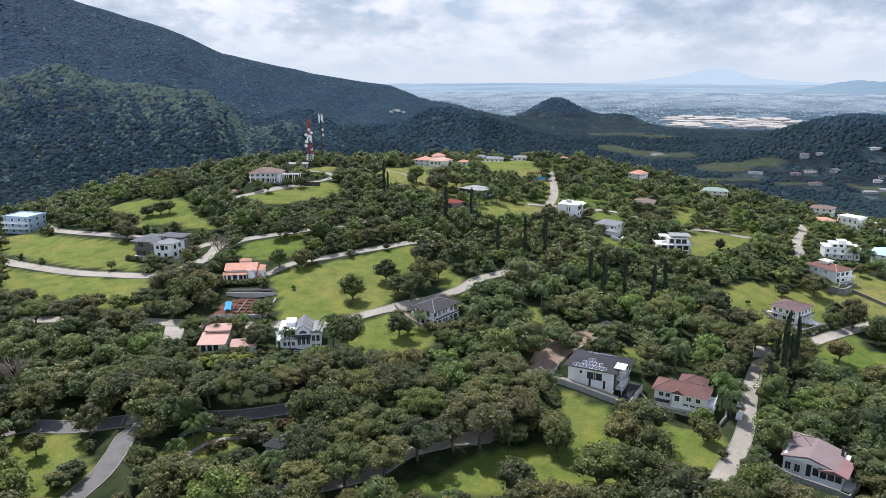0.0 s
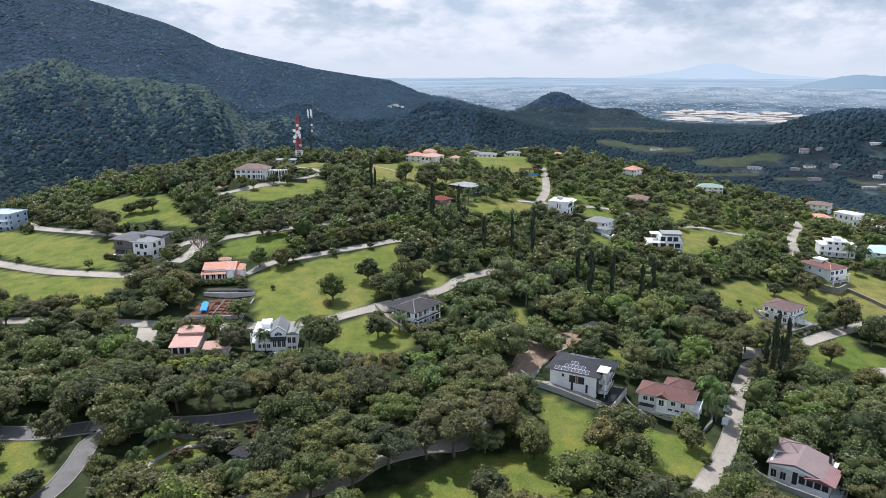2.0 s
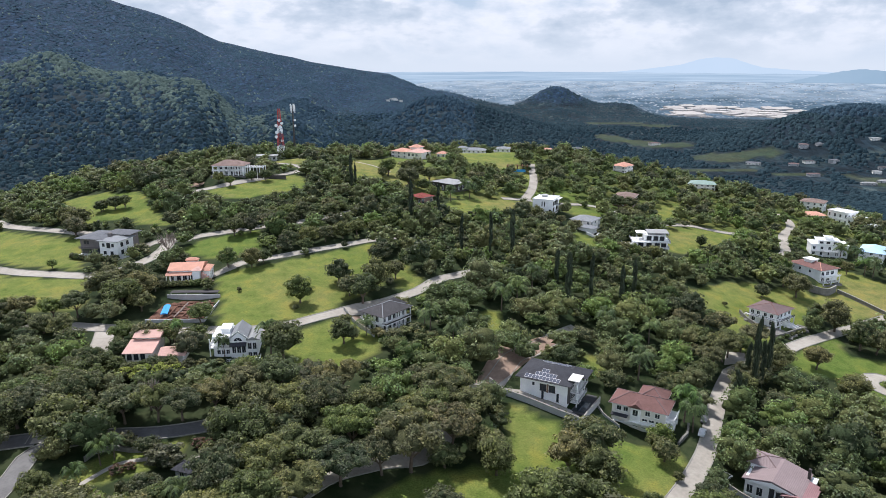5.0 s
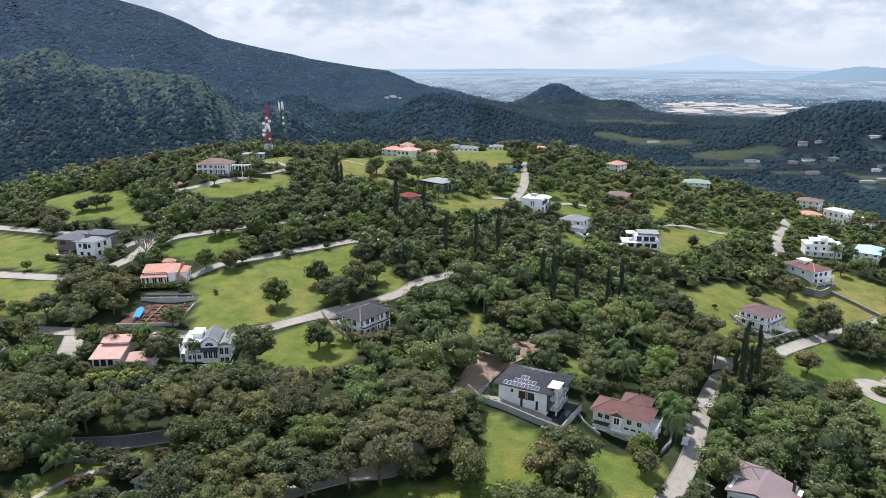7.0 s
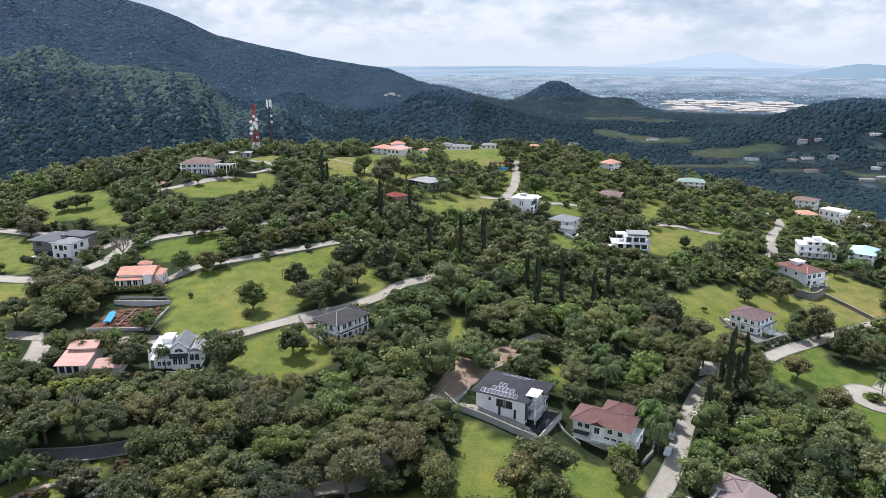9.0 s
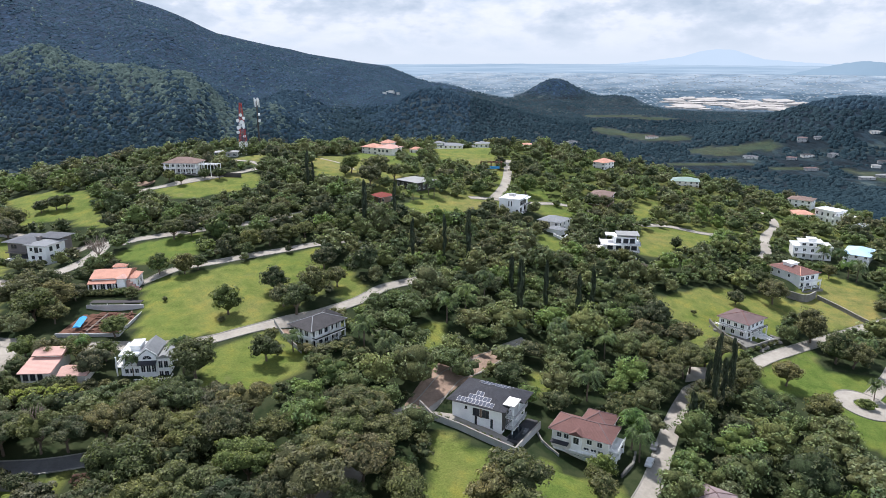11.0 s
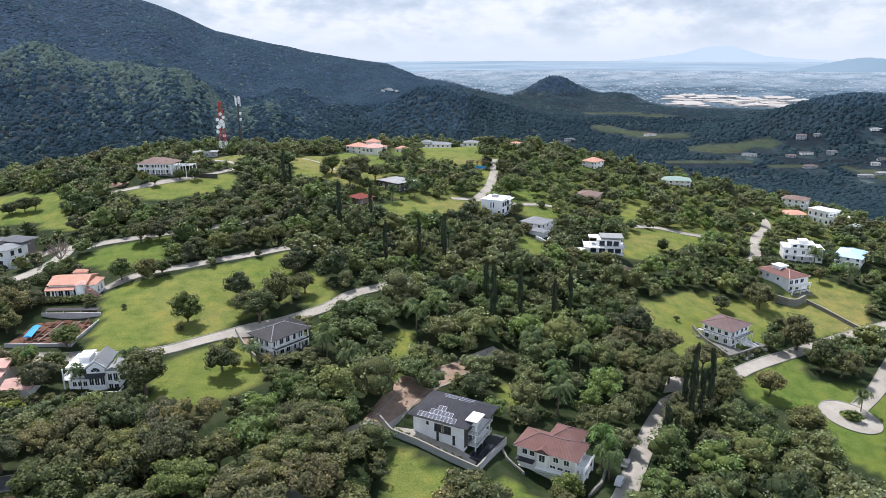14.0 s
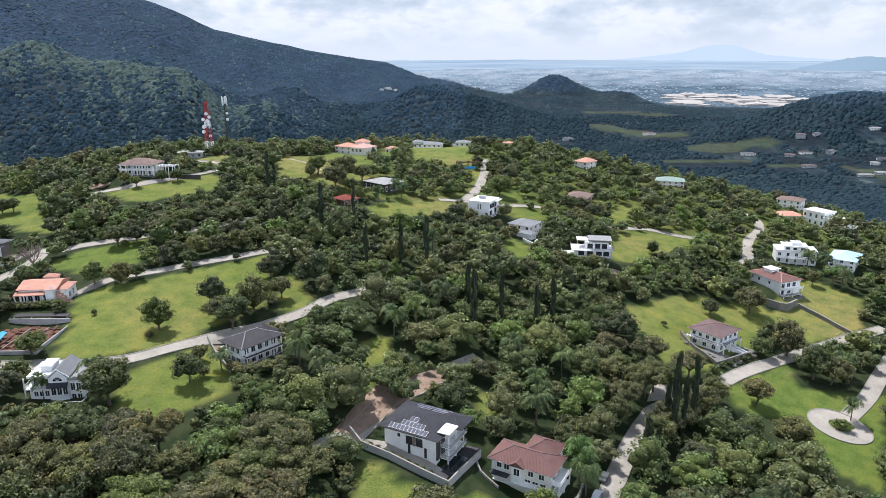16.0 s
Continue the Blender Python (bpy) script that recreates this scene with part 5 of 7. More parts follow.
def building_pit():
    h = House("building_site", "excavated red-earth foundations inside low concrete walls", -85.0, 236.8, 10.6, 2, (20, 21), "building site")
    h.box("slab", 0, 19.6, 0, 20.6, -4.0, -0.6, SOIL, "red earth")
    w = Geo().box(-0.3, 19.9, -0.4, -0.003, -4.0, -0.1).box(19.61, 19.95, -0.003, 20.6, -4.0, 0.2).box(0, 19.6, 20.61, 21.0, -4, 1.8)
    part("retaining_wall", w, GREY_WALL, h.ob, "bare concrete retaining wall")
    h.box("canopy", 1.0, 18.6, 21.3, 24.0, 2.2, 2.4, TILE_SLATE, "long dark sheet canopy")
    for x in (1.2, 6.9, 12.6, 18.3):
        h.column(x, 21.6, -1, 2.2, 0.1, STEEL)
    rng = random.Random(3)
    for k in range(5):
        h.box("footing", 6 + k * 2.6, 6.4 + k * 2.6, 1.5, 18.0, -0.6, -0.1 + rng.uniform(0, 0.3), TWIG if k % 2 else SOIL)
        h.box("footing", 6.0, 18.4, 2.5 + k * 3.6, 2.9 + k * 3.6, -0.597, -0.2 + rng.uniform(0, 0.25), SOIL)
    g = Geo()
    for k in range(40):
        x, y, s = rng.uniform(1, 18.5), rng.uniform(1, 19), rng.uniform(0.4, 1.7)
        part("mound", Geo().add((ICO_V * np.array([s, s, s * 0.45]) * (1 + 0.2 * np.sin(ICO_V[:, :1] * 5 + k)) + (x, y, -0.6)).tolist(), ICO_F.tolist()), SOIL, h.ob)
    g = Geo()
    for k in range(18):
        x, y = rng.uniform(5, 18), rng.uniform(2, 18)
        g.beam((x, y, 0.1), (x + rng.uniform(-3, 3), y + rng.uniform(-2, 2), 0.3), 0.15)
    part("timber", g, TWIG, h.ob)
    t = House("tarpaulin_shelter", "long bright blue tarpaulin shelter on the building site", -78.6, 239.6, 10.4, 104, (9.5, 2.6), "shelter")
    part("sheet", Geo().gable(0, 9.5, 0, 2.4, 1.1, 0.5, "x", 0.06), TARP, t.ob)
    for x in (0.1, 4.7, 9.4):
        for y in (0.1, 2.3):
            part("pole", Geo().beam((x, y, -0.8), (x, y, 1.1), 0.1), STEEL, t.ob)


def grey_left_house():
    h = House("grey_modern_house", "grey and white house with overhanging flat-pitched grey roofs", -144.0, 306.8, 14.4, -12, (21, 16))
    h.body(0.8, 11.6, 1.0, 14.0, -4, 7.2, TAUPE_WALL)
    h.body(11.61, 20.6, -0.6, 10.0, -4, 7.0, WHITE)
    h.hip(0.4, 12.4, 0.8, 14.6, 7.3, 1.1, TILE_STEEL, 1.2)
    h.hip(11.4, 20.6, -0.6, 10.2, 7.0, 0.9, TILE_GREY, 0.9, "pale grey roof")
    h.hip(9.0, 20.0, 8.0, 15.6, 8.2, 1.0, TILE_STEEL, 0.9)
    h.body(12.0, 19.6, 10.01, 15.2, -1.5, 8.0, TAUPE_WALL)
    h.body(12.6, 14.0, 4.0, 5.6, 7.4, 9.2, TAUPE_WALL)
    h.windows("f", 1.0, (2.6, 4.0), 4.6, 1.2, 1.6, 1, DARK_WALL)
    h.window("f", 1.0, 6.6, 0.6, 3.6, 2.2, 2, DARK_WALL)
    h.windows("f", -0.6, (13.0, 17.6), 4.4, 1.2, 1.4, 0, DARK_WALL)
    h.windows("f", -0.6, (13.4, 16.8), 1.0, 1.4, 1.4, 1, DARK_WALL)
    h.windows("r", 20.6, (1.4, 5.2), 4.2, 1.6, 1.8, 1, DARK_WALL)
    h.windows("r", 20.6, (1.4, 5.2), 0.8, 1.6, 1.8, 1, DARK_WALL)
    h.box("terrace", 0.8, 11.6, -2.6, 0.98, -4, 0.2, WHITE)
    h.windows("f", -0.6, (13.4, 16.8), -2.0, 1.8, 1.8, 1, DARK_WALL)
    h.balcony(2.0, 11.0, -1.8, 0.98, 3.4, "f", TAUPE_WALL)
    h.window("f", 0.99, 1.4, 0.4, 4.8, 2.7, 3, DARK_WALL)
    h.window("f", -0.61, 15.2, 3.9, 1.8, 2.2, 1, DARK_WALL)


def right_house():
    h = House("terrace_house", "white house with a faded maroon roof on a stone terrace", 148.6, 294.4, -11.2, -52, (13, 13.6))
    h.body(0.6, 12.6, 0.6, 13.0, -2.5, 6.0, WHITE)
    h.hip(0.4, 12.8, 0.4, 13.4, 6.1, 2.2, TILE_MAROON, 0.7, "faded maroon hip roof", TILE_RED)
    h.windows("f", 0.6, (1.4, 4.0, 7.0, 9.8), 3.8, 1.4, 1.5)
    h.windows("f", 0.6, (2.0, 6.0, 9.8), 0.6, 1.6, 1.9)
    h.windows("r", 12.6, (1.0, 3.8, 7.0, 10.2), 3.8, 1.6, 1.6)
    h.windows("r", 12.6, (1.6, 4.8, 9.6), 0.5, 1.6, 2.0)
    h.balcony(12.62, 14.6, 0.8, 12.6, 3.2, "fr", WHITE, DARK_WALL)
    h.balcony(-0.8, 12.6, -1.0, 0.59, 3.1, "f", WHITE, DARK_WALL)
    for y in (1.0, 4.8, 8.6, 12.4):
        h.column(14.4, y, -2.5, 3.0, 0.18)
    g = Geo()
    for k in range(9):
        g.box(14.7 + k * 0.55, 15.25 + k * 0.55, 6.0, 8.4, -4.4, 0.0 - k * 0.34)
    part("steps", g, CREAM, h.ob, "pale flight of entrance steps")
    h.box("terrace", -1.6, 19.4, -3.0, 0.58, -4.5, -0.6, STONE)
    h.box("terrace", 12.65, 19.4, 0.59, 14.8, -4.9, -0.9, STONE)
    rng = random.Random(5)
    for k in range(26):
        x, y = rng.choice([(rng.uniform(-1, 19), -3.4 - rng.uniform(0, 1)), (19.8 + rng.uniform(0, 1.5), rng.uniform(-3, 14))])
        s = rng.uniform(0.5, 1.2)
        q = h.ob.matrix_world @ Vector((x, y, 0))
        bx = part("boulder", Geo().add((ICO_V * np.array([s, s * 0.8, s * 0.7])).tolist(), ICO_F.tolist()), STONE)
        bx.matrix_world = pose(q.x, q.y, ground(q.x, q.y) + s * 0.3, 0, 0, rng.uniform(0, 180))
        tagged(bx, "grey boulder at the foot of a terrace", "boulder", "boulders round the terrace")


def red_right_house():
    h = House("red_roof_house", "white house with a red roof and deck above a retaining wall", 199.0, 361.6, -10.2, -68, (19.5, 13))
    h.body(0.6, 19.0, 0.6, 12.4, -3, 6.2, WHITE)
    h.hip(0.4, 19.2, 0.4, 12.6, 6.3, 1.9, TILE_RED, 0.6, "", TILE_ORANGE)
    h.body(5.4, 10.0, 4.0, 8.6, 6.4, 9.0, WHITE)
    h.flat(5.4, 10.0, 4.0, 8.6, 9.01, WHITE, 0.5, 0.0)
    h.windows("f", 0.6, (2.0, 6.0, 12.0), 3.6, 1.3, 1.5)
    h.windows("r", 19.0, (1.0, 4.2, 7.6), 3.4, 2.0, 2.0)
    h.windows("r", 19.0, (1.4, 5.0), 0.4, 2.0, 2.0)
    h.balcony(19.02, 21.4, 0.6, 12.0, 3.0, "fr")
    h.balcony(19.02, 21.2, 0.6, 12.0, 0.0, "fr", WHITE, DARK_WALL)
    h.box("terrace", 19.03, 22.4, 0, 12.6, -4.8, -1.0, STONE)
    for y in (0.9, 6.2, 11.6):
        h.column(21.1, y, -1.0, 2.8, 0.18)


def simple_house(name, label, x, y, z, yaw, w, d, tall, wall, roof, rise=2.0, storeys=2, flat=False, cap=None, per=3.2):
    """A smaller house farther off: body, roof, storeys of windows, a terrace and a ledge between storeys."""
    h = House(name, label, x, y, z, yaw, (w, d))
    h.body(0.6, w - 0.6, 0.6, d - 0.6, -3, tall, wall)
    if flat:
        h.flat(0.6, w - 0.6, 0.6, d - 0.6, tall + 0.004, roof, 0.4, 0.5)
    else:
        h.hip(0.6, w - 0.6, 0.6, d - 0.6, tall + 0.1, rise, roof, 0.8, "", cap)
    hs = tall / storeys
    for s in range(storeys):
        zz = s * hs + 0.8
        n = max(2, int((w - 2) / per))
        h.windows("f", 0.6, [1.4 + (w - 4.2) * k / (n - 1) for k in range(n)], zz, 1.4, hs * 0.55)
        n = max(2, int((d - 2) / per))
        h.windows("r", w - 0.6, [1.2 + (d - 4.0) * k / (n - 1) for k in range(n)], zz, 1.4, hs * 0.55)
        if s:
            h.box("ledge", 0.3, w - 0.3, 0.2, 0.59, s * hs - 0.1, s * hs + 0.1, WHITE)
    return h


def hill_houses():
    h = House("cube_house", "white cubic modern house with black windows and a flat roof", 66.6, 390.4, 16.3, -24, (12, 14))
    h.body(0.3, 11.7, 0.3, 13.7, -3, 7.0, WHITE)
    h.flat(0.3, 11.7, 0.3, 13.7, 7.01, WHITE, 0.25, 0.35)
    h.windows("r", 11.7, (0.9, 4.2, 7.6), 4.1, 2.6, 2.2, 1, DARK_WALL)
    h.windows("r", 11.7, (0.9, 7.6), 0.7, 2.6, 2.2, 1, DARK_WALL)
    h.balcony(11.72, 13.4, 6.8, 13.4, 3.5, "fr", WHITE, DARK_WALL)
    h.balcony(11.72, 13.4, 0.6, 6.0, 0.2, "fr", WHITE, DARK_WALL)
    h.box("canopy", 11.73, 13.6, 6.6, 13.8, 6.7, 6.95, WHITE)
    h.windows("f", 0.3, (5.4, 6.8), 3.6, 0.5, 2.6, 0, DARK_WALL)
    h.window("f", 0.3, 9.6, 1.0, 1.2, 1.0, 0, DARK_WALL)
    h.body(3.0, 6.0, 8.0, 11.0, 7.27, 8.6, GREY_WALL)
    h = simple_house("grey_roof_house", "pale grey house with a grey tiled roof and a walled drive", 86.2, 381.4, 8.6, -37, 13, 13, 5.6, CREAM, TILE_GREY, 2.0)
    h.body(8.0, 16.0, -4.0, 0.59, -3, 3.0, WHITE)
    h.hip(8.0, 16.0, -4.0, 1.0, 3.1, 1.2, TILE_GREY, 0.5)
    h.balcony(2.0, 7.8, -2.2, 0.59, 2.8, "fl")
    for x in (2.2, 5.0, 7.4):
        h.column(x, -2.0, -3, 2.6, 0.2)
    wall_run("drive_wall", "curved white wall beside a driveway", [(92.5, 366.0), (98.0, 361.0), (104.0, 363.5), (108.0, 371.0)], 1.2, 0.3, WHITE)
    h = House("stacked_house", "white modern house with stacked terraces and open roof decks", 108.4, 352.4, 2.6, -8, (24, 12))
    h.body(2.0, 22.0, 1.0, 10.0, -3, 3.0, WHITE)
    h.body(6.0, 22.4, 1.6, 10.2, 3.01, 6.2, WHITE)
    h.body(11.0, 21.6, 2.6, 10.0, 6.21, 9.6, WHITE)
    h.balcony(0.6, 23.0, -0.8, 10.6, 3.2, "flr", WHITE, STEEL)
    h.balcony(4.6, 23.4, -0.4, 10.8, 6.4, "flr", WHITE, STEEL)
    h.box("roof", 12.2, 22.8, 1.4, 10.6, 10.6, 10.9, TIN_GREY, "thin pale sheet canopy")
    h.box("roof", 7.2, 12.0, 5.0, 11.0, 9.7, 9.95, WHITE, "thin white flat roof")
    for x in (12.6, 22.4):
        for y in (1.8, 10.2):
            h.column(x, y, 9.6, 10.6, 0.12, STEEL)
    for x in (7.5, 11.7):
        h.column(x, 5.3, 6.4, 9.7, 0.12, STEEL)
    h.windows("f", 1.0, (4.0, 8.0, 12.0, 16.0), 0.4, 3.0, 2.2, 2, DARK_WALL)
    h.windows("f", 1.6, (8.0, 12.0, 16.0, 19.2), 3.6, 2.6, 2.2, 1, DARK_WALL)
    h.windows("f", 2.6, (12.0, 15.4, 18.4), 6.8, 2.4, 2.2, 1, DARK_WALL)
    h.windows("r", 22.4, (2.4, 6.0), 3.6, 2.4, 2.2, 1, DARK_WALL)
    simple_house("brown_house", "brown house with a broad brown roof among trees", 123.6, 441.0, 9.4, -25, 13.5, 17, 5.8, BROWN_WALL, TILE_BROWN, 2.2)
    simple_house("green_roof_house", "pale house with a long pale green roof", 203.4, 531.0, 3.6, -14, 20, 15, 4.8, CREAM, TIN_GREEN, 2.2, 2)
    simple_house("orange_cottage", "cottage with a bright orange hip roof among trees", 145.5, 536.0, 16.4, -45, 11.5, 13, 5.4, CREAM, TILE_ORANGE, 2.6)
    simple_house("long_roof_house", "dark low house under a long pale grey roof", 9.6, 422.2, 23.6, -44, 18.5, 15, 4.6, DARK_WALL, TIN_GREY, 1.0, 1)
    simple_house("red_cottage", "small house with a deep red roof between palms", -1.8, 389.6, 21.6, -47, 10, 10, 3.8, BROWN_WALL, ROOF_RED, 1.8, 1)
    h = House("pavilion", "white columned clubhouse pavilion with a brown hip roof", -116.0, 405.4, 33.6, -2, (19, 13), "pavilion")
    h.body(3.0, 16.0, 3.6, 12.0, -3, 5.4, WHITE)
    h.box("terrace", -0.6, 19.6, -0.6, 13, -4, 0.2, STONE)
    h.hip(0.6, 18.4, 0.6, 12.4, 6.1, 2.7, TILE_BROWN, 0.9)
    h.box("beam", 0.4, 18.6, 0.4, 0.9, 5.4, 6.0, WHITE)
    h.balcony(0.2, 18.8, 0.2, 3.58, 3.1, "flr")
    for k in range(7):
        h.column(0.8 + k * 2.9, 0.7, 0.2, 5.4, 0.24)
    for k in range(4):
        h.column(18.4, 0.9 + k * 3.6, 0.2, 5.4, 0.24)
    h.windows("f", 3.6, (3.6, 6.8, 10.0, 13.2), 0.4, 2.2, 2.4, 2)
    h.windows("f", 3.6, (3.6, 6.8, 10.0, 13.2), 3.4, 2.2, 1.8, 2)
    g = Geo().beam((19.5, 1.0, 5.2), (30.0, 1.0, 5.2), 0.3).beam((19.5, 6.0, 5.2), (30.0, 6.0, 5.2), 0.3)
    for k in range(12):
        g.beam((19.8 + k * 0.9, 0.4, 5.45), (19.8 + k * 0.9, 6.6, 5.45), 0.14)
    per = part("pergola", g, WHITE, h.ob, "white pergola beams")
    for x in (22.5, 26.2, 29.8):
        for y in (1.0, 6.0):
            part("post", Geo().box(x - 0.15, x + 0.15, y - 0.15, y + 0.15, -3, 5.05), WHITE, per)
    h.box("retaining_wall", 21.0, 42.0, 3.0, 3.6, -5.0, 0.4, DARK_WALL, "long dark retaining wall")
    # the ridge-top houses
    h = simple_house("villa_group", "cream villa with several orange hip roofs on the ridge", -22.6, 524.8, 28.8, -28, 14, 13, 5.0, CREAM, TILE_ORANGE, 2.2, 2)
    h.body(15.0, 28.0, -2.0, 11.0, -3, 5.4, CREAM)
    h.hip(15.0, 28.0, -2.0, 11.0, 5.5, 2.4, TILE_SALMON, 0.8)
    h.body(10.0, 18.0, 11.2, 18.0, -3, 7.4, CREAM)
    h.hip(10.0, 18.0, 11.2, 18.0, 7.5, 2.0, TILE_ORANGE, 0.8)
    h.windows("f", -2.0, (16.4, 19.6, 22.8), 2.6, 1.8, 2.0)
    simple_house("garden_pavilion", "small kiosk with a red roof beside white terraces", 11.0, 538.0, 27.0, -20, 8, 8, 3.4, WHITE, TILE_ORANGE, 1.6, 1)
    h = simple_house("grey_white_house", "white house with pale grey roofs on the ridge", 28.5, 584.0, 22.4, -8, 23, 12, 5.0, WHITE, TILE_GREY, 1.8)
    h.body(0.0, 7.0, 1.0, 8.0, -2, 6.8, WHITE)
    h.hip(0.0, 7.0, 1.0, 8.0, 6.9, 1.6, TILE_GREY, 0.6)
    h = simple_house("two_tier_house", "two-tier white house with grey roofs behind a lawn", 61.5, 602.0, 20.2, -10, 12, 11, 6.4, WHITE, TILE_GREY, 1.6)
    h.body(-6.0, 0.55, 1.0, 8.0, -2, 3.6, WHITE)
    h.hip(-6.0, 0.2, 1.0, 8.0, 3.7, 1.3, TILE_GREY, 0.6)
    simple_house("white_bungalow", "small white bungalow at the end of the ridge", 100.0, 600.0, 21.8, 0, 10, 9, 4.4, WHITE, TILE_ORANGE, 1.0, 1)
    simple_house("utility_hut", "long low grey utility building behind trees", -106.0, 458.0, 35.0, 8, 15, 7, 3.4, GREY_WALL, TIN_GREY, 0.8, 1)
    # the eastern slope
    h = simple_house("tiered_white_house", "large white flat-roofed house with stepped upper floors", 226.0, 392.0, -9.4, -16, 20, 12, 6.4, WHITE, WHITE, 0, 2, True)
    h.body(4.0, 15.0, 2.0, 10.0, 6.9, 8.6, WHITE)
    h.flat(4.0, 15.0, 2.0, 10.0, 8.61, WHITE, 0.5, 0.2)
    h.body(8.0, 12.0, 4.0, 8.0, 9.0, 10.2, WHITE)
    h.flat(8.0, 12.0, 4.0, 8.0, 10.21, WHITE, 0.4, 0.15)
    h.balcony(6.0, 14.0, -1.6, 0.59, 3.4, "flr")
    h.balcony(1.0, 5.0, -1.2, 0.59, 3.4, "flr")
    for x in (6.4, 10.0, 13.6):
        h.column(x, -1.3, -3, 3.1, 0.2)
    h.windows("f", 2.0, (5.0, 8.4, 12.0), 7.2, 1.8, 1.1, 1, DARK_WALL)
    h = simple_house("long_white_house", "long white flat-roofed house stepping down the slope", 288.0, 490.0, -11.6, -62, 16, 12, 8.4, WHITE, WHITE, 0, 2, True)
    h.body(15.5, 25.0, -1.0, 10.0, -4, 6.0, WHITE)
    h.flat(15.5, 25.0, -1.0, 10.0, 6.01, WHITE, 0.3, 0.5)
    h.windows("f", -1.0, (17, 20, 22.6), 2.4, 1.4, 2.2)
    h.body(25.3, 32.0, 0.0, 9.0, -4, 2.6, WHITE)
    h.flat(25.3, 32.0, 0.0, 9.0, 2.61, WHITE, 0.3, 0.4)
    simple_house("blue_roof_house", "white house under a pale blue sheet roof", 249.6, 386.0, -9.6, -38, 13, 19, 4.6, WHITE, TIN_BLUE, 2.4)
    simple_house("orange_long_house", "low house with a long orange roof", 273.0, 487.0, -10.4, 0, 15, 15, 3.6, CREAM, TILE_ORANGE, 1.8, 1)
    simple_house("brown_far_house", "white house with a brown roof at the edge of the slope", 291.6, 535.0, -11.0, -40, 17, 14, 5.6, WHITE, TILE_BROWN, 2.0)
    h = simple_house("blue_house", "pale blue three-storey house with white trim", -242.0, 366.6, 11.8, -12, 17, 14, 9.0, BLUE_PAINT, BLUE_PAINT, 0, 3, True)
    h.balcony(1.0, 16.0, -1.6, 0.59, 3.0, "fr")
    h.balcony(1.0, 16.0, -1.6, 0.59, 6.0, "fr")
    # valley village
    rng = random.Random(21)
    # dark roofs and grey walls carry a cloud shadow in their colour
    for x, y, w, d, t in VILLAGE:
        simple_house("village_house", "small pale village house in the valley", x, y, ground(x, y), rng.uniform(-30, 20), w, d, t, rng.choice((CREAM, GREY_WALL, GREY_WALL)), rng.choice((TIN_GREY, TILE_STEEL, TILE_SLATE, TILE_MAROON)), 1.8, 1 if t < 6 else 2, per=5)
    for x, y, w, d, t in ((-201, 2875, 22, 14, 8), (-217, 2793, 16, 12, 6), (-176, 2960, 16, 12, 6), (-208, 2850, 12, 12, 5), (-190, 2925, 12, 12, 5)):
        simple_house("hillside_block", "white building on a forested slope", x, y, ground(x, y), 5, w, d, t, CREAM, TIN_GREY, 0, 2, True, per=7)


solar_house()
red_house()
villa()
mid_house()
white_gable_house()
salmon_house()
pink_house()
building_pit()
grey_left_house()
right_house()
red_right_house()
hill_houses()


# ---------- towers, walls, cars ----------
def lattice_tower():
    x, y = -93.0, 479.5
    z = ground(x, y)
    ob = thing("radio_tower", "red and white lattice radio tower with white dish antennas", "tower", pose(x, y, z - 0.2))
    tall, n = 33.0, 8
    for k in range(n):
        a, b = tall * k / n, tall * (k + 1) / n
        wa, wb = 2.4 - 1.8 * k / n, 2.4 - 1.8 * (k + 1) / n
        g = Geo()
        c = [(-1, -1), (1, -1), (1, 1), (-1, 1)]
        for i in range(4):
            p, q = c[i], c[(i + 1) % 4]
            g.beam((p[0] * wa, p[1] * wa, a), (p[0] * wb, p[1] * wb, b), 0.22)
            g.beam((p[0] * wa, p[1] * wa, a), (q[0] * wb, q[1] * wb, b), 0.11)
            g.beam((q[0] * wa, q[1] * wa, a), (p[0] * wb, p[1] * wb, b), 0.11)
            g.beam((p[0] * wb, p[1] * wb, b), (q[0] * wb, q[1] * wb, b), 0.11)
        part("section", g, WHITE if k in (0, 1, 4) else RED_PAINT, ob)
    for dx, dz, r in ((-1.9, 22, 1.1), (0.6, 21, 1.3), (1.9, 23.5, 1.0), (-1.8, 17.5, 1.2), (0.2, 25.5, 1.0), (1.4, 19.0, 1.0), (-2.2, 14.5, 1.1), (1.6, 12, 0.9)):
        d = part("dish", Geo().tube([(dx, -1.7, dz), (dx, -1.3, dz), (dx, -0.6, dz)], [r, r * 0.95, 0.2], 14), WHITE, ob)
    x, y = -88.6, 502.0
    z = ground(x, y)
    ob = thing("mast", "slim dark antenna mast with white panels", "mast", pose(x, y, z - 0.2))
    part("pole", Geo().tube([(0, 0, 0), (0, 0, 18), (0, 0, 36)], [0.8, 0.6, 0.4], 10), DARK_WALL, ob)
    for k in range(6):
        a = k * math.pi / 3
        part("antenna_panel", Geo().box(math.cos(a) * 1.5 - 0.3, math.cos(a) * 1.5 + 0.3, math.sin(a) * 1.5 - 0.2, math.sin(a) * 1.5 + 0.2, 31 + (k % 2) * 1.2, 36 + (k % 2)), WHITE, ob)
        part("bracket", Geo().beam((0, 0, 34), (math.cos(a) * 1.5, math.sin(a) * 1.5, 34), 0.16), STEEL, ob)
    for zz in (26, 22):
        part("antenna_panel", Geo().box(0.5, 1.7, -0.6, 0.6, zz - 0.7, zz + 0.7), WHITE, ob)


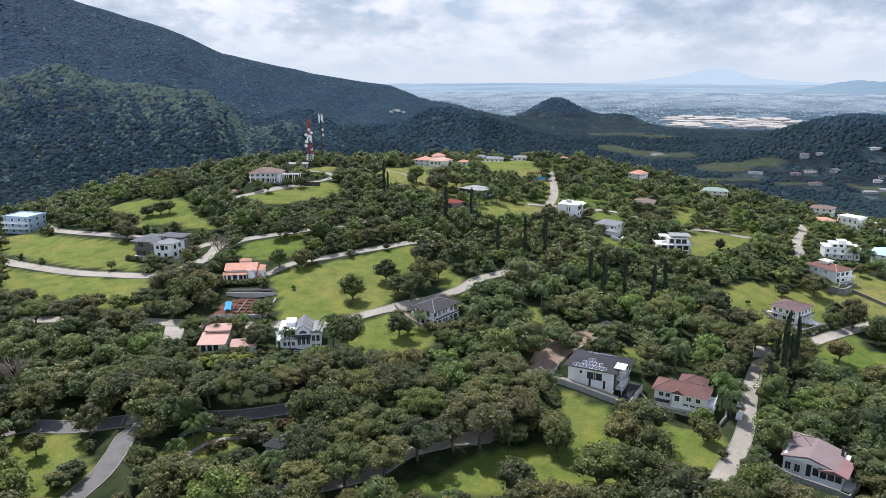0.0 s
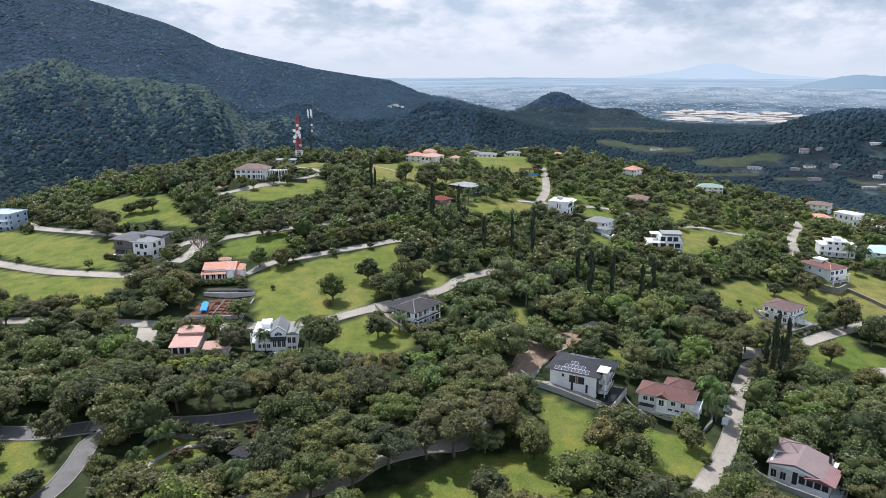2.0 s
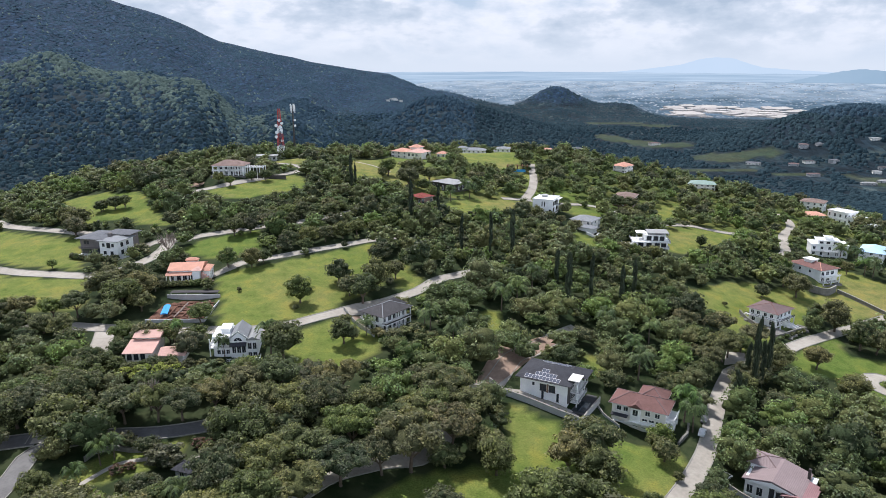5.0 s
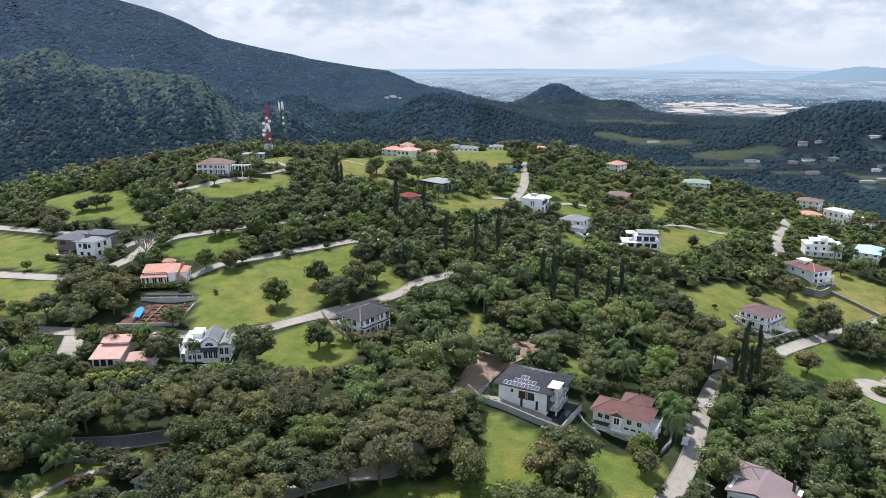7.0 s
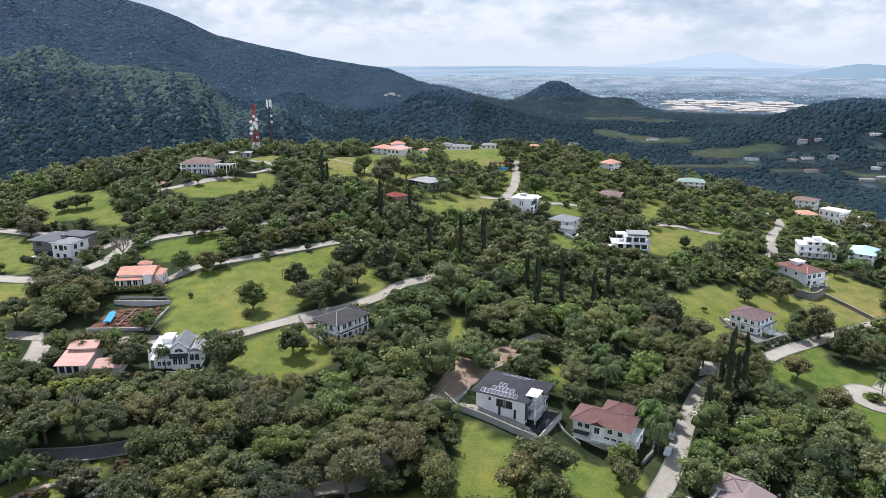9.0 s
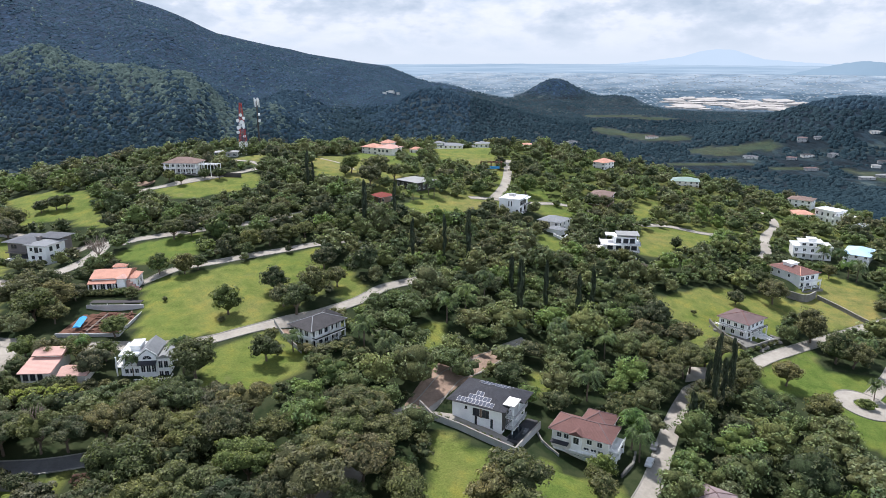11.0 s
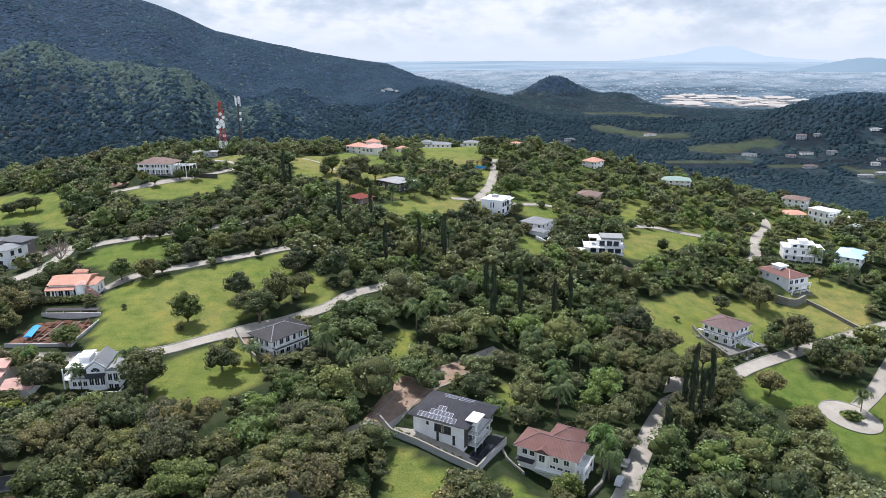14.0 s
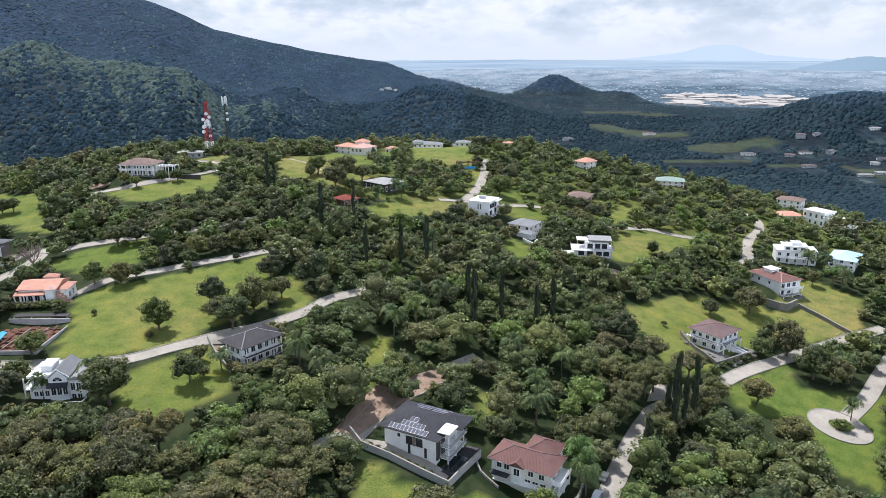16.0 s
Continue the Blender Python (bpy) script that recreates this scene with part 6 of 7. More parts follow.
def car(x, y, yaw, paint, label):
    ob = thing("car", label, "car", pose(x, y, ground(x, y) + 0.14, 0, 0, yaw))
    prof = [(-2.2, 0.35), (-2.25, 0.75), (-2.1, 0.95), (-1.5, 1.0), (-0.95, 1.5), (0.9, 1.52), (1.6, 1.0), (2.15, 0.85), (2.2, 0.35)]
    for name, pts, half, mat in (("body", prof, 0.88, paint), ("glazing", [(-1.42, 1.03), (-0.95, 1.42), (0.88, 1.44), (1.42, 1.04)], 0.885, GLASS)):
        n = len(pts)
        g = Geo().add([(a, s * half, b) for s in (-1, 1) for a, b in pts], [tuple(range(n)), tuple(range(2 * n - 1, n - 1, -1))] + [(i, n + i, n + (i + 1) % n, (i + 1) % n) for i in range(n)])
        part(name, g, mat, ob)
    for px in (-1.35, 1.35):
        for py in (-0.82, 0.82):
            w = part("wheel", Geo().tube([(px, py - 0.1, 0.33), (px, py, 0.33), (px, py + 0.1, 0.33)], [0.33, 0.33, 0.33], 14), RUBBER, ob)
            part("rim", Geo().tube([(px, py - 0.108, 0.33), (px, py + 0.108, 0.33)], [0.18, 0.18], 8), STEEL, w)


def round_garden():
    """The turning circle with its planted island."""
    x, y = 181.5, 246.0
    g = Geo()
    n = 40
    rings = []
    for r in (3.4, 6.2, 9.2):
        a = [2 * math.pi * k / n for k in range(n)]
        xs, ys = np.array([x + math.cos(t) * r for t in a]), np.array([y + math.sin(t) * r for t in a])
        rings.append(np.stack([xs, ys, height(xs, ys) + 0.14], -1).tolist())
    g.add([p for ring in rings for p in ring], [(j * n + k, j * n + (k + 1) % n, (j + 1) * n + (k + 1) % n, (j + 1) * n + k) for j in range(2) for k in range(n)])
    ob = tagged(part("road", g, CONCRETE), "pale concrete turning circle round a planted island", "road", kind="structure")
    for r, s in ((3.2, 0.2), (9.2, 0.25)):
        k_ = Geo()
        pts = []
        for k in range(n):
            t = 2 * math.pi * k / n
            for rr, up_ in ((r, -0.3), (r, 0.3), (r + s, 0.3), (r + s, -0.3)):
                px, py = x + math.cos(t) * rr, y + math.sin(t) * rr
                pts.append((px, py, ground(px, py) + up_))
        k_.add(pts, [(k * 4 + a, k * 4 + a + 1, ((k + 1) % n) * 4 + a + 1, ((k + 1) % n) * 4 + a) for k in range(n) for a in range(3)])
        part("kerb", k_, KERB, ob)
    ROADS.append((17.0, np.array([(x, y)])))


def patch(name, label, points, mat, lift=0.07):
    """A bare or paved piece of ground laid over the slope."""
    p = [Vector(q) for q in points]
    c = sum(p, Vector((0, 0))) / len(p)
    n, m = len(p), 6
    pts = [(c.x, c.y)]
    for k in range(1, m + 1):
        pts += [tuple(c + (q - c) * (k / m)) for q in p]
    a = np.array(pts)
    z = height(a[:, 0], a[:, 1]) + lift
    z[-n:] -= 0.3
    f = [(0, 1 + k, 1 + (k + 1) % n) for k in range(n)]
    f += [(1 + j * n + k, 1 + (j + 1) * n + k, 1 + (j + 1) * n + (k + 1) % n, 1 + j * n + (k + 1) % n) for j in range(m - 1) for k in range(n)]
    ob = part(name, Geo().add(np.column_stack([a, z]).tolist(), f), mat)
    return tagged(ob, label, name.replace("_", " "), kind="structure")


def steel_frame(x, y, yaw):
    """An open building frame on a lawn."""
    ob = thing("open_shed", "rust-red open frame of posts and beams on a lawn", "shed", pose(x, y, ground(x, y), 0, 0, yaw))
    for k in range(5):
        for j in (0, 5):
            part("post", Geo().box(k * 3.5 - 0.2, k * 3.5 + 0.2, j - 0.2, j + 0.2, -1, 3.6), SOIL, ob)
        part("beam", Geo().beam((k * 3.5, -0.4, 3.8), (k * 3.5, 5.4, 3.8), 0.35), SOIL, ob)
    for j in (0, 5):
        part("beam", Geo().beam((-0.5, j, 3.45), (14.5, j, 3.45), 0.35), SOIL, ob)
    part("tarpaulin", Geo().box(2, 13, -1.4, -1.3, -0.6, 1.2), TARP, ob)


def house_terrace():
    """The dark stone terrace and stairs below the maroon-roofed house."""
    wall_run("retaining_wall", "dark stone retaining wall round a terraced house garden", [(146.9, 297.5), (148.6, 285.0), (152.6, 275.0), (163.0, 281.5), (168.5, 285.0)], 1.5, 0.5, STONE, STONE, sharp=True)
    x0, y0 = 160.5, 289.0
    ob = thing("garden_stairs", "concrete garden stairs with white side walls", "stairs", pose(x0, y0, ground(x0, y0), 0, 0, -38))
    for k in range(10):
        part("step", Geo().box(k * 0.9, k * 0.9 + 0.9, 0, 2.2, -3.5, 1.6 - k * 0.3), GREY_WALL, ob)
    for y in (-0.3, 2.203):
        part("side_wall", Geo().add([(0, y, -3.5), (9.2, y, -3.5), (9.2, y, -0.6), (0, y, 2.6), (0, y + 0.297, -3.5), (9.2, y + 0.297, -3.5), (9.2, y + 0.297, -0.6), (0, y + 0.297, 2.6)],
             [(0, 1, 2, 3), (7, 6, 5, 4), (0, 4, 5, 1), (1, 5, 6, 2), (2, 6, 7, 3), (3, 7, 4, 0)]), WHITE, ob)


lattice_tower()
steel_frame(62.0, 497.0, -10)
house_terrace()
patch("forecourt", "dark paved terrace below a house", [(149.5, 284), (153.2, 276.6), (161.5, 281.8), (158, 287), (153, 290)], STONE, 0.12)
car(97.1, 203.8, 62, CAR_GREY, "dark grey car parked at the kerb of a street")
car(93.7, 196.2, 60, CAR_WHITE, "white car parked at the kerb of a street")
car(92.6, 176.4, 30, CAR_WHITE, "white car parked in a forecourt by a villa")
car(100.2, 367.0, 40, CAR_WHITE, "white car on a walled driveway")
round_garden()
wall_run("retaining_wall", "tall grey retaining wall below a red-roofed house", [(196.0, 334.0), (203.0, 331.0), (211.0, 337.0)], 3.4, 0.5, STONE, KERB)
wall_run("retaining_wall", "long grey stone wall running down a grassy slope", [(211.5, 336.6), (217.0, 327.0), (222.0, 316.0), (227.0, 308.0)], 1.7, 0.5, STONE, KERB)
wall_run("retaining_wall", "dark curved garden retaining wall among palms", [(-70.5, 164.5), (-69.5, 167.6), (-66.0, 169.2), (-60.4, 168.2), (-54.2, 168.4)], 1.2, 0.4, STONE)
wall_run("garden_kerb", "pale curved kerb of a garden bed", [(-43.6, 165.4), (-41.0, 167.0), (-39.6, 169.8), (-37.2, 171.6)], 0.7, 0.4, CONCRETE, category="kerb")
h = House("garden_hut", "small garden hut with a dark slate roof", -46.5, 158.6, ground(-45, 160), -20, (5, 4), "hut")
h.body(0.4, 4.6, 0.4, 3.6, -0.8, 2.3, GREY_WALL)
part("roof", Geo().hip(-0.3, 5.3, -0.3, 4.3, 2.4, 1.1), TILE_DARK, h.ob, "dark slate roof")
h.window("f", 0.4, 1.6, 0.6, 1.4, 1.2)
tagged(part("garden_path", ribbon(spline([(-69.5, 152.5), (-66.5, 157.5), (-62.0, 163.5), (-55.5, 165.6), (-48.5, 165.4)], 1.2), [(-0.7, -0.2), (-0.7, 0.04), (0.7, 0.04), (0.7, -0.2)], 0.06), CONCRETE), "pale winding garden path between palms", "path", kind="structure")
patch("forecourt", "pale paved court round a white house", [(34.3, 207.8), (36.3, 204.4), (43.2, 201.2), (51.2, 196.8), (56.9, 193.8), (58.8, 197.4), (51, 203), (42.5, 207.5)], CONCRETE, 0.16)
patch("bare_ground", "bare reddish earth bank beside a street", [(26.5, 207.5), (31.5, 203.5), (38, 213), (45, 224), (52, 233), (61, 243.5), (56, 246.5), (46, 239), (37, 234), (31, 221)], EARTH, 0.2)
patch("bare_ground", "bare pinkish earth clearing below a modern house", [(126, 330), (138, 332), (142, 346), (130, 349), (124, 340)], EARTH)
patch("forecourt", "pale paved forecourt beside a pavilion", [(-132, 392), (-119, 394), (-118, 402), (-130, 402)], EARTH)
patch("forecourt", "pale paved clearing under the trees", [(118, 243), (130, 249), (133, 258), (124, 256)], CONCRETE)

# ---------- trees ----------
plant('b', -35.1, 253.3, 11.0, 11.0)
plant('b', -15.2, 225.4, 8.9, 8.9)
plant('b', -16.4, 236.8, 5.3, 5.3)
plant('b', -156.6, 329.3, 11.8, 10.3)
plant('b', -160.3, 341.0, 11.4, 10.6)
plant('b', -162.5, 339.3, 10.8, 9.6)
plant('b', -166.1, 342.0, 10.3, 11.3)
plant('b', -153.4, 364.3, 8.7, 8.0)
plant('b', -160.0, 364.6, 6.8, 6.3)
plant('b', -149.0, 365.4, 7.5, 7.5)
plant('b', -160.1, 362.6, 7.2, 6.4)
plant('b', -71.0, 284.9, 9.0, 9.0)
plant('b', -61.4, 285.0, 9.0, 9.0)
plant('b', -57.8, 289.5, 6.4, 6.4)
plant('n', -100.5, 297.3, 12.2, 12.2)
plant('b', -23.6, 271.6, 10.3, 10.3)
plant('b', -12.7, 256.9, 11.8, 11.8)
plant('b', -8.7, 267.7, 12.7, 12.7)
plant('b', -18.0, 260.7, 9.3, 9.3)
plant('b', -1.9, 278.8, 8.4, 8.4)
plant('b', -9.3, 294.1, 9.7, 9.7)
plant('b', -32.3, 213.3, 13.9, 13.9)
plant('p', -37.5, 217.7, 8.6, 10.8)
plant('b', 165.7, 317.9, 7.2, 7.2)
plant('b', 185.0, 324.1, 12.0, 12.0)
plant('b', 184.1, 335.7, 11.3, 11.3)
plant('b', 185.1, 290.2, 14.5, 14.5)
plant('b', 230.8, 362.6, 7.6, 7.6)
plant('b', 187.2, 274.8, 13.8, 13.8)
plant('p', 201.0, 279.7, 8.8, 9.6)
plant('b', 192.7, 272.6, 11.1, 11.1)
plant('b', 157.5, 252.5, 9.4, 9.4)
plant('b', 156.8, 227.7, 12.2, 12.2)
plant('b', 158.2, 378.3, 6.6, 6.6)
plant('b', 131.4, 401.0, 7.6, 6.8)
plant('b', 128.9, 401.9, 8.4, 9.1)
plant('b', 128.8, 396.6, 8.2, 8.9)
plant('b', 121.0, 402.1, 8.6, 8.8)
plant('b', 86.3, 439.7, 13.9, 13.9)
plant('b', 85.5, 492.0, 7.6, 8.2)
plant('b', 89.3, 490.1, 7.7, 8.2)
plant('b', 84.6, 493.1, 8.5, 9.2)
plant('b', 84.9, 488.3, 8.1, 7.6)
plant('c', 121.4, 225.7, 3.7, 26.8)
plant('c', 129.4, 233.2, 3.4, 22.8)
plant('c', 124.9, 228.0, 3.0, 18.4)
plant('c', 120.3, 228.7, 2.6, 16.5)
plant('c', 110.3, 213.0, 3.8, 13.6)
plant('c', 114.3, 216.4, 2.8, 9.6)
plant('c', 1.5, 342.3, 3.5, 17.0)
plant('c', 14.7, 349.2, 3.0, 15.9)
plant('c', -33.8, 390.2, 3.1, 16.1)
plant('c', -32.4, 397.0, 2.2, 10.5)
plant('c', 25.3, 304.7, 3.1, 15.2)
plant('c', 38.3, 310.4, 3.2, 16.0)
plant('c', 48.3, 313.7, 3.5, 17.2)
plant('c', 65.8, 267.2, 3.8, 17.9)
plant('c', 75.3, 270.4, 3.4, 17.6)
plant('c', 87.2, 269.9, 3.4, 15.8)
plant('c', 93.8, 276.9, 3.5, 16.3)
plant('c', 64.2, 285.9, 3.2, 13.1)
plant('b', 17.6, 146.7, 9.6, 9.6)
plant('b', 30.8, 165.7, 11.0, 11.0)
plant('b', 55.4, 172.8, 15.1, 15.1)
plant('b', 49.3, 168.9, 12.5, 12.5)
plant('b', 55.6, 163.6, 12.2, 12.2)
plant('b', 38.7, 149.5, 13.3, 13.3)
plant('b', 48.1, 150.1, 14.1, 14.1)
plant('s', 68.3, 160.4, 5.4, 3.8)
plant('b', 77.4, 179.9, 7.3, 7.3)
plant('b', 78.6, 171.8, 2.9, 2.9)
plant('b', -104.7, 157.5, 6.7, 6.7)
plant('s', -90.7, 148.1, 7.6, 5.3)
plant('s', -92.1, 145.5, 6.8, 4.8)
plant('s', -70.8, 145.8, 9.0, 6.3)
plant('b', -95.5, 166.9, 9.2, 9.2)
plant('n', -128.3, 188.9, 11.9, 11.9)
plant('n', -62.9, 186.4, 10.1, 10.1)
plant('p', -65.9, 163.1, 6.0, 7.5)
plant('p', -66.8, 153.5, 5.7, 7.1)
plant('p', -63.7, 165.6, 5.2, 6.5)
plant('b', -55.7, 166.9, 6.1, 6.1)
plant('s', -50.1, 163.2, 9.0, 6.3)
plant('p', 90.1, 201.7, 9.0, 11.2)
plant('p', 91.0, 196.7, 7.9, 9.9)
plant('p', 77.7, 254.0, 8.8, 9.6)
plant('p', 93.4, 251.2, 8.8, 9.6)
plant('p', 20.7, 229.7, 8.2, 10.3)
plant('p', 12.9, 237.3, 8.5, 10.6)
plant('p', 46.0, 268.0, 8.5, 10.6)
plant('p', 39.3, 259.4, 8.6, 10.8)
plant('p', 53.6, 282.4, 8.5, 10.6)
plant('p', 82.7, 234.9, 8.8, 9.6)
plant('p', 81.8, 223.0, 9.0, 11.2)
plant('p', 50.2, 336.3, 8.0, 10.0)
plant('p', 29.0, 407.3, 7.7, 9.6)
plant('p', 32.1, 402.9, 7.6, 9.5)
plant('p', 21.2, 392.1, 7.4, 9.3)
plant('p', 246.3, 381.0, 8.8, 9.6)
plant('p', 238.1, 382.9, 8.0, 10.0)
plant('p', 244.7, 362.2, 8.7, 10.9)
plant('p', 242.0, 365.1, 8.8, 9.6)
plant('p', -93.9, 424.2, 4.0, 5.0)
plant('p', -70.2, 223.2, 6.4, 8.0)
plant('p', -52.0, 217.0, 6.2, 7.7)
plant('p', -97.8, 462.5, 5.1, 6.3)
plant('s', 181.4, 244.5, 5.3, 3.7)
plant('p', 187.3, 250.1, 6.2, 7.8)
plant('b', -92.4, 402.5, 6.3, 6.3)
plant('b', -84.5, 402.7, 6.9, 6.9)
plant('b', -109.1, 396.2, 6.8, 6.8)
plant('b', -101.8, 392.7, 6.2, 6.2)
plant('b', -17.0, 434.0, 10.9, 10.9)
plant('b', -19.6, 426.8, 7.4, 7.4)
plant('b', -1.2, 427.4, 15.1, 15.1)
plant('b', -3.3, 410.3, 12.9, 12.9)
plant('b', 8.7, 429.9, 10.1, 10.1)
plant('b', -145.0, 287.6, 4.5, 4.5)
plant('s', -127.1, 282.0, 4.9, 3.4)
plant('b', -42.9, 304.0, 6.2, 6.2)
plant('b', -75.6, 320.2, 3.0, 3.0)
plant('b', 79.7, 190.3, 7.7, 7.7)
plant('b', 76.6, 187.2, 5.4, 5.4)


def avenue_trees(points, every, off, low, high, sides=(-1, 1)):
    """Big shade trees in rows along a street."""
    line = spline(points, 1.0)
    for s in sides:
        k = RNG.uniform(0, every)
        while k < len(line) - 1:
            p, q = line[int(k)], line[int(k) + 1]
            d = (q - p).normalized()
            o = off + RNG.uniform(-0.6, 1.6)
            w = RNG.uniform(low, high)
            plant("t" if w > 10.4 else "b", p.x + d.y * s * o, p.y - d.x * s * o, w, w * RNG.uniform(0.8, 1.0))
            k += every * RNG.uniform(0.8, 1.25)


avenue_trees([(-38, 143.5), (-25.5, 148.4), (-16.9, 153.3), (-9.5, 161.5), (2.5, 167.7), (13.6, 172.5), (22, 193)], 9.5, 5.0, 11.5, 15.5)
avenue_trees([(-68, 175), (-56.8, 176.3), (-43.2, 180.3), (-24.4, 187.7), (-4.1, 192.6)], 8.0, 4.6, 10.5, 14.0, (-1,))
avenue_trees([(-38, 182), (-24.4, 187.7), (-4.1, 192.6)], 10.0, 6.0, 10.0, 14.0, (1,))
avenue_trees([(-126.2, 162.6), (-115.6, 170.0), (-101.8, 170.2)], 9.0, 5.0, 8.5, 11.5, (-1,))
avenue_trees([(-86.5, 177), (-89.5, 191.9), (-91.0, 203)], 7.5, 4.6, 10.5, 13.5)
avenue_trees([(108, 221), (117.4, 235.5), (121.8, 240.8), (143.7, 257.7)], 8.0, 6.0, 9.0, 12.0)
avenue_trees([(-179.6, 237.1), (-149.9, 236.1), (-125.1, 236.3), (-104, 233.6)], 9.0, 5.5, 8.0, 11.5)
avenue_trees([(-88, 229.5), (-73.8, 228.6), (-60.9, 229.5)], 8.0, 5.5, 7.0, 10.0, (1,))
avenue_trees([(-60, 298), (-40.5, 308.1), (-27.5, 315.9), (-16.3, 323.5), (-4.4, 330)], 7.5, 4.5, 7.5, 10.5, (-1,))
avenue_trees([(-81.4, 326.3), (-67.8, 332.6), (-51.2, 340.0), (-34.7, 352.1)], 8.0, 5.0, 7.5, 10.5)
# big trees on the near side of the upper avenue
for x, y, w in ((-37.5, 172.5, 11.0), (-29.5, 176.0, 12.0), (-20.5, 179.0, 12.5), (-11.5, 183.0, 12.0), (-3.5, 185.5, 11.0)):
    plant("b", x, y, w, w * 0.9)
# reddish planting in the avenue garden
for x, y, w in ((-44.2, 170.8, 4.0), (-41.0, 171.6, 3.4), (-60.7, 160.3, 3.6), (-58.2, 161.8, 3.0)):
    plant("r", x, y, w, w * 0.7)
# hedge in front of the grey house, and planting inside the white compound wall
for k in range(11):
    plant("s", -143.5 + k * 2.1, 301.0 - k * 0.45, 3.2, 3.0)
for k in range(9):
    plant("s", 37.4 + k * 1.95, 204.2 - k * 1.0, 1.9, 1.7)
# hedge row below the orange-roofed house
for k in range(8):
    plant("s", -91.0 + k * 2.3, 265.6 + k * 0.35, 3.4, 3.2)
# shrubbery below the salmon-roofed and gabled houses
for x, y, w, h_ in ((-81, 204.5, 5, 4.6), (-77, 203.6, 4.5, 4.2), (-72.5, 203.8, 5.5, 5.5), (-68, 204.6, 5, 5.2), (-64.5, 205.6, 5.5, 4.8), (-60, 207.5, 4.5, 4.0), (-56.5, 209, 3.6, 3.0), (-52, 211, 3.0, 2.2), (-45, 211.5, 3.4, 2.6)):
    plant("s", x, y, w, h_)
for x, y, w in ((-80.5, 172.5, 14.5), (-95, 178, 12.5), (-78, 179.5, 11)):
    plant("b", x, y, w, w * 0.9)
# a screen of trees below the hillside houses and left of the building site
for x, y, w in ((106, 343, 8), (111.5, 341, 8.5), (117, 342.5, 7.5), (122.5, 344.5, 8), (127, 347, 6), (68, 381, 8), (74.5, 378, 7.5), (61, 385, 9), (81, 377, 6), (88, 371.5, 6.5), (134, 436, 9), (126, 433, 10),
                (-101, 263, 14), (-94.5, 256, 12.5), (-106, 255, 13.5), (-98, 247.5, 14), (-90.5, 246, 8.5), (-110, 264, 12), (-66, 236.5, 8.5), (-92, 262.5, 8), (-72.5, 264, 5.5)):
    plant("b", x, y, w, w * 0.88)
for x, y in ((150.5, 277.5), (154.5, 274.8), (158, 277.0), (161.5, 279.4), (165, 281.6), (168, 284)):
    plant("s", x, y, 2.6, 2.0)
for x, y, w in ((-76, 200.4, 5.4), (-70.5, 200.0, 6.6), (-66.0, 201.2, 6.2), (-62.0, 203.0, 5.0)):
    plant("y", x, y, w, w * 0.95)
# beside the salmon-roofed house and on the lawns
for x, y, w in ((-80.5, 204.5, 6.0), (-76, 203.2, 5.0), (-70, 206.2, 5.6), (-65.5, 207.0, 5.2), (-35.5, 247.5, 2.6), (-12.5, 228.5, 3.4), (141, 300, 2.4), (-60, 262, 2.0)):
    plant("b", x, y, w, w * 0.95)
# planting below the slate-roofed house
for x, y, w in ((-4.5, 231.5, 5.5), (0.5, 230.5, 6.5), (4.5, 233.5, 6.0), (8.5, 237.5, 5.5)):
    plant("b", x, y, w, w * 0.58)
for x, y in ((-8.5, 232.0), (11.0, 241.0)):
    plant("p", x, y, 6.5, 6.5)


def clear_ground():
    """A plan in squares of two metres of what stays open: lawns, houses and the sunny streets."""
    gx, gy = np.meshgrid(np.arange(-330, 371, 2.0), np.arange(100, 731, 2.0))
    open_ = np.zeros(gx.shape, bool)
    for p in LAWNS + [q for q in HOUSES if q[0][1] < 402 or q[0][0] < -60] + [[(-93, 138), (-80, 138), (-79, 168), (-90, 166)], [(88, 168), (106, 152), (118, 164), (98, 178)]]:
        open_ |= inside(gx, gy, p)
    for width, line in ROADS:
        if width in SHADY:
            continue
        for px, py in line:
            if py > 300 and abs(px - 76) > 20 and px > -100:
                continue
            open_[np.hypot(gx - px, gy - py) < width / 2 - 0.3] = True
    return open_


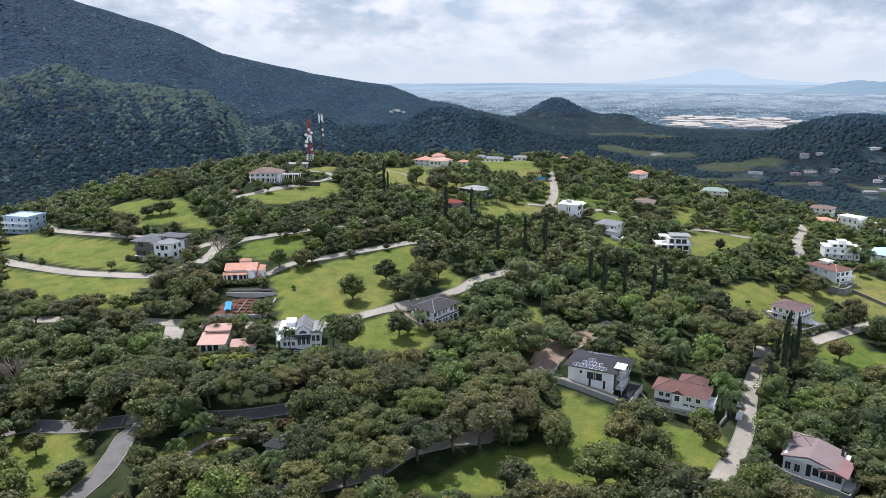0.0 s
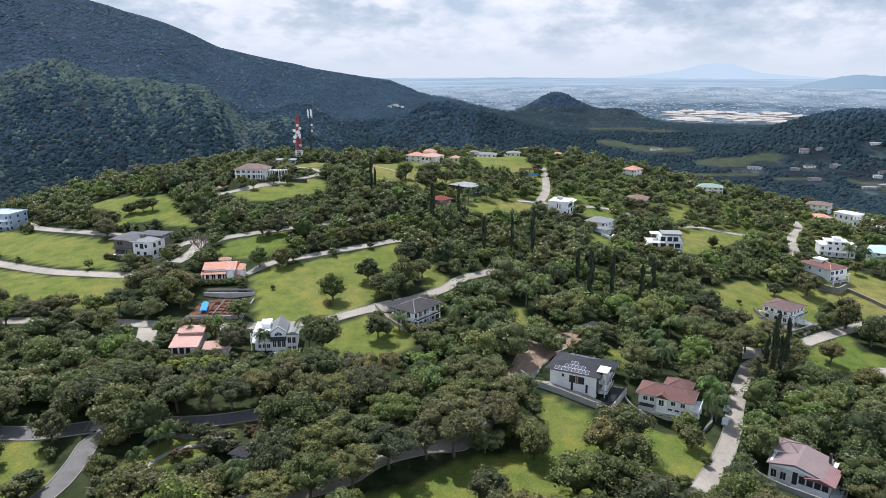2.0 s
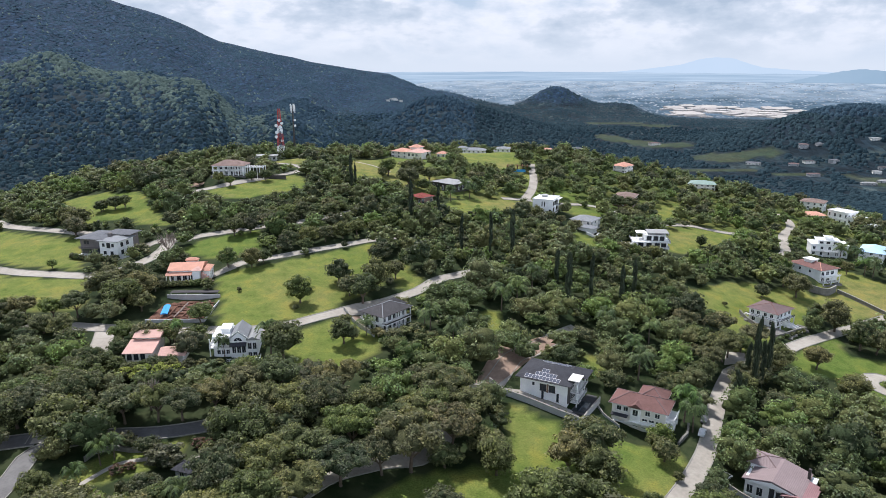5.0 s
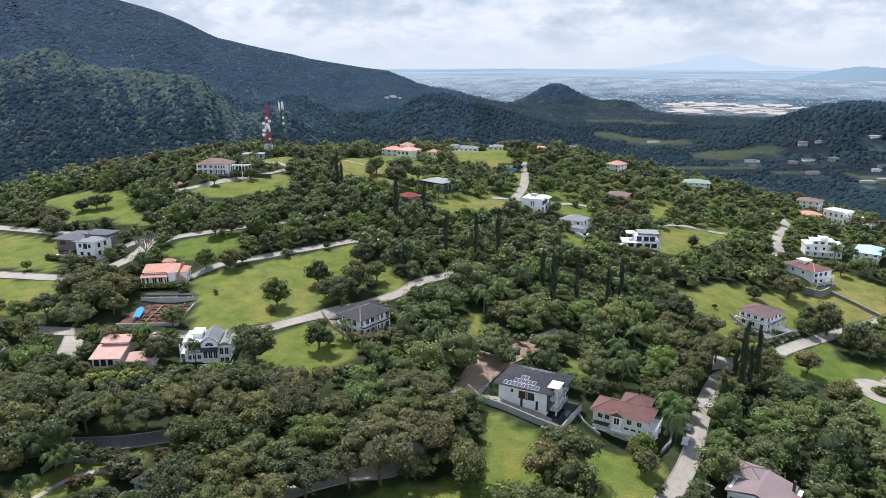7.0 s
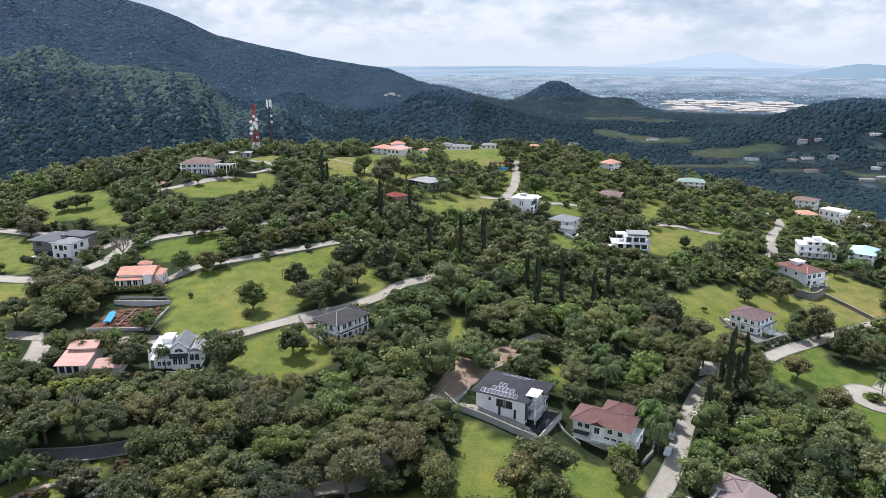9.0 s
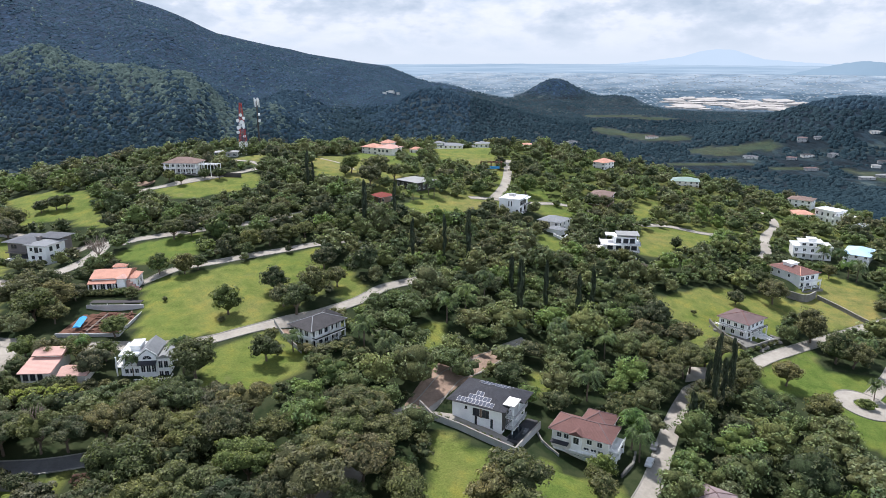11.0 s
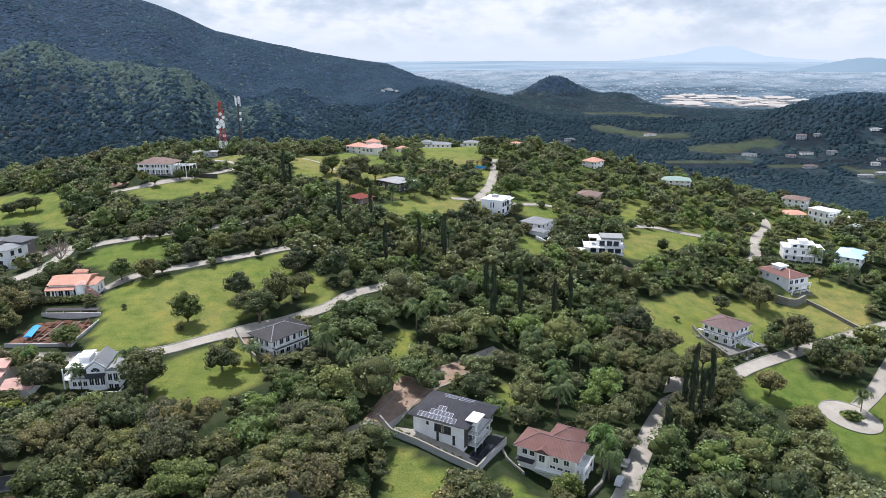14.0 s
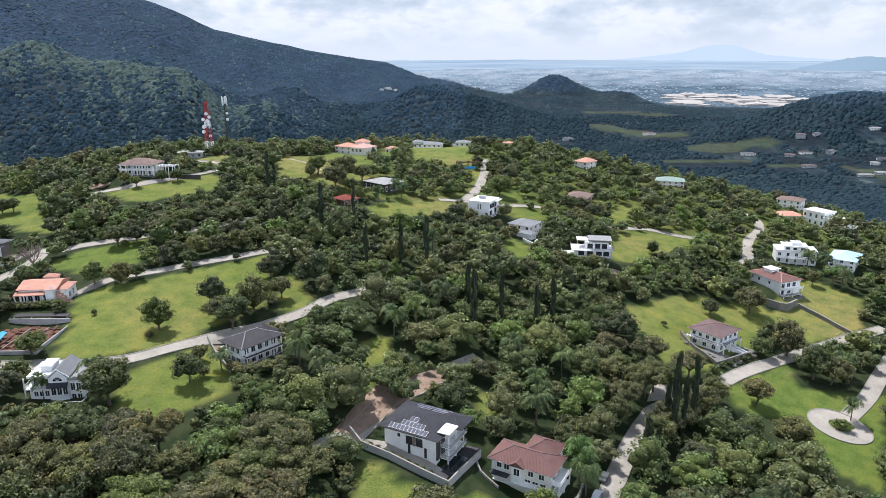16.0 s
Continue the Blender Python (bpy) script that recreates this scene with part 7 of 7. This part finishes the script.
def fill_woods():
    """Trees between the lawns, streets and houses; the nearer ones single, the rest as one wood."""
    rng = random.Random(41)
    many = np.random.default_rng(17)
    n = 60000
    cx, cy = many.uniform(-310, 350, n), many.uniform(118, 650, n)
    cw = many.choice((8.0, 9.5, 11.0, 13.0, 14.5, 16.5), n) * np.where(cy < 290, 1.0, 0.88)
    cw[25000:] = many.choice((3.6, 4.4, 5.2, 6.2), n - 25000)
    ok = (np.abs(cx + 10) < 60 + cy * 0.80) & (height(cx, cy) > -50)
    open_ = clear_ground()
    share = np.where(cy < 260, 0.60, 0.46) * cw * cy / 100
    near_houses = np.zeros(open_.shape, bool)
    gx, gy = np.meshgrid(np.arange(-330, 371, 2.0), np.arange(100, 731, 2.0))
    for p in HOUSES:
        if p[0][1] >= 402 and p[0][0] >= -60:
            near_houses |= inside(gx, gy, p)
    for k, plan in [(k, open_) for k in np.linspace(-0.12, 1, 7)] + [(k, near_houses) for k in np.linspace(0, 0.95, 7)]:
        sx, sy = cx + k * share * (cx - 25) / np.maximum(cy, 1), cy + k * share
        i, j = np.clip(((sy - 100) / 2).round().astype(int), 0, open_.shape[0] - 1), np.clip(((sx + 330) / 2).round().astype(int), 0, open_.shape[1] - 1)
        ok &= ~plan[i, j]
    tight = np.zeros(n, bool)
    for dx, dy in ((4, 0), (-4, 0), (0, 4), (0, -4)):
        tight |= open_[np.clip(((cy + dy - 100) / 2).astype(int), 0, open_.shape[0] - 1), np.clip(((cx + dx + 330) / 2).astype(int), 0, open_.shape[1] - 1)]
    ok &= ~(tight & (cw < 6.3) & (many.uniform(0, 1, n) < 0.8))
    for p in HOUSES:
        ok &= ~inside(cx, cy, p)
    for width, line in ROADS:
        d2 = np.full(n, 1e9)
        for px, py in line:
            d2 = np.minimum(d2, (cx - px) ** 2 + (cy - py) ** 2)
        ok &= d2 > (width / 2 + (0.4 if width in SHADY else 0.25 * cw)) ** 2
    spots, grid = [], {}
    for x, y, w in PLANTED:
        grid.setdefault((int(x // 13), int(y // 13)), []).append((x, y, w))
    for x, y, w in zip(cx[ok].tolist(), cy[ok].tolist(), cw[ok].tolist()):
        cell = (int(x // 13), int(y // 13))
        near = [q for i in (-1, 0, 1) for j in (-1, 0, 1) for q in grid.get((cell[0] + i, cell[1] + j), ())]
        gap = (0.42 if y > 400 and x > -10 else 0.30 if y < 200 else 0.335) if w > 6.3 else (0.5 if y > 400 and x > -10 else 0.37)
        if any((q[0] - x) ** 2 + (q[1] - y) ** 2 < (gap * (q[2] + w)) ** 2 for q in near):
            continue
        grid.setdefault(cell, []).append((x, y, w))
        spots.append((x, y, w))
    spots.sort(key=lambda s: s[1] + 0.15 * abs(s[0] - 30))
    single, rest = spots[:200], spots[200:]
    for x, y, w in single:
        palm = rng.random() < 0.06
        w = min(w, 7.5) if palm else w
        plant("p" if palm else "s" if w < 5 else "b", x, y, w, w * rng.uniform(0.85, 1.1))
    zs = height(np.array([q[0] for q in rest]), np.array([q[1] for q in rest]))
    models = [crown_arrays(60 + k, (10, 7, 4)[k // 6], (780, 275, 64)[k // 6], (0.0272, 0.0435, 0.080)[k // 6], "broad") for k in range(18)]
    for dark in (0, 1):
        V, Q, T, own, base = [], [], [], [], 0
        for n, (x, y, w) in enumerate(rest):
            if (n % 4 == 0) != bool(dark):
                continue
            v, ft, fq = models[rng.randrange(6) + (12 if w < 6.3 else 0 if y < 290 else 6)]
            a, h = rng.uniform(0, 6.28), w * rng.uniform(0.75, 1.1)
            c, s = math.cos(a) * w, math.sin(a) * w
            z = zs[n]
            V.append(np.stack([x + v[:, 0] * c - v[:, 1] * s, y + v[:, 0] * s + v[:, 1] * c, z - 0.12 * h + v[:, 2] * h], -1))
            T.append(ft + base)
            Q.append(fq + base)
            own.append(np.full(len(v), rng.random(), np.float32))
            base += len(v)
        me = bpy.data.meshes.new("woodland")
        me.from_pydata(np.concatenate(V).tolist(), [], np.concatenate(T).tolist() + np.concatenate(Q).tolist())
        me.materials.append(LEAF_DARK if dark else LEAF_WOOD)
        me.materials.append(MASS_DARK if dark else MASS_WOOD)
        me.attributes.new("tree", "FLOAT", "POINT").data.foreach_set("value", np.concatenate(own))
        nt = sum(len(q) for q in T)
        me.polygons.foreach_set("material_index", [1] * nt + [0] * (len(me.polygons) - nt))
        me.shade_smooth()
        tagged(new("woodland", me), "dense mixed green woodland covering the hill between lawns", "woodland", kind="stuff")


def far_forest():
    """Tree crowns on the far slopes and in the valley."""
    rng = np.random.default_rng(5)
    n = 105000
    az = rng.uniform(-37, 36, n)
    r = 640 * (4400 / 640) ** rng.uniform(0, 1, n)
    x, y = r * np.sin(np.radians(az)), r * np.cos(np.radians(az))
    z = on_sheet(x, y)
    plain_ = np.where(z < -98, 0.7, 1.0) + 0.5 * np.sin(x / 90 + 2 * np.sin(y / 160)) * np.sin(y / 70)
    keep = ((town_share(x, y) < 0.3) | ((r < 3500) & (rng.uniform(0, 1, n) < 0.05 + 0.12 * np.sin(x / 210 + np.sin(y / 170))))) & (rng.uniform(0, 1, n) < plain_) & (z < 560)
    for fx, fy, fw, fh in FIELDS:
        keep &= (np.hypot((x - fx) / fw, (y - fy) / fh) > 1.1) & (np.hypot((x - fx + 15) / (fw * 0.9), (y - fy + 40) / (fh + 20)) > 1)
    for hx, hy, hw, hd, ht in VILLAGE:
        keep &= np.hypot((x - hx + 10) / (hw + 4), (y - hy + 28) / 46) > 1
    # pale picks the spur trees that get the sunlit colour
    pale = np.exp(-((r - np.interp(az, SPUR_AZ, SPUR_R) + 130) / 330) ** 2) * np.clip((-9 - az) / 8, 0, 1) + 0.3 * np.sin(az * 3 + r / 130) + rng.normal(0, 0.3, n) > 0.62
    edge = rng.uniform(0.02, 0.98, n)
    ring = np.array([(math.cos(k * math.pi * 0.4), math.sin(k * math.pi * 0.4)) for k in range(5)])
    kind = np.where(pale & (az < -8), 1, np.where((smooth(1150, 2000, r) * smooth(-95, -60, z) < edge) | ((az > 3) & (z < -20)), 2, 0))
    town = town_share(x, y)
    keep &= r > np.where(az > 18, 800, 1050)
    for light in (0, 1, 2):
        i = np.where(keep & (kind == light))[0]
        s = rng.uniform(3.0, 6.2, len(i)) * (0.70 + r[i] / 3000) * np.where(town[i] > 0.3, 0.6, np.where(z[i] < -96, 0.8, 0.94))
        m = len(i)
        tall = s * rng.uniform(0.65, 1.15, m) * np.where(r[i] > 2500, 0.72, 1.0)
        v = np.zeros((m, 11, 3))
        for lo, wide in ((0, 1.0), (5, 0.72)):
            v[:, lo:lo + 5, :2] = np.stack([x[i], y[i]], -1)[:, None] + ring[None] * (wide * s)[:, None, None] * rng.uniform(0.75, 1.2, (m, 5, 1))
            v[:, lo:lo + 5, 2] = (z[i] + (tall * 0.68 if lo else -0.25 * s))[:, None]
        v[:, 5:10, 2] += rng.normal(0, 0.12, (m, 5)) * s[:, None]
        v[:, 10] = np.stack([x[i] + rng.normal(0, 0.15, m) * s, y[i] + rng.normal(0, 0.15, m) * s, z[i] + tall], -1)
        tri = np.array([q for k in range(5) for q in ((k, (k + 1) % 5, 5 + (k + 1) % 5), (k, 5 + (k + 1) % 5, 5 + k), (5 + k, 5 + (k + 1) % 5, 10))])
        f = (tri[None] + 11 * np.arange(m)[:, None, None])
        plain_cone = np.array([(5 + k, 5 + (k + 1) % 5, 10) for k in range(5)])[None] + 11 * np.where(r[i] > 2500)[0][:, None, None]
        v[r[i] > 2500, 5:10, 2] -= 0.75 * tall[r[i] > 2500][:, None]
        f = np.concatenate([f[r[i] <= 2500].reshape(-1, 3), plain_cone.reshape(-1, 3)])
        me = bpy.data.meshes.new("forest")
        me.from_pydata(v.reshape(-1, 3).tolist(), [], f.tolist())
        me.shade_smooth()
        me.materials.append((LEAF_FAR, SUNLIT_SPUR, LEAF_VALE)[light])
        tagged(new(("forest", "scrub", "valley_trees")[light], me), ("dark distant forest on mountain slopes, tinted haze blue", "trees on a mountain spur, coloured paler as a sunlit patch", "dark green trees on the valley floor, tinted haze blue")[light], "forest", kind="stuff")


def far_town():
    """Low roofs of the town on the plain, and the pale sheds of its works."""
    rng = np.random.default_rng(9)
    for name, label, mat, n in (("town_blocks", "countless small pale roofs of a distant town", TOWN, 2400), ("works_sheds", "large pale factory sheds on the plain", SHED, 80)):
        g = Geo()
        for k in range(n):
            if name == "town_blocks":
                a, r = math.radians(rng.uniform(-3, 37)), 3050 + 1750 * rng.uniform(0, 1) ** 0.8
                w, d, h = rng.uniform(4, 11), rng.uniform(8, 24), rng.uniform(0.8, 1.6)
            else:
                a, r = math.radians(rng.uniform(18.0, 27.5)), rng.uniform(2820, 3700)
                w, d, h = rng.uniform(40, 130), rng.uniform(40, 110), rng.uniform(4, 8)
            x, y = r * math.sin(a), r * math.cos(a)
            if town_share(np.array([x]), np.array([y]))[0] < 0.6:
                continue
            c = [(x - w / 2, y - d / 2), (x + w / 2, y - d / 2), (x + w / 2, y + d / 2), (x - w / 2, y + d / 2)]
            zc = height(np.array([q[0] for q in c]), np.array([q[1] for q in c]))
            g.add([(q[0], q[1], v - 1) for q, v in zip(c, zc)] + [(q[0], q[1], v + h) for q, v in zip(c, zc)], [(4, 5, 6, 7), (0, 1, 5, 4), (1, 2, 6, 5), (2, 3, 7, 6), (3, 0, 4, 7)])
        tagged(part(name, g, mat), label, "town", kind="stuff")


def far_ranges():
    """Pale ranges on the horizon: glowing backdrop strips with haze in their colour."""
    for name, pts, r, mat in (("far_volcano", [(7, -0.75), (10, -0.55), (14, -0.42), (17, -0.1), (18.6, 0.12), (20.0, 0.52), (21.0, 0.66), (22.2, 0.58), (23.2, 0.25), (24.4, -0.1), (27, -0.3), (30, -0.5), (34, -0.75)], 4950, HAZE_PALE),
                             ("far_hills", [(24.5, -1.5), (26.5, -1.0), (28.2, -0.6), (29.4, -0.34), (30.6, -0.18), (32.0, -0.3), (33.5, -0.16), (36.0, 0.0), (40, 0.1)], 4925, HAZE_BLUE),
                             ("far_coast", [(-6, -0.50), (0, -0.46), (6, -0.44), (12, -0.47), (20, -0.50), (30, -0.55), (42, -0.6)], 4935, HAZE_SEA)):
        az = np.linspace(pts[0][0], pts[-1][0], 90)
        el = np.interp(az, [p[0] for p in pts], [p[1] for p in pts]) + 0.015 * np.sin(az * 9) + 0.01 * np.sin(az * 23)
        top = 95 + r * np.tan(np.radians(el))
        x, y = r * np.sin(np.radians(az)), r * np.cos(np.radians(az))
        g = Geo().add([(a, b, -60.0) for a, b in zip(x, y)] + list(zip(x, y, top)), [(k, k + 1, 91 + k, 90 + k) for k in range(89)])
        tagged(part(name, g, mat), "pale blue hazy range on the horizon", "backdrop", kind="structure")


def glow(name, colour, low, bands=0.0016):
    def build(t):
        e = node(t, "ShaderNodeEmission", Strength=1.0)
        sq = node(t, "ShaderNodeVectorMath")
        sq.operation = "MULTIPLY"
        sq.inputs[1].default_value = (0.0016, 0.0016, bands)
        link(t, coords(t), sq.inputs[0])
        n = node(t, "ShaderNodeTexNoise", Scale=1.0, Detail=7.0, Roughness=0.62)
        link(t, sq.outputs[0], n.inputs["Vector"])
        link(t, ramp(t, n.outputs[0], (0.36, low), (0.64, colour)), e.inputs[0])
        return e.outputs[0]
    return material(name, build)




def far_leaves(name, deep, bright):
    """Forest seen from far: haze-tinted colour, varied in broad patches and crown by crown."""
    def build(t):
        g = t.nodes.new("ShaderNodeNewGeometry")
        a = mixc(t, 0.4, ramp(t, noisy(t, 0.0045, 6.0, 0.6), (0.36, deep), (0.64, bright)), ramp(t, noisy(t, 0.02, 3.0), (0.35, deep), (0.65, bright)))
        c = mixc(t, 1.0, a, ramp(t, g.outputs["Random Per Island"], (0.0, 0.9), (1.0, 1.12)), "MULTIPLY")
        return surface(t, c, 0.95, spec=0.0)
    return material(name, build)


# haze blue is mixed into the colours of these far trees
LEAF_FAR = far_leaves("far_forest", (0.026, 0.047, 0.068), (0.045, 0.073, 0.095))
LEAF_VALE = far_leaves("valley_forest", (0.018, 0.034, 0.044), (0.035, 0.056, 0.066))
# paler colour stands in for sunlight on part of the spur
SUNLIT_SPUR = far_leaves("sunlit_spur_leaf", (0.050, 0.076, 0.078), (0.115, 0.150, 0.128))
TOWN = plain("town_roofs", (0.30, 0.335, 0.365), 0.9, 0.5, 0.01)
SHED = plain("shed_roofs", (0.40, 0.375, 0.35), 0.8, 0.25, 0.01)
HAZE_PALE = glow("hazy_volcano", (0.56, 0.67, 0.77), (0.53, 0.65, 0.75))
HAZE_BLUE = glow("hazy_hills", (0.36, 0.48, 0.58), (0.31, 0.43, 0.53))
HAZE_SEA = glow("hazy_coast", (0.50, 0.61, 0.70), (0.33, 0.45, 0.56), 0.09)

build_ground()
fill_woods()
far_forest()
far_town()
far_ranges()
